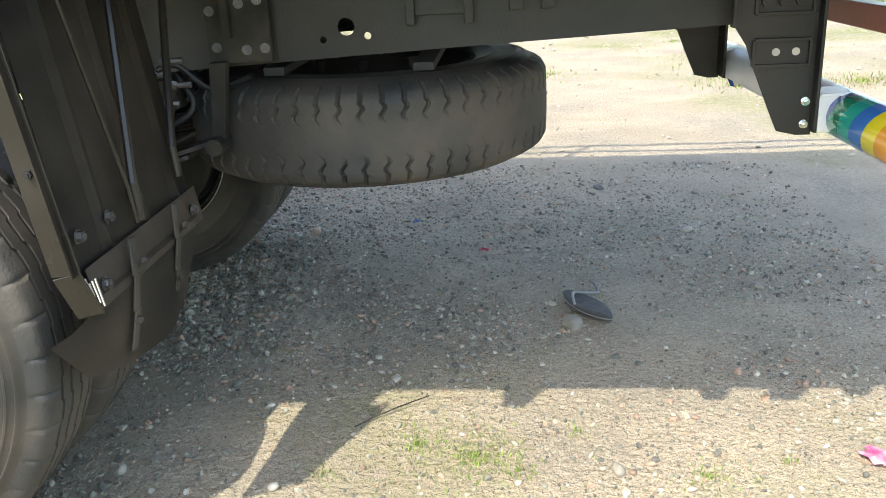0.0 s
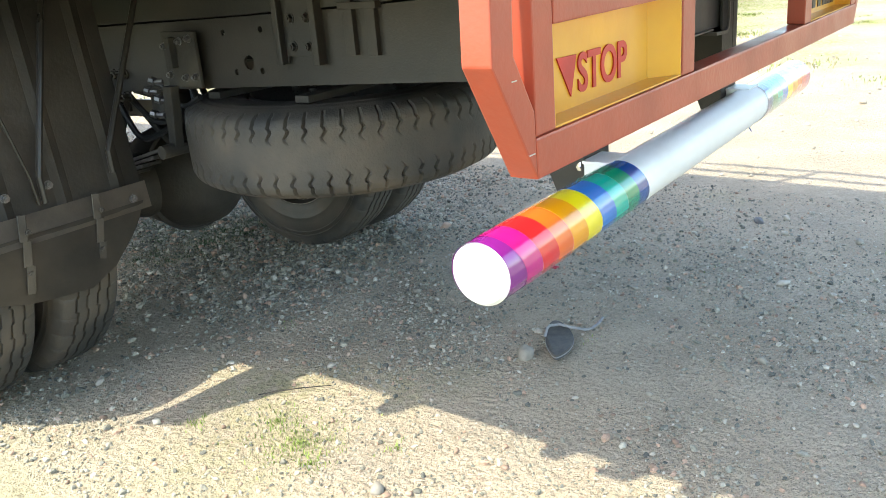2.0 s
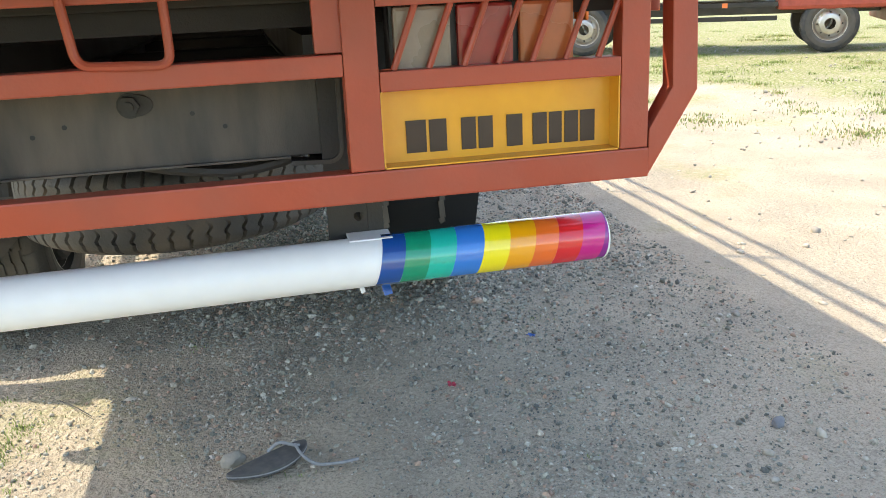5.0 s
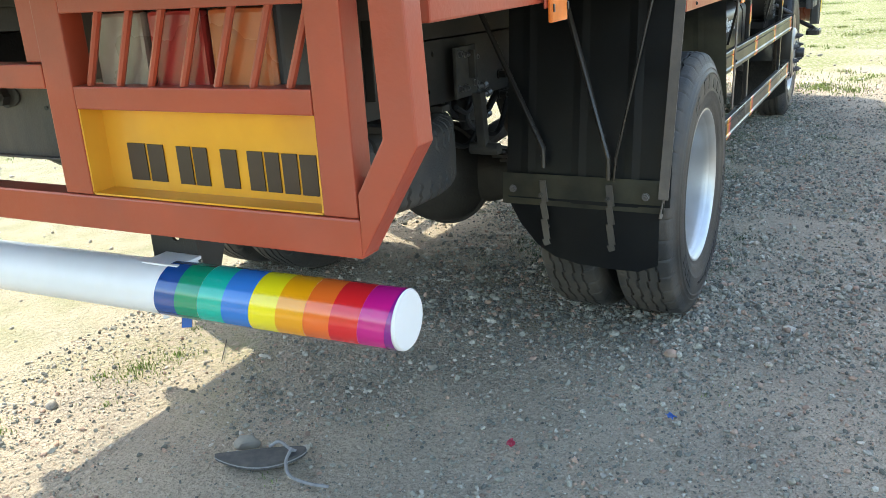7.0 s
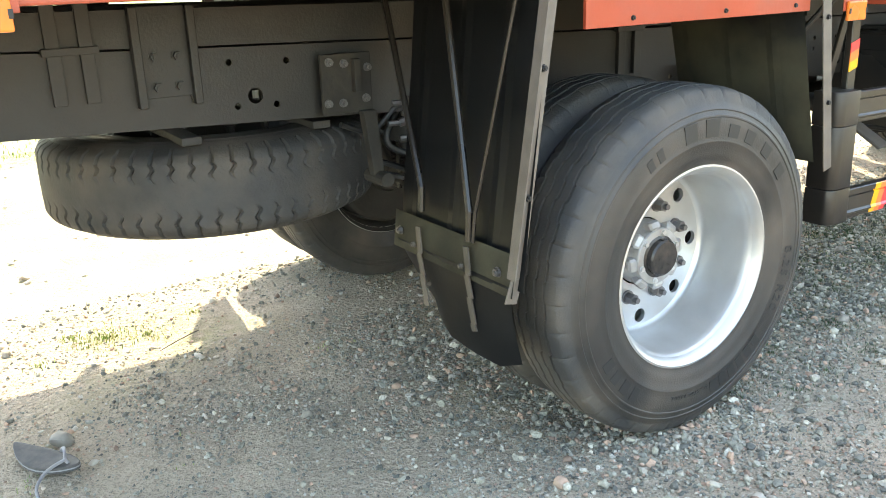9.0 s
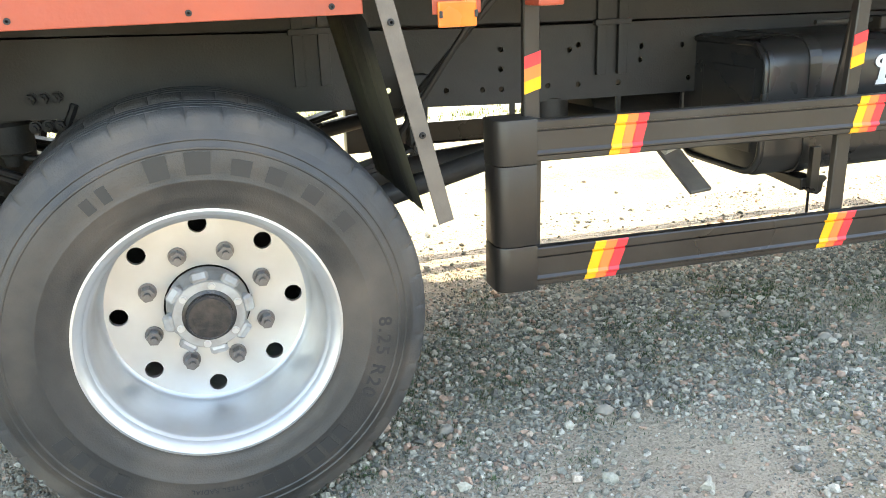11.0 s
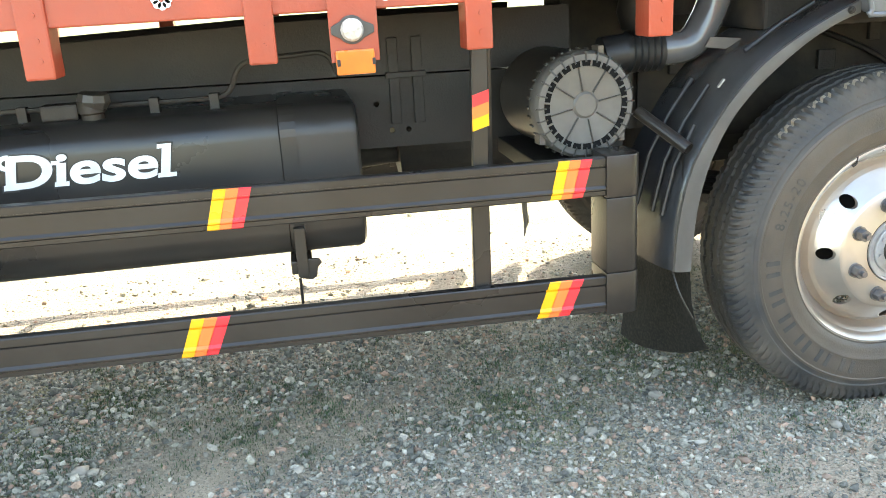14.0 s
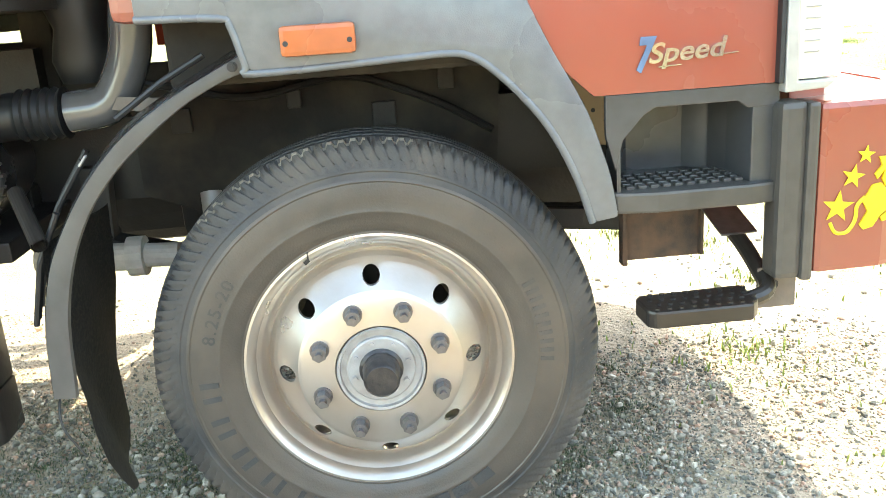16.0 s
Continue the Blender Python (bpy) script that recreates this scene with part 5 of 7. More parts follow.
def rail_part(x0, x1, y, ztop, k=1.0):
    own = bmesh.new()
    ring_a = []
    for x in (x0, x1):
        prof = [(y + a, ztop + b * k + rail_drop(x)) for a, b in RAIL] + [(y + 0.012, ztop - 0.094 * k + rail_drop(x)), (y - 0.007, ztop - 0.091 * k + rail_drop(x)), (y - 0.007, ztop - 0.006 * k + rail_drop(x)), (y + 0.012, ztop - 0.003 * k + rail_drop(x))]
        ring_a.append([own.verts.new((x, a, b)) for a, b in prof])
    a, b = ring_a
    n = len(a)
    for i in range(n):
        own.faces.new((a[i], b[i], b[(i + 1) % n], a[(i + 1) % n]))
    own.faces.new(a[::-1]), own.faces.new(b)
    return own


def rail_tape(xt, xb, w, y, ztop, k=1.0):
    """One leaning strip of tape that follows the rail's pressed face."""
    own = bmesh.new()
    pts = RAIL[1:13]
    rows = []
    for a, b in pts:
        f = -b / 0.097
        x = xt + (xb - xt) * f
        rows.append([own.verts.new((xx, y + a - 0.0012, ztop + b * k + rail_drop(xx))) for xx in (x, x + w)])
    for p, q in zip(rows, rows[1:]):
        own.faces.new((p[0], p[1], q[1], q[0]))
    return own


def side_guard(s):
    y = -0.952
    kids = []
    guard = part("side_guard", rail_part(0.70, 3.40, y, 0.853), M_guard, truck, "black pressed-steel side guard with yellow, orange and red tape")
    kids.append(part("lower_rail", rail_part(0.70, 3.40, y, 0.546), M_guard, guard))
    # end pieces
    def end_piece(x0, x1, back, rear):
        for z0, z1 in ((0.752, 0.858), (0.556, 0.751), (0.443, 0.555)):
            bm = bmesh.new()
            d = rail_drop(x0)
            lip = 0.002 if z1 - z0 < 0.15 else 0.0
            xo, xi = (x0 - lip, x1) if rear else (x1 + lip, x0)
            k = 1 if xo < xi else -1
            yo, yi = y - 0.019 - lip, y + 0.012 + back
            plan = [(xi, yi), (xi, yo)] + [(xo + k * (0.032 - 0.032 * math.sin(a)), yo + 0.032 - 0.032 * math.cos(a)) for a in np.linspace(0, math.pi / 2, 7)] + [(xo, yi)]
            prism(plan, "z", z0 + d, z1 + d, 0.004, bm)
            kids.append(part("end_cap", bm, M_guard, guard, smooth=50))
    end_piece(0.670, 0.768, 0.06, True)
    end_piece(3.355, 3.446, 0.085, False)
    for xa, xb in ((0.772, 0.772), (1.662, 1.69), (3.046, 3.06)):
        up = beam((xb, y + 0.030, 1.135), (xa + (xb - xa) * 0.3, y + 0.030, 0.80), 0.022, 0.040, 0.003, None, up=(1, 0, 0))
        post = part("upper_post", up, M_guard, guard)
        kids.append(part("lower_post", beam((xa, y + 0.026, 0.79), (xa - 0.005, y + 0.026, 0.47), 0.022, 0.044, 0.003, None, up=(1, 0, 0)), M_guard, guard))
        kids.append(post)
        for k, nm in enumerate(("red", "orange", "yellow")):
            z1 = 1.004 - 0.0285 * k
            f = (1.135 - z1) / 0.335
            xc = xb + (xa + (xb - xa) * 0.3 - xb) * f
            bm = prism([(xc - 0.0205, z1 - 0.006), (xc + 0.0205, z1 + 0.006), (xc + 0.0205, z1 - 0.0225), (xc - 0.0205, z1 - 0.0345)], "y", y + 0.0175, y + 0.020, 0)
            kids.append(part("post_tape", bm, M_tape[nm], guard, nm + " tape"))
        kids.append(part("brace", beam((xb + 0.02, y + 0.06, 1.13), (xb + 0.03, -0.82, 0.80), 0.012, 0.03, 0.002, None, up=(1, 0, 0)), M_guard, guard))
    for xt, xb in ((0.975, 0.953), (1.676, 1.648), (2.420, 2.393), (3.236, 3.212)):
        for k, nm in enumerate(("yellow", "orange", "red")):
            kids.append(part("rail_tape", rail_tape(xt + 0.0285 * k, xb + 0.0270 * k, 0.0287, y, 0.853), M_tape[nm], guard, nm + " tape"))
    for xt, xb in ((0.925, 0.893), (1.612, 1.577), (2.330, 2.293), (3.208, 3.170)):
        for k, nm in enumerate(("yellow", "orange", "red")):
            kids.append(part("rail_tape", rail_tape(xt + 0.030 * k, xb + 0.028 * k, 0.0302, y, 0.546), M_tape[nm], guard, nm + " tape"))
    if s > 0:
        guard.matrix_local = pose(0, 0, 0, 0, 0, 0) @ Matrix.Diagonal((1, -1, 1, 1))
    return guard


# ---- tank, filter, front fender ----
def serifs(bm, w, h, d, grow):
    """Slab feet on the stems and a curl on the capital of the tank's painted word."""
    def slab(x0, x1, y0, y1):
        prism([(x0 - grow, y0 - grow), (x1 + grow, y0 - grow), (x1 + grow + 0.002, y1 + grow), (x0 - grow + 0.002, y1 + grow)], "z", -d * 0.98, d * 0.98, 0, bm)
    k = w / 0.398
    slab(-0.004 * k, 0.030 * k, 0.0, 0.013)
    slab(0.112 * k, 0.146 * k, 0.0, 0.011)
    slab(0.112 * k, 0.132 * k, 0.053, 0.063)
    slab(0.355 * k, 0.400 * k, 0.0, 0.011)
    slab(0.362 * k, 0.385 * k, h - 0.011, h)
    a = [(0.036 + 0.030 * math.cos(t), 0.066 + 0.020 * math.sin(t)) for t in np.linspace(1.5, 4.4, 12)]
    b = [(0.038 + (0.018 - grow) * math.cos(t), 0.066 + (0.009 - grow) * math.sin(t)) for t in np.linspace(1.5, 4.4, 12)]
    prism([((p[0] - 0.018) * k, p[1]) for p in a] + [((p[0] - 0.018) * k, p[1]) for p in b[::-1]], "z", -d * 0.97, d * 0.97, 0, bm)
    prism([((x - 0.018) * k, y) for x, y in ring(0.009 + grow, 14, 0.034, 0.052)], "z", -d * 0.96, d * 0.96, 0, bm)


def fuel_tank():
    def section(x, grow=0.0):
        c, h, r = (-0.540, 0.785), (0.215 + grow, 0.195 + grow), 0.075
        pts = []
        for sx, sz, a0 in ((1, 1, 0), (-1, 1, 90), (-1, -1, 180), (1, -1, 270)):
            for k in range(7):
                a = radians(a0 + 15 * k)
                pts.append((x, c[0] + sx * (h[0] - r) + r * math.cos(a), c[1] + sz * (h[1] - r) + r * math.sin(a)))
        return pts

    def skin(stations):
        own = bmesh.new()
        rows = [[own.verts.new(p) for p in section(x, g)] for x, g in stations]
        n = len(rows[0])
        for a, b in zip(rows, rows[1:]):
            for i in range(n):
                own.faces.new((a[i], b[i], b[(i + 1) % n], a[(i + 1) % n]))
        own.faces.new(rows[0][::-1]), own.faces.new(rows[-1])
        return own
    tank = part("fuel_tank", skin([(1.548, -0.014), (1.555, -0.004), (1.565, 0.0), (2.575, 0.0), (2.58, -0.003), (2.61, -0.003), (2.615, 0.0), (2.760, 0.0), (2.770, -0.004), (2.777, -0.014)]), M_tank, truck, "glossy black steel diesel tank with white lettering", smooth=30)
    for x in (1.700, 2.598):
        bm = skin([(x - 0.020, 0.004), (x + 0.020, 0.004)])
        part("strap", bm, M_tank, tank)
        bm = prism([(x - 0.012, 0.60), (x + 0.046, 0.592), (x + 0.052, 0.582), (x + 0.040, 0.57), (x + 0.036, 0.545), (x + 0.022, 0.538), (x - 0.008, 0.545)], "y", -0.788, -0.776, 0.003)
        prism([(-0.776, 0.552), (-0.776, 0.588), (-0.38, 0.588), (-0.38, 0.545), (-0.60, 0.568)], "x", x - 0.028, x + 0.028, 0.004, bm)
        box(x - 0.012, x + 0.016, -0.795, -0.776, 0.55, 0.68, 0.002, bm)
        tube([(x - 0.008, -0.785, 0.545), (x - 0.008, -0.785, 0.475)], 0.004, 8, bm)
        box(x - 0.04, x + 0.04, -0.405, -0.38, 0.56, 0.95, 0.003, bm)
        part("tank_bracket", bm, M_guard, tank)
    for nm, grow, d, mat in (("lettering_outline", 0.0042, 0.0007, M_black), ("lettering", 0.0026, 0.0016, M_letterwhite)):
        bm = lettering("Diesel", 0.1, d, grow, 0.12)
        w, h = (0.398, 0.083) if mat is M_letterwhite else (0.404, 0.089)
        fitted(bm, w, h)
        serifs(bm, w, h, d, 0.0 if mat is M_letterwhite else 0.002)
        z = 0.836 if mat is M_letterwhite else 0.833
        part(nm, moved(bm, Matrix.Translation((1.917 if mat is M_letterwhite else 1.914, -0.7555, z)) @ pose(0, 0, 0, 0, 0, 0) @ ON_RIGHT), mat, tank, "white painted word Diesel" if mat is M_letterwhite else "")
    # recessed end panel
    bm = box(1.543, 1.549, -0.70, -0.45, 0.66, 0.90, 0.003)
    part("end_panel", bm, M_tank, tank)
    loop = section(1.549, -0.012)
    part("end_lip", tube(loop + loop[:2], 0.010, 10), M_tank, tank, smooth=True)
    bm = lathe([(0.0, -0.045), (0.030, -0.045), (0.034, -0.040), (0.034, -0.012), (0.028, -0.008), (0.028, 0.01)], 24)
    moved(bm, Matrix.Translation((2.125, -0.66, 0.985)) @ pose(0, 0, 0, -90, 0, 0))
    cap = part("filler_cap", bm, M_frame, tank, "black filler cap under a clear plastic wrap", smooth=True)
    bm = lathe([(0.0, -0.056), (0.036, -0.052), (0.041, -0.035), (0.030, -0.015)], 9)
    moved(bm, Matrix.Translation((2.128, -0.66, 0.992)) @ pose(0, 0, 0, -86, 8, 0))
    part("plastic_wrap", bm, M_plastic, tank)
    bm = tube(bend([(1.80, -0.62, 1.01), (2.30, -0.62, 1.005), (2.46, -0.62, 1.005), (2.49, -0.60, 1.09), (2.72, -0.56, 1.10), (2.75, -0.54, 1.03)], 0.04), 0.007, 8)
    part("fuel_line", bm, M_axle, tank, "thin grey fuel line", smooth=True)
    bm = bmesh.new()
    for x in (1.95, 2.27, 2.42):
        box(x - 0.012, x + 0.012, -0.635, -0.605, 0.978, 1.018, 0.002, bm)
    box(2.00, 2.09, -0.66, -0.60, 0.98, 1.02, 0.006, bm)
    part("line_clip", bm, M_frame, tank)


def air_filter():
    c = (3.347, 0.940)
    bm = lathe([(0.0, -0.004), (0.028, -0.004), (0.034, 0.001), (0.040, 0.0), (0.098, -0.004), (0.100, 0.004), (0.106, 0.004), (0.108, -0.006), (0.127, -0.004), (0.133, 0.004), (0.136, 0.02), (0.136, 0.045), (0.131, 0.05), (0.128, 0.05)], 56)
    at = Matrix.Translation((c[0], -0.842, c[1])) @ pose(0, 0, 0, 0, 0, 4)
    f = part("air_filter", moved(bm, at), M_lid, truck, "grey-black round plastic air filter housing with ribbed lid", smooth=30)
    bm = lathe([(0.128, 0.046), (0.1305, 0.050), (0.1305, 0.30), (0.11, 0.32), (0.0, 0.32)], 56)
    part("filter_body", moved(bm, at), M_tank, f, "black filter body", smooth=30)
    spokes = [(0.036, -0.003, 0.098, -0.005, 0.004, 0.005, 2 * math.pi * k / 8 + 0.2) for k in range(8)]
    spokes += [(0.107, -0.006, 0.134, 0.0, 0.004, 0.010, 2 * math.pi * k / 24) for k in range(24)]
    spokes += [(0.132, 0.045, 0.141, 0.045, 0.006, 0.02, 2 * math.pi * k / 36) for k in range(36)]
    for r0, d0, r1, d1, w, h, a in spokes:
        bm = beam((r0 * math.cos(a), d0, r0 * math.sin(a)), (r1 * math.cos(a), d1, r1 * math.sin(a)), w, h, 0.001, None, up=(0, 1, 0))
        part("lid_rib", moved(bm, at), M_plastic, f)
    bm = lathe([(0.0985, 0.002), (0.0985, -0.0078), (0.1125, -0.0078), (0.1125, 0.002)], 56)
    part("lid_groove", moved(bm, at), M_groove, f)
    for k in range(24):
        a = 2 * math.pi * (k + 0.5) / 24
        bm = beam((0.097 * math.cos(a), -0.008, 0.097 * math.sin(a)), (0.114 * math.cos(a), -0.008, 0.114 * math.sin(a)), 0.005, 0.004, 0.001, None, up=(0, 1, 0))
        part("lid_notch", moved(bm, at), M_lid, f)
    # added dark plate that blocks the bright gap behind the intake
    bm = box(3.40, 3.70, -0.33, -0.31, 0.98, 1.32, 0.006)
    box(3.44, 3.48, -0.345, -0.33, 1.00, 1.30, 0.003, bm)
    part("heat_shield", bm, M_dullblack, truck, "added dark plate closing the gap behind the intake")
    bm = bmesh.new()
    for a in (215, 320, 70):
        a = radians(a)
        box(0.138 * math.cos(a) - 0.008, 0.138 * math.cos(a) + 0.008, 0.01, 0.05, 0.138 * math.sin(a) - 0.014, 0.138 * math.sin(a) + 0.014, 0.002, bm)
    part("lid_clip", moved(bm, at), M_flapedge, f)
    bm = box(3.22, 3.47, -0.80, -0.40, 0.755, 0.80, 0.005)
    box(3.30, 3.40, -0.46, -0.40, 0.79, 0.85, 0.004, bm)
    part("filter_bracket", bm, M_frame, truck)
    pts = [(3.44, -0.70, 1.045), (3.50, -0.70, 1.05)]
    rs = [0.050, 0.050]
    for k in range(12):
        pts.append((3.505 + 0.009 * k, -0.70, 1.05))
        rs.append(0.056 if k % 2 else 0.049)
    duct = part("bellows", tube(pts, rs, 24), M_black, truck, "black rubber bellows", smooth=60)
    pts = bend([(3.61, -0.70, 1.05), (3.70, -0.70, 1.055), (3.755, -0.70, 1.15), (3.80, -0.72, 1.42), (3.82, -0.74, 1.9)], 0.07, 8)
    part("intake_duct", tube(pts, [0.044] * len(pts), 24), M_fender, truck, "grey-black plastic intake pipe", smooth=60)
    bm = lathe([(0.0, 0.0), (0.06, 0.0), (0.075, 0.05), (0.06, 0.12), (0.08, 0.18), (0.06, 0.24), (0.0, 0.25)], 20)
    part("bellows_boot", moved(bm, Matrix.Translation((3.62, -0.55, 1.10)) @ pose(0, 0, 0, 90)), M_black, truck, smooth=60)


LIP_OUT = [(3.551, 0.500), (3.562, 0.64), (3.592, 0.765), (3.641, 0.860), (3.700, 0.943), (3.778, 1.021), (3.868, 1.080), (3.952, 1.124), (4.025, 1.158)]
LIP_IN = [(3.599, 0.497), (3.612, 0.655), (3.642, 0.775), (3.690, 0.875), (3.752, 0.952), (3.822, 1.013), (3.895, 1.066), (3.965, 1.103), (4.028, 1.126)]


def front_fender(s):
    own = bmesh.new()
    out, inn = smoothline(LIP_OUT), smoothline(LIP_IN)
    rows = []
    for (x, z), (u, w) in zip(out, inn):
        rows.append([own.verts.new((x + (u - x) * a, y, z + (w - z) * a)) for y, a in ((-0.934, 0.25), (-0.928, 0.02), (-0.912, -0.22), (-0.83, -0.62), (-0.62, -0.70))])
    for a, b in zip(rows, rows[1:]):
        for k in range(4):
            own.faces.new((a[k], a[k + 1], b[k + 1], b[k]))
    bmesh.ops.solidify(own, geom=own.faces[:], thickness=0.004)
    f = part("front_fender", own, M_fender, truck, "dusty black plastic wheel fender with ribs", smooth=50)
    own = bmesh.new()
    prev = None
    for (x, z), (u, w) in zip(out, inn):
        row = [own.verts.new((x + (u - x) * a, y, z + (w - z) * a)) for a, y in ((0.0, -0.932), (0.04, -0.941), (0.5, -0.945), (0.96, -0.942), (1.0, -0.930))]
        if prev:
            for k in range(4):
                own.faces.new((prev[k], prev[k + 1], row[k + 1], row[k]))
        prev = row
    bmesh.ops.solidify(own, geom=own.faces[:], thickness=0.004)
    part("fender_lip", own, M_lip, f, "dusty lip along the fender", smooth=50)
    bm = bmesh.new()
    hexnut(0.008, 0.008, (4.000, -0.944, 1.135), "y", bm)
    part("fender_bolt", bm, M_frame, f)
    tab = prism([(3.712, 1.053), (3.728, 1.079), (3.823, 1.069), (3.772, 1.045)], "y", -0.752, -0.748, 0.001)
    part("cut_tab", tab, M_flapedge, f, "pale cut sheet tab")
    for p, q in (((3.692, -0.90, 0.985), (3.676, -0.90, 0.965)), ((3.741, -0.925, 0.972), (3.726, -0.925, 0.948))):
        part("fender_clip", beam(p, q, 0.010, 0.005, 0.001), M_hubgrey, f)
    # black ribs on the back of the fender
    for off, y, i0, i1 in ((0.040, -0.86, 1, 5), (0.055, -0.79, 1, 5), (0.030, -0.90, 1, 4), (0.036, -0.88, 5, 8)):
        pts = []
        for x, z in LIP_OUT[i0:i1]:
            d = Vector((4.222 - x, 0, 0.49 - z)).normalized()
            pts.append((x - d.x * off, y, z - d.z * off))
        part("fender_rib", tube(pts, 0.0065, 8), M_black, f)
    bm = tube([(3.505, -0.80, 0.905), (3.585, -0.935, 0.822)], 0.0165, 18, None, False)
    tube([(3.505, -0.80, 0.905), (3.585, -0.935, 0.822)], 0.012, 18, bm, False)
    part("drain_tube", bm, M_guard, f, "short open steel tube")
    own = bmesh.new()
    n = 9
    rows = []
    for f2 in (0, 0.15, 0.3, 0.45, 0.6, 0.75, 0.87, 0.95, 1.0):
        near = 3.580 + 0.022 * f2 + 0.072 * f2 ** 5
        far = 3.612 - 0.062 * f2
        rows.append([own.verts.new((far + 0.008 * math.sin(f2 * 9 + k) + (near - far) * k / n, -0.570 - 0.350 * k / n - 0.012 * math.sin(f2 * 12) * (1 - k / n), 0.82 - f2 * (0.645 - 0.085 * (k / n) ** 2 + 0.015 * math.sin(3 * k / n)))) for k in range(n + 1)])
    for a, b in zip(rows, rows[1:]):
        for k in range(n):
            own.faces.new((a[k], a[k + 1], b[k + 1], b[k]))
    bmesh.ops.solidify(own, geom=own.faces[:], thickness=0.006)
    part("fender_flap", own, M_speckflap, f, "black rubber flap with dried mud", smooth=True)
    bm = bmesh.new()
    tube(bend([(3.535, -0.60, 0.53), (3.547, -0.75, 0.51), (3.558, -0.90, 0.52), (3.556, -0.957, 0.45), (3.60, -0.957, 0.37)], 0.04), 0.0025, 6, bm)
    part("flap_wire", bm, M_frame, f)
    if s > 0:
        f.matrix_local = Matrix.Diagonal((1, -1, 1, 1))


# ---- cab ----
def cab():
    side = [(3.80, 1.225), (4.0, 1.222), (4.52, 1.222), (5.06, 1.262), (5.21, 1.27), (5.255, 1.45), (5.16, 2.3), (5.04, 2.52), (3.68, 2.52), (3.635, 2.4), (3.635, 1.52), (3.80, 1.46)]
    body = part("cab_body", prism(side, "y", -0.975, 0.975, 0.02), M_cabred, truck, "glossy red cab shell")
    part("cab_floor", box(3.85, 5.18, -0.80, 0.80, 1.09, 1.24, 0.01), M_dullblack, truck)
    for s in (-1, 1):
        part("door_skin", prism([(4.522, 1.224), (4.58, 1.12), (4.677, 1.031), (5.045, 1.031), (5.058, 1.224)], "y", 0.9745 * s, 0.955 * s, 0.002), M_cabred, body)
        y = 0.985 * s
        # fender flare round the front wheel
        inner = [(3.845, 1.228), (3.99, 1.222), (4.012, 1.205), (4.030, 1.135), (4.045, 1.120), (4.30, 1.128), (4.40, 1.131), (4.445, 1.122), (4.49, 1.09), (4.556, 1.02), (4.60, 0.955), (4.640, 0.87), (4.668, 0.782)]
        outer = [(4.722, 0.790), (4.708, 0.87), (4.690, 0.93), (4.665, 1.00), (4.632, 1.065), (4.596, 1.13), (4.553, 1.218), (4.50, 1.30), (3.845, 1.30)]
        arch = smoothline(inner[4:], 3)
        bm = prism(inner[:4] + arch + smoothline(outer[:-2], 3) + outer[-2:], "y", y - 0.055 * s, y, 0.012)
        flare = part("fender_flare", bm, M_flare, truck, "grey-black plastic fender flare", smooth=50)
        line = smoothline(inner, 4)
        bm = tube([(p[0], y - 0.004 * s, p[1] + 0.002) for p in line], 0.0075, 10)
        part("flare_lip", bm, M_flare, flare, smooth=60)
        prism_pts = inner[4:8] + [(4.40, 1.16), (4.05, 1.16)]
        part("arch_liner", prism([(p[0], p[1] + 0.01) for p in prism_pts], "y", y - 0.35 * s, y - 0.055 * s, 0), M_axle, flare)
        # bare tan panel and loom behind the wheel arch
        bm = prism([(4.606, 1.085), (4.599, 1.015), (4.620, 0.985), (4.648, 0.948), (4.687, 0.911), (4.700, 0.885), (4.717, 0.868), (4.80, 0.850), (4.90, 0.832), (5.05, 0.83), (5.05, 1.09), (4.78, 1.09)], "y", 0.500 * s, 0.488 * s, 0.004)
        panel = part("inner_panel", bm, M_primer, truck, "tan undercoated inner panel with punched holes")
        tri = [(4.683, 1.012), (4.716, 1.012), (4.722, 1.004), (4.706, 0.968), (4.697, 0.966), (4.679, 1.002)]
        part("pressed_mark", tube([(p, 0.5015 * s, q) for p, q in tri + tri[:2]], 0.003, 8), M_primer, panel, smooth=True)
        for p, q in ((4.749, 0.922), (4.795, 0.936), (4.827, 0.908)):
            part("punched_hole", prism(ring(0.0055, 12, p, q), "y", 0.5005 * s, 0.5015 * s, 0), M_black, panel)
        # turn lamp
        bm = box(4.097, 4.234, y, y + 0.022 * s, 1.148, 1.203, 0.009)
        lamp = part("turn_lamp", bm, M_lamber, truck, "amber moulded turn lamp")
        bm = bmesh.new()
        for x in (4.104, 4.227):
            prism(ring(0.005, 12, x + (0.004 if x < 4.15 else -0.004), 1.172), "y", y + 0.0215 * s, y + 0.0235 * s, 0, bm)
        part("lamp_screw", bm, M_black, lamp)
        # step well
        bm = bmesh.new()
        prism([(4.70, 1.030), (5.048, 1.030), (5.048, 0.985), (4.985, 0.985), (4.965, 1.00), (4.80, 1.00), (4.775, 0.985), (4.735, 0.94), (4.72, 0.88), (4.70, 0.95)], "y", y - 0.03 * s, y - 0.018 * s, 0.003, bm)
        box(4.792, 5.05, y - 0.23 * s, y - 0.215 * s, 0.80, 1.03, 0.004, bm)
        prism([(4.722, y - 0.02 * s), (4.728, y - 0.12 * s), (4.745, y - 0.18 * s), (4.795, y - 0.224 * s), (4.80, y - 0.217 * s), (4.752, y - 0.177 * s), (4.736, y - 0.12 * s), (4.730, y - 0.02 * s)], "z", 0.80, 1.03, 0.001, bm)
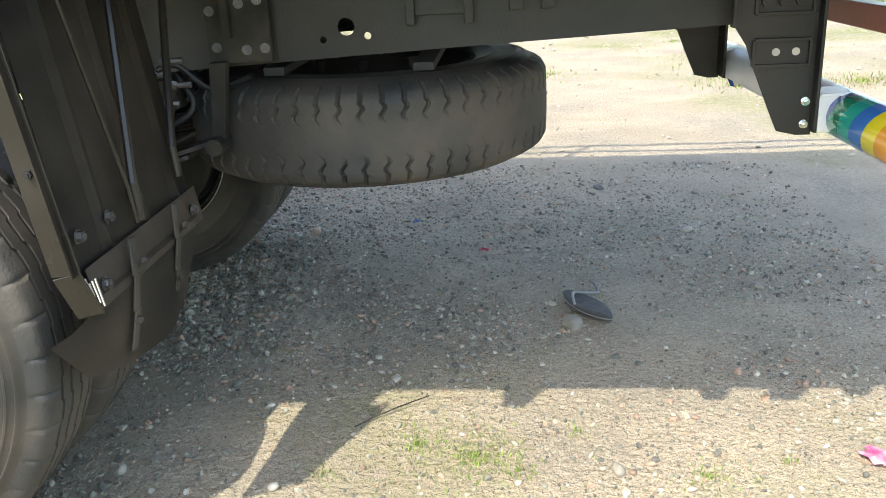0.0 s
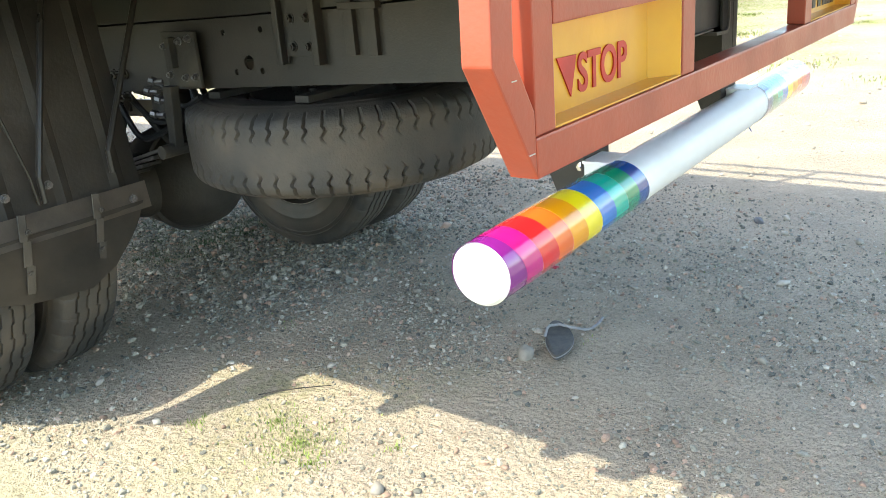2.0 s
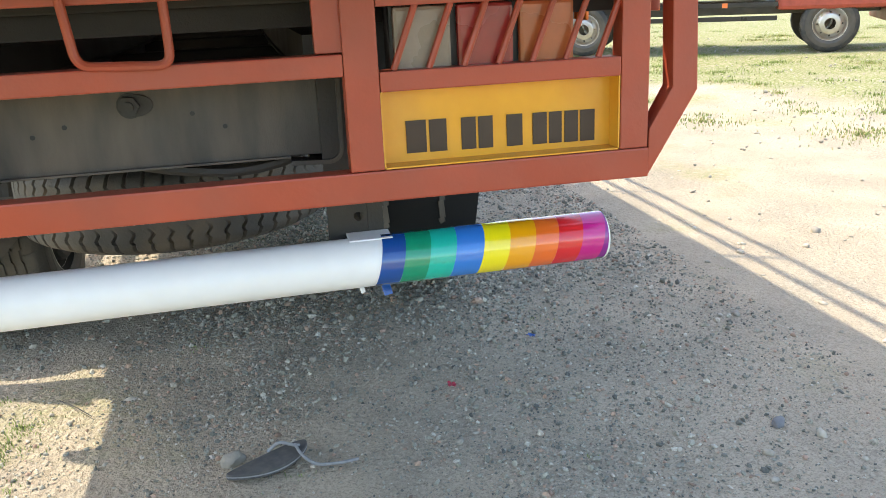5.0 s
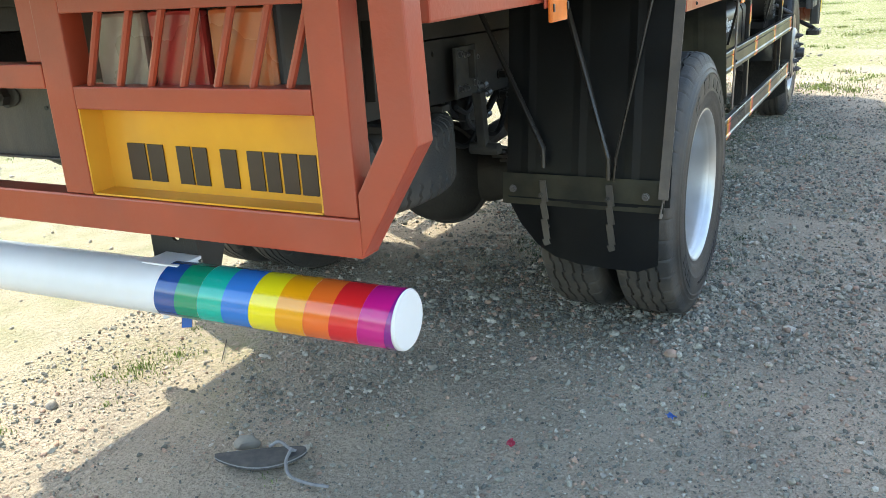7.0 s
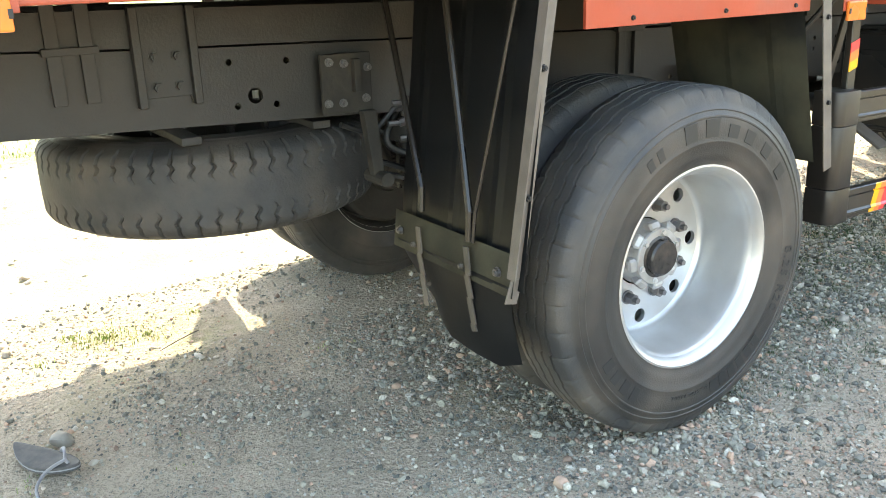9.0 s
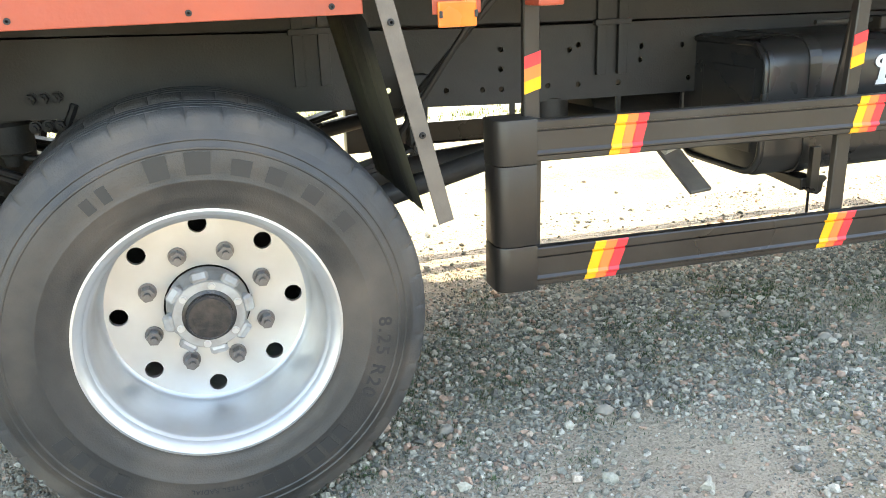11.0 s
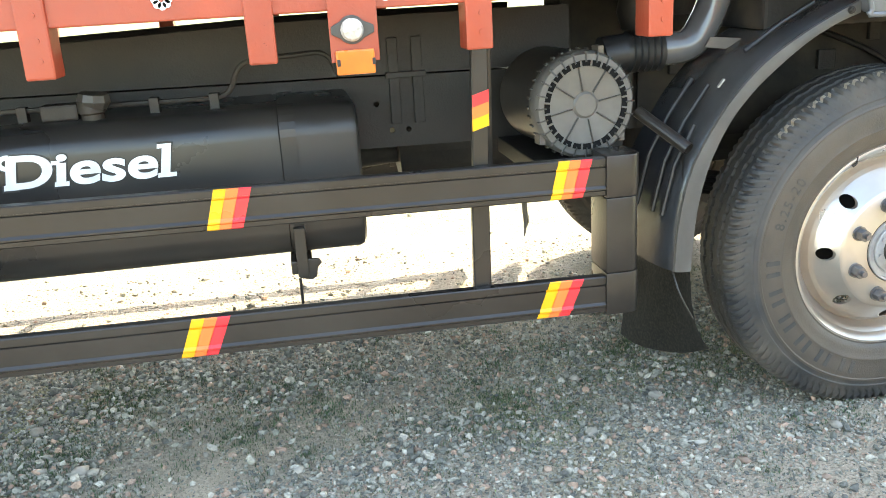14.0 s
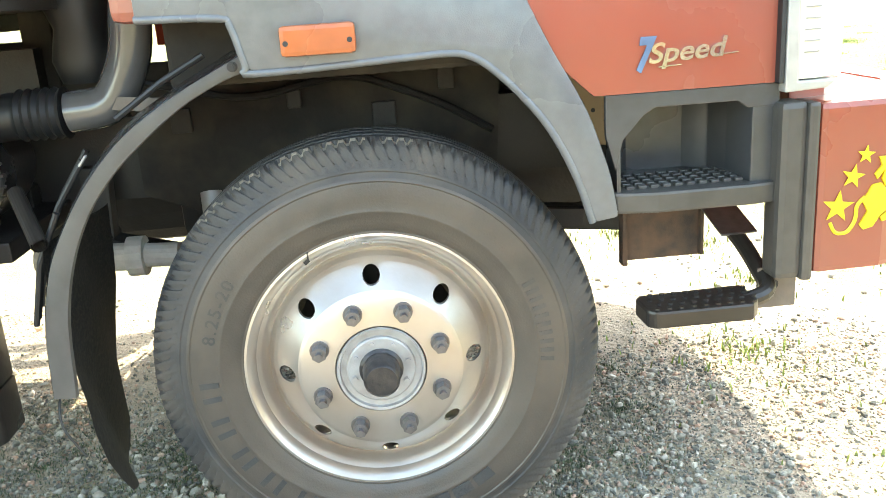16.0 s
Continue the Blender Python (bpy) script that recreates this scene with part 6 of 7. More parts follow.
        prism([(5.05, y - 0.22 * s), (5.05, y - 0.02 * s), (4.995, y - 0.02 * s), (4.985, y - 0.12 * s), (4.968, y - 0.18 * s), (4.92, y - 0.217 * s)], "z", 0.80, 1.03, 0.004, bm)
        well = part("step_well", bm, M_well, truck, "grey-black plastic cab step")
        top = [(4.715, y - 0.22 * s), (5.045, y - 0.22 * s), (5.045, y - 0.005 * s), (4.99, y + 0.004 * s), (4.80, y + 0.004 * s), (4.715, y - 0.012 * s)]
        part("step_tread", prism(top, "z", 0.793, 0.836, 0.006), M_plastic, well)
        bm = bmesh.new()
        for i in range(11):
            for j in range(5):
                x, yy = 4.755 + i * 0.025, y - (0.045 + j * 0.028) * s
                if (i in (0, 10)) and j == 4:
                    continue
                box(x - 0.008, x + 0.008, yy - 0.009, yy + 0.009, 0.834, 0.842, 0.002, bm)
        part("tread_studs", bm, M_plastic, well)
        # bumper corner, red bumper
        bm = box(5.037, 5.092, y - 0.05 * s, y + 0.018 * s, 0.632, 0.995, 0.014)
        box(5.090, 5.114, y - 0.05 * s, y + 0.024 * s, 0.628, 0.992, 0.008, bm)
        part("bumper_end", bm, M_plastic, truck, "dark plastic bumper end cap")
        bm = box(5.03, 5.115, y - 0.05 * s, y - 0.044 * s, 0.55, 0.64, 0.002)
        part("hanger_plate", bm, M_flapedge, truck, "drilled steel plate under the bumper")
        part("plate_hole", prism(ring(0.011, 16, 5.065, 0.602), "y", y - 0.043 * s, y - 0.0435 * s + 0.0008 * s, 0), M_black, truck)
        # headlamp and its trim
        lamp = part("headlamp", prism([(5.07, y - 0.19 * s), (5.07, y + 0.004 * s), (5.115, y), (5.155, y - 0.018 * s), (5.19, y - 0.055 * s), (5.222, y - 0.12 * s), (5.235, y - 0.19 * s)], "z", 1.034, 1.26, 0.006), M_headlamp, truck, "pale clear wrap-round headlamp with moulded ribs", smooth=40)
        bm = bmesh.new()
        for k in range(9):
            box(5.082, 5.112, y + 0.001 * s, y + 0.0055 * s, 1.085 + k * 0.021, 1.087 + k * 0.021, 0, bm)
        part("lamp_ribs", bm, M_cable, lamp)
        part("lamp_trim", prism([(5.045, 1.012), (5.13, 1.016), (5.15, 1.032), (5.072, 1.033), (5.066, 1.26), (5.044, 1.26)], "y", y - 0.12 * s, y + 0.010 * s, 0.004), M_satin, truck, "silver headlamp trim")
        part("door_seal", box(5.033, 5.043, y - 0.03 * s, y + 0.008 * s, 1.03, 1.30, 0.003), M_black, truck)
        # lower step
        st = part("lower_step", prism([(4.765, y + 0.04 * s), (4.78, y + 0.055 * s), (4.98, y + 0.055 * s), (5.0, y + 0.03 * s), (5.0, y - 0.06 * s), (4.775, y - 0.05 * s), (4.762, y - 0.03 * s)], "z", 0.566, 0.603, 0.006), M_guard, truck, "black steel foot step with raised studs")
        bm = bmesh.new()
        for i in range(9):
            for j in range(4):
                tube([(4.785 + i * 0.025 + 0.01 * (j % 2), y + (0.042 - j * 0.026) * s, 0.602), (4.785 + i * 0.025 + 0.01 * (j % 2), y + (0.042 - j * 0.026) * s, 0.607)], 0.0055, 8, bm)
        part("step_studs", bm, M_guard, st)
        arm = tube(bend([(4.98, y + 0.0 * s, 0.585), (5.045, y - 0.01 * s, 0.60), (5.04, y - 0.14 * s, 0.665), (5.01, y - 0.55 * s, 0.80)], 0.045), 0.018, 12)
        part("step_arm", arm, M_guard, st)
        part("arm_plate", beam((5.03, y - 0.14 * s, 0.690), (5.02, y - 0.26 * s, 0.735), 0.085, 0.006, 0.002), M_nut, st)
        bm = box(4.805, 4.99, y - 0.275 * s, y - 0.269 * s, 0.608, 0.79, 0.003)
        box(4.800, 4.812, y - 0.285 * s, y - 0.25 * s, 0.60, 0.79, 0.003, bm)
        box(4.985, 4.993, y - 0.285 * s, y - 0.25 * s, 0.612, 0.79, 0.003, bm)
        part("rusty_bracket", bm, M_rust, truck, "rust-stained steel bracket")
        part("front_hanger", beam((5.0, y - 0.40 * s, 0.665), (4.45, y - 0.52 * s, 0.690), 0.05, 0.060, 0.006), M_frame, truck)
    # bumper as one wrap-round piece
    plan = [(5.116, -1.005), (5.26, -1.0), (5.37, -0.96), (5.45, -0.88), (5.495, -0.74), (5.51, 0.0), (5.495, 0.74), (5.45, 0.88), (5.37, 0.96), (5.26, 1.0), (5.116, 1.005), (5.116, 0.93), (5.24, 0.92), (5.35, 0.84), (5.41, 0.70), (5.41, -0.70), (5.35, -0.84), (5.24, -0.92), (5.116, -0.93)]
    bumper = part("front_bumper", prism(plan, "z", 0.640, 0.990, 0.014), M_cabred, truck, "glossy red wrap-round bumper with yellow star stickers")

    half = [(5.10, 0.90), (5.19, 0.87), (5.232, 0.83), (5.285, 0.76), (5.35, 0.63), (5.415, 0.40), (5.43, 0.0)]
    nose = [(x, -y) for x, y in half] + [(x, y) for x, y in half[-2::-1]]
    part("front_panel", prism(nose, "z", 0.93, 1.30, 0.006), M_cabred, truck, "red rounded front panel below the windscreen")
    part("cab_nose", prism([(x - 0.02, y) for x, y in nose], "z", 1.301, 2.2, 0.006), M_cabred, body)
    part("bumper_top", prism([(x, y * 0.985) for x, y in plan[1:10]] + [(5.13, 0.94), (5.13, -0.94)], "z", 0.960, 0.984, 0), M_cabred, bumper)

    def star(cx, cz, r, turn=0.0):
        return prism([(cx + (r if k % 2 == 0 else r * 0.40) * math.sin(math.pi * k / 5 + turn), cz + (r if k % 2 == 0 else r * 0.40) * math.cos(math.pi * k / 5 + turn)) for k in range(10)], "y", -1.0068, -1.0050, 0)
    for cx, cz, r, a in ((5.160, 0.778, 0.034, 0.1), (5.188, 0.838, 0.025, 0.2), (5.212, 0.880, 0.019, 0.1)):
        part("star_sticker", star(cx, cz, r, a), M_emblem, bumper, "yellow star sticker")
    at = lambda u, v: (5.16 + u * 0.000565, 0.778 - v * 0.00053)
    for outline in ([(125, -75), (155, -80), (185, -45), (192, 15), (160, 45), (135, 88), (100, 98), (84, 78), (112, 28), (92, -12)],
                    [(142, -180), (205, -182), (206, -155), (180, -152), (195, -105), (172, -65), (158, -95), (166, -135), (140, -95), (130, -115), (155, -148)],
                    [(160, 52), (195, 30), (192, 62), (168, 72)]):
        part("curl_sticker", prism([at(u, v) for u, v in outline], "y", -1.0062, -0.992, 0), M_emblem, bumper, "yellow curled sticker")
    tail = [at(u, v) for u, v in ((-25, 60), (-5, 105), (40, 108), (72, 60), (70, 0), (100, -30))]
    part("curl_sticker", tube(bend([(x, -1.0035, z) for x, z in tail], 0.015), 0.0042, 6), M_emblem, bumper, "yellow curled sticker")
    # badge on the cab corner
    bm = fitted(lettering("Speed", 0.06, 0.0025, 0.0012, 0.25), 0.155, 0.050)
    part("badge_word", moved(bm, Matrix.Translation((4.782, -0.9775, 1.073)) @ pose(0, 0, 0, 0, -2.0, 0) @ ON_RIGHT), M_chrome, body, "chrome word Speed")
    bm = fitted(lettering("7", 0.06, 0.0015, 0.0028, 0.25), 0.040, 0.068)
    part("badge_figure", moved(bm, Matrix.Translation((4.758, -0.9768, 1.068)) @ ON_RIGHT), M_bluebadge, body, "blue figure 7")
    bm = beam((4.80, -0.978, 1.078), (4.845, -0.978, 1.080), 0.004, 0.002, 0)
    beam((4.925, -0.978, 1.094), (4.957, -0.978, 1.096), 0.004, 0.002, 0, bm)
    part("badge_line", bm, M_chrome, body)
    bm = prism([(5.30, 1.5), (5.418, 1.5), (5.418, 2.15), (5.30, 2.15)], "y", -0.38, 0.38, 0.004)
    part("windscreen", bm, M_black, body)
    for s in (-1, 1):
        part("door_window", prism([(4.55, 1.55), (5.10, 1.55), (5.02, 2.15), (4.55, 2.2)], "y", 0.970 * s, 0.979 * s, 0.004), M_black, body)


# ---- load body ----
def load_body():
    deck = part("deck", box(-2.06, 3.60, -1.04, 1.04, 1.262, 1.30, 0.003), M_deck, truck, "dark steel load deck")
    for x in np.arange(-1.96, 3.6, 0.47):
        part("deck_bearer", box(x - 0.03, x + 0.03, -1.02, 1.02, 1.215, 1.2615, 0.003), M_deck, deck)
    for s in (-1, 1):
        y = 1.045 * s
        part("side_sill", box(-2.05, 3.56, y - 0.03 * s, y, 1.212, 1.36, 0.004), M_red, deck, "red painted steel sill with white lettering")
        part("rear_sill", box(-2.62, -2.052, y - 0.03 * s, y, 1.345, 1.36, 0.002), M_red, deck)
        # lower apron over the rear wheels
        ap = part("sill_apron", box(-0.42, 0.362, y - 0.006 * s, y + 0.004 * s, 1.113, 1.211, 0.002), M_red, deck)
        bm = bmesh.new()
        for x in (-0.28, 0.03, 0.30):
            hexnut(0.005, 0.005, (x, y + 0.004 * s, 1.130), "y" if s < 0 else "+y", bm, 0)
        part("apron_bolt", bm, M_black, ap)
        for k, x in enumerate((0.765, 1.232, 1.645, 2.124, 2.568, 3.035, 3.453)):
            bm = box(x - 0.030, x + 0.030, y - 0.07 * s, y + 0.010 * s, 1.112, 1.40, 0.005)
            pocket = part("stake_post", bm, M_red, deck, "red painted hollow stake post")
            bm = bmesh.new()
            for z in (1.15, 1.19, 1.24):
                prism(ring(0.006, 10, x + 0.005, z), "y", y + 0.009 * s, y + 0.013 * s, 0, bm)
            part("post_rivet", bm, M_red, pocket)
        # unseen pockets and plate, set by their shadow notches; black only blends in
        if s > 0:
            for x, out in ((-0.875, 0.075), (-1.385, 0.041), (-1.745, 0.030)):
                part("stake_post", box(x - 0.028, x + 0.028, y - 0.03, y + out, 1.182, 1.40, 0.005), M_frame, deck, "out-of-view stake pocket casting a shadow notch, coloured black")
            part("marker_plate", box(-1.60, -1.507, y + 0.034, y + 0.041, 1.18, 1.40, 0.002), M_frame, deck)
        # marker lamps on small plates
        for x, up in ((-1.575, 0.098), (0.555, 0.0), (2.762, 0.0)):
            if s > 0:
                continue
            bm = box(x - 0.052, x + 0.052, y + 0.006 * s, y + 0.010 * s, 1.105 + up, 1.36, 0.003)
            plate = part("marker_plate", bm, M_red, deck)
            bm = box(x - 0.043, x + 0.040, y + 0.0105 * s, y + 0.020 * s, 1.079 + up, 1.131 + up, 0.004)
            glow = part("reflector", bm, M_reflect, plate, "flat orange reflector")
            for xx in (x - 0.041, x + 0.034):
                part("reflector_clip", box(xx, xx + 0.007, y + 0.0202 * s, y + 0.0225 * s, 1.098 + up, 1.112 + up, 0.001), M_black, glow)
            bm = lathe([(0.0, -0.019), (0.012, -0.018), (0.020, -0.014), (0.0245, -0.006), (0.0245, 0.0)], 18)
            moved(bm, Matrix.Translation((x - 0.004, y + 0.015 * s, 1.172 + up)))
            lamp = part("marker_lamp", bm, M_lglass, plate, "round cut-glass marker lamp", smooth=25)
            own = [(0.030 * math.cos(a), 0.030 * math.sin(a)) for a in np.linspace(-2.5, -0.64, 9)] + [(0.047, -0.008), (0.047, 0.008)] + [(0.030 * math.cos(a), 0.030 * math.sin(a)) for a in np.linspace(0.64, 2.5, 9)] + [(-0.044, 0.008), (-0.044, -0.008)]
            part("lamp_holder", prism([(x - 0.004 + p, 1.172 + up + q) for p, q in own], "y", y + 0.0102 * s, y + 0.016 * s, 0.002), M_plastic, lamp)
        # wall boards up to the top rail, and rails above
        for k in range(5):
            z0 = 1.364 + k * 0.158
            part("wall_board", box(-2.62, 3.56, y - 0.026 * s, y - 0.002 * s, z0, z0 + 0.152, 0.004), M_red, deck)
        for z in (2.35, 2.60):
            part("top_rail", box(-2.62, 3.56, y - 0.03 * s, y, z - 0.012, z + 0.012, 0.003), M_red, deck)
        for x in (-2.60, -0.85, 0.5, 1.9, 3.53):
            part("top_stake", box(x - 0.012, x + 0.012, y - 0.028 * s, y - 0.002 * s, 2.15, 2.59, 0.003), M_red, deck)
    for k in range(5):
        z0 = 1.364 + k * 0.158
        part("tailboard", box(-2.65, -2.625, -1.03, 1.03, z0, z0 + 0.152, 0.004), M_red, deck)
        part("headboard", box(3.565, 3.595, -1.03, 1.03, z0, z0 + 0.152, 0.004), M_red, deck)
    part("load_floor", box(-2.05, 3.55, -1.01, 1.01, 1.302, 1.33, 0.002), M_wood, deck)
    part("tail_floor", box(-2.62, -2.052, -1.01, 1.01, 1.346, 1.362, 0.002), M_deck, deck)
    for word, x, w, h, z in (("Speed 50 kms", 3.122, 0.272, 0.036, 1.240), ("Kerala", 1.845, 0.175, 0.05, 1.243)):
        bm = fitted(lettering(word, 0.05, 0.0012, 0.0008, 0.0), w, h)
        part("sill_lettering", moved(bm, Matrix.Translation((x, -1.0465, z)) @ ON_RIGHT), M_letterwhite, deck, "white painted words " + word)
    for fx, fz in ((2.835, 1.2475), (2.379, 1.2560)):
        bm = bmesh.new()
        for k in range(8):
            a = k * math.pi / 4
            prism(ring(0.0085, 12, fx + 0.0135 * math.cos(a), fz + 0.0135 * math.sin(a)), "y", -1.0455 - 0.0001 * k, -1.0475, 0, bm)
        part("flower_sticker", bm, M_letterwhite, deck, "white flower sticker")


def exhaust():
    bm = tube([(1.30, 0.0, 0.70), (1.30, -0.40, 0.72), (1.30, -0.62, 0.71)], 0.035, 16)
    tube([(2.0, 0.1, 0.70), (1.35, 0.0, 0.69)], 0.09, 20, bm)
    part("exhaust_silencer", bm, M_axle, truck, smooth=True)
    bm = beam((1.362, -0.54, 0.675), (1.383, -0.715, 0.566), 0.075, 0.012, 0.003, None, up=(0, -0.5, 0.85))
    part("exhaust_tail", bm, M_flapedge, truck, "flattened grey exhaust tail plate")
    bm = tube([(1.30, -0.46, 0.71), (1.345, -0.54, 0.69), (1.365, -0.58, 0.66)], 0.028, 14)
    part("tail_elbow", bm, M_fadedwhite, truck, smooth=True)
    bm = tube([(1.07, -0.34, 0.73), (1.07, -0.34, 0.735), (1.07, -0.34, 0.815), (1.07, -0.34, 0.82)], [0.055, 0.064, 0.064, 0.055], 24)
    part("water_separator", bm, M_frame, truck, "short black canister under the chassis rail", smooth=40)
    for x in (1.285, 0.935):
        part("pipe_hanger", box(x - 0.008, x + 0.008, -0.398, -0.388, 0.70, 0.82, 0.002), M_frame, truck)
    # air reservoir on the left side, seen through the frame
    bm = tube([(0.95, 0.55, 0.80), (0.97, 0.55, 0.80), (1.75, 0.55, 0.80), (1.77, 0.55, 0.80)], [0.08, 0.12, 0.12, 0.08], 24)
    part("air_reservoir", bm, M_frame, truck, smooth=40)


chassis()
bumper_pipe()
rear_guard()
for side in (-1, 1):
    bumper_hanger(side)
    mudguard(side)
    side_guard(side)
    front_fender(side)
wheels()
axles()
fuel_tank()
air_filter()
cab()
load_body()
exhaust()


# ---- the yard ----
def octahedron():
    me = bpy.data.meshes.new("octahedron")
    me.from_pydata([(1, 0, 0), (-1, 0, 0), (0, 1, 0), (0, -1, 0), (0, 0, 1), (0, 0, -1)], [], [(0, 2, 4), (2, 1, 4), (1, 3, 4), (3, 0, 4), (2, 0, 5), (1, 2, 5), (3, 1, 5), (0, 3, 5)])
    return me


def stones(count, area, size, mat, name, label, seed, keep=None, flat=0.6, coarse=False, smooth=True):
    rng = np.random.RandomState(seed)
    base = bmesh.new()
    if coarse:
        base.from_mesh(octahedron())
    else:
        bmesh.ops.create_icosphere(base, subdivisions=1, radius=1)
    tv = np.array([v.co[:] for v in base.verts])
    tf = np.array([[v.index for v in f.verts] for f in base.faces])
    base.free()
    x, y = rng.uniform(area[0], area[1], count * 5), rng.uniform(area[2], area[3], count * 5)
    ok = np.ones(len(x), bool) if keep is None else keep(x, y, rng)
    x, y = x[ok][:count], y[ok][:count]
    n = len(x)
    s = size[0] * np.exp(rng.randn(n) * size[1]).clip(0.4, size[2])
    if keep is not None:     # finer grit under the tail and by the cab
        s *= np.interp(x, [-0.9, -0.3, 2.4, 3.2], [0.74, 1.0, 1.0, 0.86])
    dims = s[:, None] * np.stack([rng.uniform(0.8, 1.35, n), rng.uniform(0.65, 1.0, n), rng.uniform(0.4, flat + 0.15, n)], 1)
    v = tv[None] * (1 + 0.22 * rng.randn(n, len(tv), 1)) * dims[:, None]
    a, tilt = rng.uniform(0, 2 * np.pi, n), rng.randn(n) * 0.3
    ca, sa, ct, st = np.cos(a)[:, None], np.sin(a)[:, None], np.cos(tilt)[:, None], np.sin(tilt)[:, None]
    vx, vz = v[..., 0] * ct - v[..., 2] * st, v[..., 0] * st + v[..., 2] * ct
    px, py = vx * ca - v[..., 1] * sa, vx * sa + v[..., 1] * ca
    co = np.stack([px + x[:, None], py + y[:, None], vz + (ground_height(x, y) + dims[:, 2] * 0.5)[:, None]], -1).reshape(-1, 3)
    faces = (tf[None] + (np.arange(n) * len(tv))[:, None, None]).reshape(-1, 3)
    me = bpy.data.meshes.new(name)
    me.from_pydata(co.tolist(), [], faces.tolist())
    me.materials.append(mat)
    me.polygons.foreach_set("use_smooth", [smooth] * len(faces))
    return tagged(new(name, me), label, "gravel", kind="stuff")


def gravel_material():
    """Every stone takes its own tone, from dark grey over tan to a few reddish ones."""
    mat = material("mixed_gravel", (0.3, 0.27, 0.22), rough=0.88, scale=60, fine=220, bump=0.5)
    N, L = mat.node_tree.nodes, mat.node_tree.links
    p = N["Principled BSDF"]
    cr = N.new("ShaderNodeValToRGB")
    cr.color_ramp.elements[0].color, cr.color_ramp.elements[1].color = (0.105, 0.102, 0.088, 1), (0.46, 0.30, 0.21, 1)
    for at, c in ((0.25, (0.18, 0.172, 0.14)), (0.5, (0.275, 0.258, 0.205)), (0.76, (0.37, 0.34, 0.27)), (0.90, (0.52, 0.475, 0.39)), (0.93, (0.42, 0.285, 0.205))):
        e = cr.color_ramp.elements.new(at)
        e.color = (*c, 1)
    L.new(N.new("ShaderNodeNewGeometry").outputs["Random Per Island"], cr.inputs[0])
    n = N.new("ShaderNodeTexNoise")
    n.inputs["Scale"].default_value = 130
    L.new(N["Texture Coordinate"].outputs["Object"], n.inputs["Vector"])
    m = N.new("ShaderNodeMix")
    m.data_type, m.blend_type = "RGBA", "OVERLAY"
    m.inputs["Factor"].default_value = 0.55
    L.new(cr.outputs[0], m.inputs[6]), L.new(n.outputs["Fac"], m.inputs[7])
    L.new(m.outputs[2], p.inputs["Base Color"])
    return mat


M_gravel = gravel_material()
M_palegravel = material("pale_gravel", (0.42, 0.375, 0.31), (0.31, 0.275, 0.22), rough=0.85, scale=40, fine=200, bump=0.3, island=0.3)
M_redgravel = material("reddish_gravel", (0.36, 0.235, 0.17), (0.28, 0.20, 0.145), rough=0.85, scale=30, fine=200, bump=0.3, island=0.35)


def gravel_belt(x, y, rng):
    """Thick along the right side and under the tail, thin out in the sunny yard and on the bare tracks."""
    side = np.clip((x + 0.9) / 0.8, 0, 1) * np.clip((0.30 - y) / 0.25, 0, 1) * np.clip((y + 1.45) / 0.7, 0.16, 1)
    tail = 0.42 * np.exp(-((x + 1.0) / 1.2) ** 2 - ((y + 0.35) / 0.9) ** 2)
    d = 0.18 + np.maximum(side, tail) * (1 + 0.8 * np.exp(-((y + 0.20) / 0.35) ** 2) * (x > 0.2))
    patches = 0.55 * rough_field(x, y, 11, 0.55) + 0.30 * rough_field(x, y, 12, 0.17) + 0.15 * rough_field(x, y, 13, 0.06)
    d *= np.clip(3.0 * (patches - 0.22), 0.12, 1.25) * np.where(y > 0.42, np.where(x < 0, 0.9, 0.45), 1.0)
    return rng.rand(len(x)) < d * np.clip((5.6 - x) / 0.9, 0.25, 1.0)


stones(60000, (-2.6, 6.0, -2.1, 1.1), (0.0054, 0.45, 2.8), M_gravel, "gravel", "loose mixed crushed gravel", 5, gravel_belt, 0.85, smooth=False)
stones(105000, (-2.6, 6.0, -2.1, 1.1), (0.0036, 0.40, 2.0), M_gravel, "fine_gravel", "fine grit between the stones", 8, gravel_belt, 0.75, True)
stones(1500, (-2.6, 6.0, -2.1, 1.1), (0.0062, 0.45, 2.3), M_palegravel, "pale_gravel", "pale rounded pebbles among the gravel", 15, gravel_belt)
stones(4200, (-2.6, 6.0, -2.1, 1.1), (0.0066, 0.42, 2.4), M_redgravel, "reddish_gravel", "scattered reddish pebbles", 6, gravel_belt)
stones(7000, (-9, 12, -9, 9), (0.009, 0.45, 3.2), M_palegravel, "yard_stones", "small stones scattered over the yard", 7)

M_grass = material("grass_blade", (0.21, 0.26, 0.065), (0.15, 0.205, 0.045), rough=0.7, scale=40, bump=0.05, island=0.4)
M_moss = material("low_moss", (0.085, 0.125, 0.055), (0.050, 0.080, 0.035), rough=0.85, scale=40, bump=0.05, island=0.4)
M_drygrass = material("dry_grass_blade", (0.34, 0.30, 0.13), (0.24, 0.22, 0.08), rough=0.8, scale=40, bump=0.05, island=0.35)


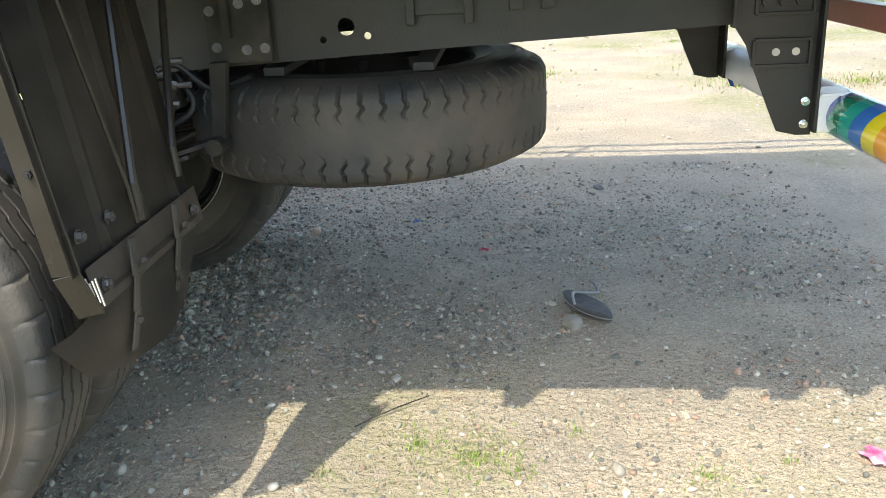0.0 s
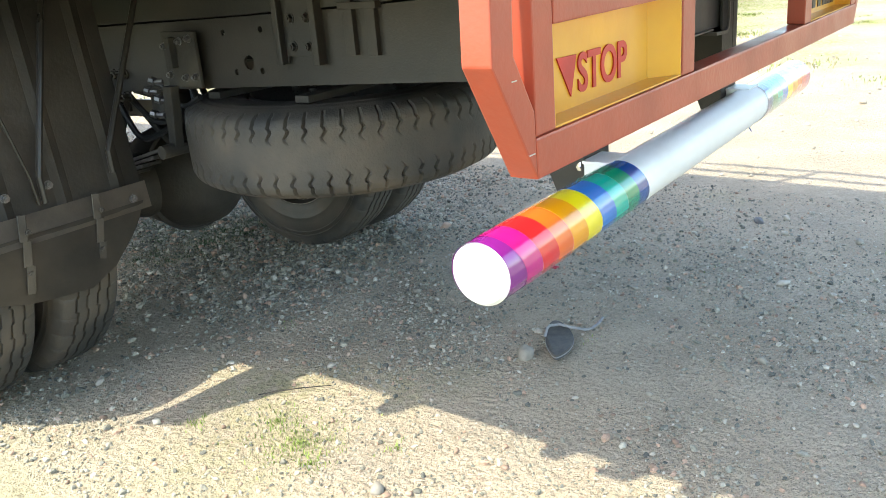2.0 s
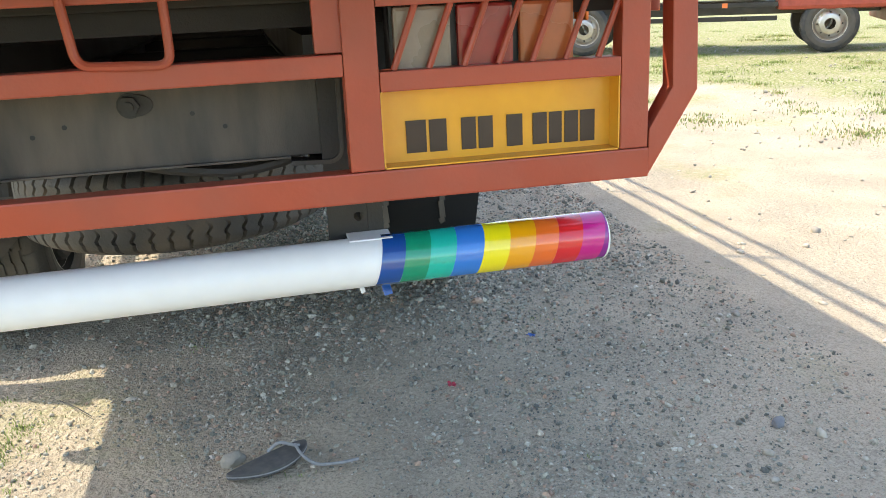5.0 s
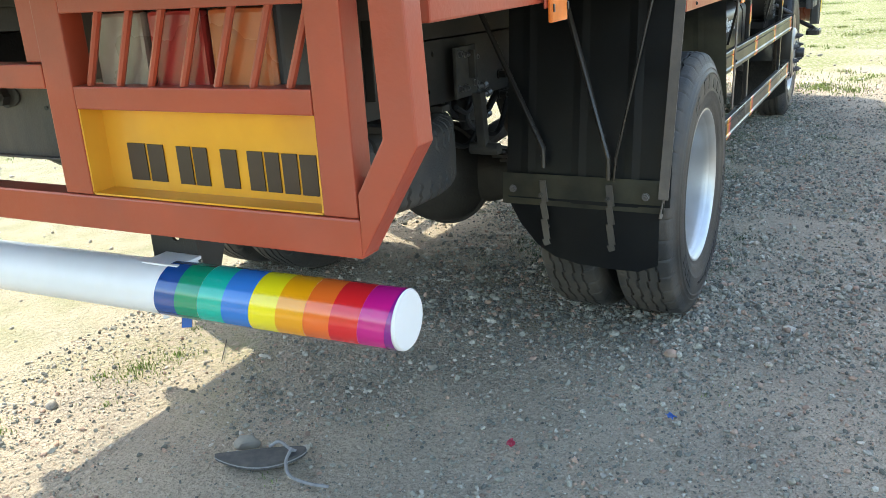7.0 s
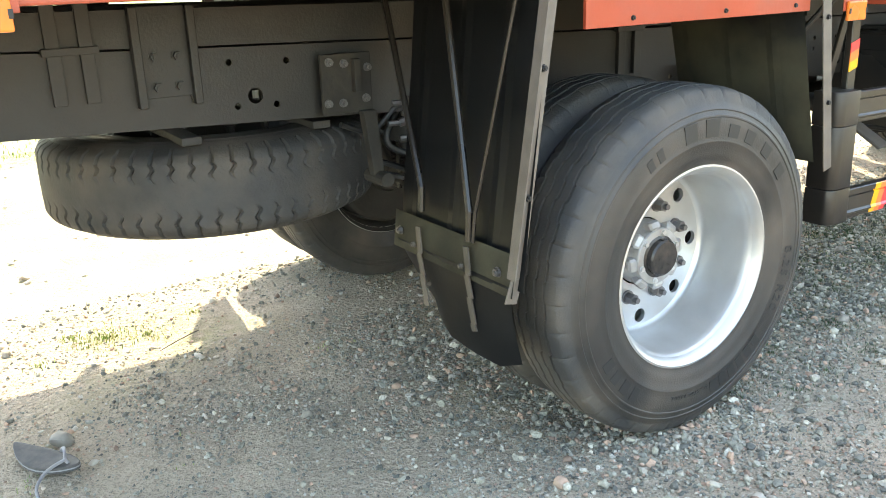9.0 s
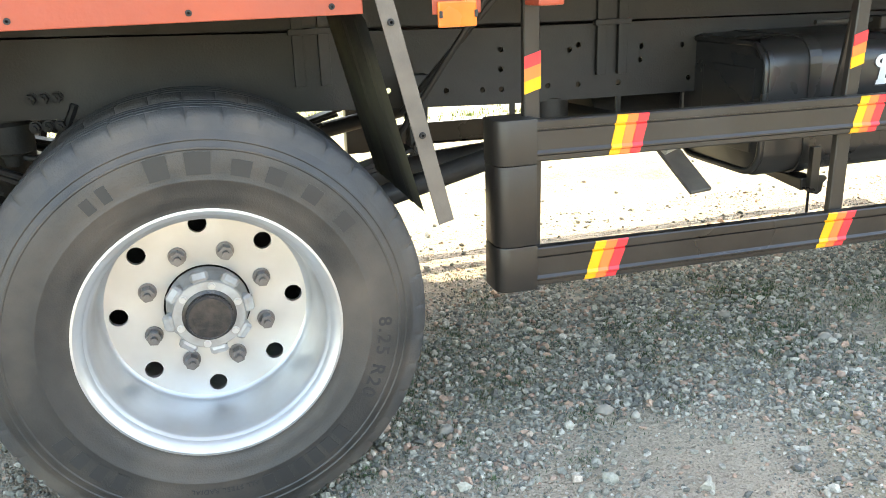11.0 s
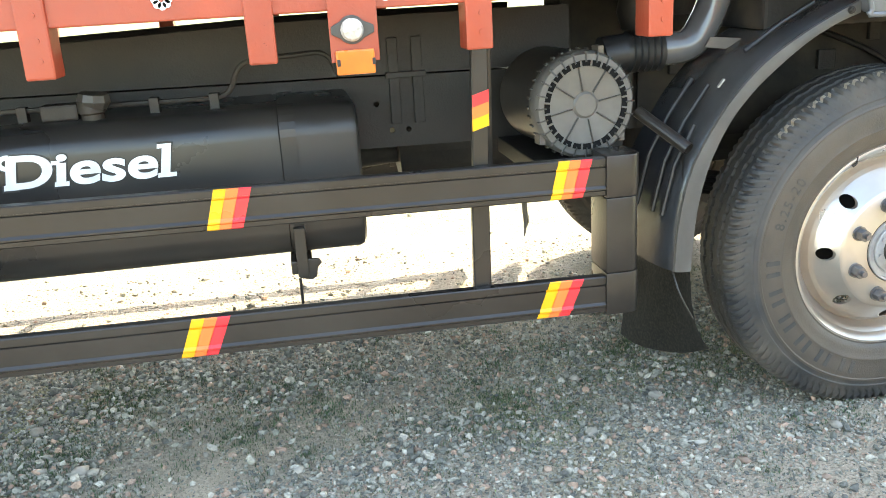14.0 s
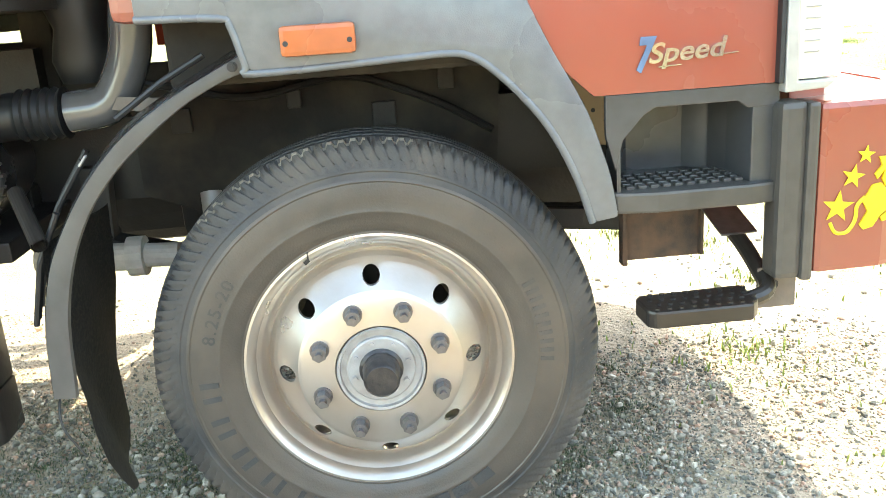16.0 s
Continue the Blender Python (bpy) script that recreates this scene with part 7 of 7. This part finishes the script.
def blades(name, patches, per, height, mat, label, seed):
    """Tufts: bent three-sided blades in soft round patches."""
    rng = np.random.RandomState(seed)
    counts = [max(3, int(per * pr * pr * 100)) for _, _, pr in patches]
    centre = np.repeat(np.array(patches), counts, axis=0)
    n = len(centre)
    r, a = centre[:, 2] * np.abs(rng.randn(n)) * 0.55, rng.uniform(0, 2 * math.pi, n)
    x, y = centre[:, 0] + r * np.cos(a), centre[:, 1] + r * np.sin(a)
    z = ground_height(x, y)
    h, w, d = height * rng.uniform(0.4, 1.2, n), height * rng.uniform(0.08, 0.16, n), rng.uniform(0, 2 * math.pi, n)
    lean = h * rng.uniform(0.2, 0.9, n)
    ux, uy = np.cos(d), np.sin(d)
    rows = [(-1, 0, -0.002, 0), (1, 0, -0.002, 0), (0.8, 0.4, 0, 0.6), (-0.8, 0.4, 0, 0.6), (0, 1, 0, 1)]
    co = np.stack([np.stack([x + ux * lean * f + uy * w * k, y + uy * lean * f - ux * w * k, z + dz + h * g], -1) for k, f, dz, g in rows], 1).reshape(-1, 3).tolist()
    faces = [q for b in range(0, 5 * n, 5) for q in ((b, b + 1, b + 2, b + 3), (b + 3, b + 2, b + 4))]
    me = bpy.data.meshes.new(name)
    me.from_pydata(co, [], faces)
    me.materials.append(mat)
    return tagged(new(name, me), label, "grass", kind="stuff")


blades("weeds", [(-1.20, 0.66, 0.16), (-1.06, 0.60, 0.10), (-1.30, 0.72, 0.08), (-1.71, 0.74, 0.09), (-1.90, 0.68, 0.05), (-1.45, 0.55, 0.05), (-2.0, 0.9, 0.08), (-0.85, 0.72, 0.06)], 150, 0.013, M_grass, "low green weeds in the sunny earth", 21)
rng = np.random.RandomState(31)
blades("sparse_weeds", [(rng.uniform(-3, 5.5), rng.uniform(-2.2, 0.2), rng.uniform(0.04, 0.12)) for _ in range(46)], 16, 0.011, M_grass, "thin low weeds among the gravel", 22)
blades("moss", [(rng.uniform(0.2, 5.0), -0.42 + 0.30 * rng.randn(), rng.uniform(0.06, 0.22)) for _ in range(330)], 80, 0.010, M_moss, "dark low moss and weeds between the stones", 25)
far = []
while len(far) < 950:
    a, d = rng.uniform(0, 2 * math.pi), 4.8 + 15 * rng.rand() ** 1.2
    x, y = 0.3 + d * math.cos(a), d * math.sin(a)
    if y < -2.2 and x < 1.0 and d < 13 and rng.rand() > 0.2:
        continue
    far.append((x, y, rng.uniform(0.15, 0.55)))
blades("field_grass", far, 11.0, 0.030, M_grass, "patchy green grass across the sunny field", 23)
blades("dry_grass", far[::3], 7.0, 0.028, M_drygrass, "dry straw-coloured grass", 24)


# ---- small things on the ground ----
M_sole = material("worn_black_sole", (0.060, 0.057, 0.055), (0.095, 0.085, 0.075), rough=0.8, scale=40, bump=0.25)
M_strap = material("faded_grey_strap", (0.27, 0.26, 0.26), rough=0.7, scale=60, bump=0.15)
M_litter = material("pink_paper", (0.75, 0.05, 0.28), (0.85, 0.70, 0.72), rough=0.6, scale=30, bump=0.1)
M_litterred = material("red_scrap", (0.55, 0.04, 0.08), rough=0.5, bump=0.1)
M_litterblue = material("blue_scrap", (0.05, 0.16, 0.5), rough=0.5, bump=0.1)
M_rock = material("pale_rock", (0.29, 0.255, 0.205), (0.23, 0.205, 0.17), rough=0.9, scale=25, bump=0.5, fine=120)
M_rockdark = material("dark_rock", (0.13, 0.13, 0.14), (0.20, 0.19, 0.185), rough=0.85, scale=25, bump=0.5, fine=120)


def slipper():
    base = thing("slipper", "worn black flip-flop with a broken grey strap, lying on gravel", "slipper", (-1.535, -0.155, 0.004))
    base.rotation_euler = (0, 0, radians(-61))
    line = []
    for k in range(28):
        a = 2 * math.pi * k / 28
        x = 0.128 * math.cos(a)
        w = 0.038 + 0.009 * math.cos(a) - 0.006 * math.cos(2 * a)
        line.append((x, w * math.sin(a) + 0.006 * math.cos(a * 2)))
    bm = prism(line, "z", 0.006, 0.024, 0.003)
    for v in bm.verts:
        v.co.z += 0.010 * (v.co.x / 0.128) ** 2
    sole = part("sole", bm, M_sole, base, "black foam sole")
    bm = prism([(p[0] * 1.008, p[1] * 1.015) for p in line], "z", 0.013, 0.0165, 0)
    for v in bm.verts:
        v.co.z += 0.010 * (v.co.x / 0.128) ** 2
    part("sole_line", bm, M_strap, sole)
    part("strap", tube(bend([(0.02, 0.040, 0.026), (0.05, 0.030, 0.050), (0.085, 0.0, 0.036), (0.10, -0.002, 0.03)], 0.03), 0.0048, 8), M_strap, base, "grey rubber strap", smooth=True)
    part("strap", tube(bend([(0.088, 0.0, 0.038), (0.075, -0.05, 0.03), (0.09, -0.10, 0.012), (0.15, -0.135, 0.008), (0.20, -0.15, 0.006)], 0.04), 0.0045, 8), M_strap, base, "grey rubber strap torn loose", smooth=True)


def rock(name, x, y, dims, mat, label, seed):
    bm = bmesh.new()
    bmesh.ops.create_icosphere(bm, subdivisions=3, radius=1)
    for v in bm.verts:
        n = v.co.normalized()
        k = 1 + 0.30 * noise.noise(n * 1.4 + Vector((seed, 0, 0))) + 0.10 * noise.noise(n * 4 + Vector((0, seed, 0)))
        v.co = Vector((n.x * dims[0] * k, n.y * dims[1] * k, max(n.z, -0.5) * dims[2] * k))
    ob = part(name, bm, mat, None, "", 45)
    z = float(ground_height(np.array([x]), np.array([y]))[0])
    ob.location, ob.rotation_euler = (x, y, z + dims[2] * 0.35), (0, 0, seed * 1.3)
    return tagged(ob, label, "stone")


def scrap(name, x, y, size, mat, label, seed):
    rr = np.random.RandomState(seed)
    bm = bmesh.new()
    grid = [[bm.verts.new(((i - 2) * size / 4 * (1 + 0.2 * rr.randn()), (j - 2) * size / 5 * (1 + 0.2 * rr.randn()), 0.008 + 0.009 * rr.rand())) for j in range(5)] for i in range(5)]
    for i in range(4):
        for j in range(4):
            bm.faces.new((grid[i][j], grid[i + 1][j], grid[i + 1][j + 1], grid[i][j + 1]))
    bmesh.ops.solidify(bm, geom=bm.faces[:], thickness=0.001)
    ob = part(name, bm, mat)
    ob.location = (x, y, float(ground_height(np.array([x]), np.array([y]))[0]))
    ob.rotation_euler = (0, 0, seed)
    return tagged(ob, label, "litter")


slipper()
rock("stone", -1.475, -0.055, (0.036, 0.026, 0.026), M_rock, "pale tan stone beside the slipper", 1.7)
rock("stone", -1.715, -1.63, (0.028, 0.018, 0.016), M_rockdark, "dark grey stone on bare earth", 4.2)
rock("stone", 1.735, -0.374, (0.024, 0.020, 0.015), M_rock, "tan stone on the gravel", 6.1)
rock("stone", 1.021, -0.85, (0.026, 0.020, 0.017), M_rock, "tan rounded stone on the gravel", 7.4)
rock("stone", -0.469, -1.042, (0.022, 0.018, 0.015), M_redgravel, "reddish stone near the wheel", 8.2)
rock("stone", -0.84, -0.331, (0.018, 0.014, 0.013), M_rock, "pale stone on the gravel", 9.4)
rock("stone", 3.36, -0.837, (0.022, 0.017, 0.014), M_rock, "pale stone on the gravel", 10.2)
rock("stone", 3.626, -0.674, (0.022, 0.016, 0.014), M_rock, "pale stone on the gravel", 11.6)
rock("stone", 0.574, -0.792, (0.022, 0.016, 0.014), M_rock, "pale stone by the rear wheel", 12.3)
def twig():
    pts = [(-0.892, 0.522, 0.009), (-0.935, 0.488, 0.014), (-0.995, 0.444, 0.018), (-1.07, 0.390, 0.018)]
    ob = part("twig", tube(pts, [0.0018, 0.0022, 0.0020, 0.0014], 7), M_dullblack, None, "", True)
    for p in ob.data.vertices:
        p.co.z += float(ground_height(np.array([p.co.x]), np.array([p.co.y]))[0]) - 0.006
    return tagged(ob, "thin dark dry twig lying on the earth", "twig")


twig()
scrap("paper_scrap", -2.10, 0.67, 0.075, M_litter, "crumpled pink and white paper scrap on earth", 2)
scrap("paper_scrap", -1.19, -0.762, 0.032, M_litterred, "small red paper scrap on gravel", 3)
scrap("plastic_scrap", -0.888, -1.139, 0.03, M_litterblue, "small blue plastic scrap on gravel", 4)


# ---- parked vehicles across the field ----
M_farcab = material("far_cab_paint", (0.08, 0.075, 0.07), rough=0.45, dirt=DUST, dirt_amount=0.3)
M_faraccent = material("far_red_paint", (0.42, 0.07, 0.04), rough=0.45)


def parked_truck(x, y, heading, label):
    base = thing("parked_truck", label, "truck", group="parked trucks")
    body = part("chassis", box(-2.9, 2.5, -0.40, 0.40, 0.55, 0.75, 0.02), M_farcab, base)
    part("cab", prism([(1.0, 0.62), (2.6, 0.62), (2.66, 1.2), (2.45, 2.05), (1.0, 2.1)], "y", -0.9, 0.9, 0.06), M_faraccent, base, "red cab")
    part("bumper", box(2.55, 2.72, -0.92, 0.92, 0.40, 0.68, 0.04), M_faraccent, base)
    part("corner_lamp", box(2.60, 2.74, -0.93, -0.7, 0.50, 0.66, 0.02), M_reflect, base)
    part("load_box", box(-3.0, 0.9, -0.98, 0.98, 0.85, 1.9, 0.03), M_faraccent, base)
    for z in (0.48, 0.68):
        part("guard_rail", box(-1.1, 1.0, -0.93, -0.90, z, z + 0.07, 0.005), M_guard, base)
    for x2 in (-0.8, 0.2):
        part("rail_tape", box(x2, x2 + 0.08, -0.935, -0.931, 0.68, 0.75, 0), M_tape["orange"], base)
    for x2 in (-1.9, 1.75):
        for s in (-1, 1):
            w = dressed("wheel", WHEEL["front_rim"], base, Matrix.Translation((x2, 0.86 * s, 0.405)) @ (Matrix.Identity(4) if s < 0 else pose(0, 0, 0, 0, 0, 180)) @ Matrix.Diagonal((0.85, 0.85, 0.85, 1)))
            tagged(w, "white-painted steel wheel")
            dressed("tyre", TYRES["shoulder"], w)
    for k, n in enumerate((0, 2, 4, 6, 7, 9)):
        part("bumper_band", tube([(-3.12, 0.93 - 0.31 * k, 0.62), (-3.12, 0.63 - 0.31 * k, 0.62)], 0.055, 14), M_band[n], base)
    base.matrix_world = pose(x, y, 0.0, 0, 0, heading)
    return base


first = parked_truck(9.52, -7.6, -119, "dark parked truck with white wheels and red cab on grass")
copy_thing(first, pose(4.12, -13.05, 0.0, 0, 0, -71))
copy_thing(first, pose(7.4, -14.5, 0.0, 0, 0, -60))
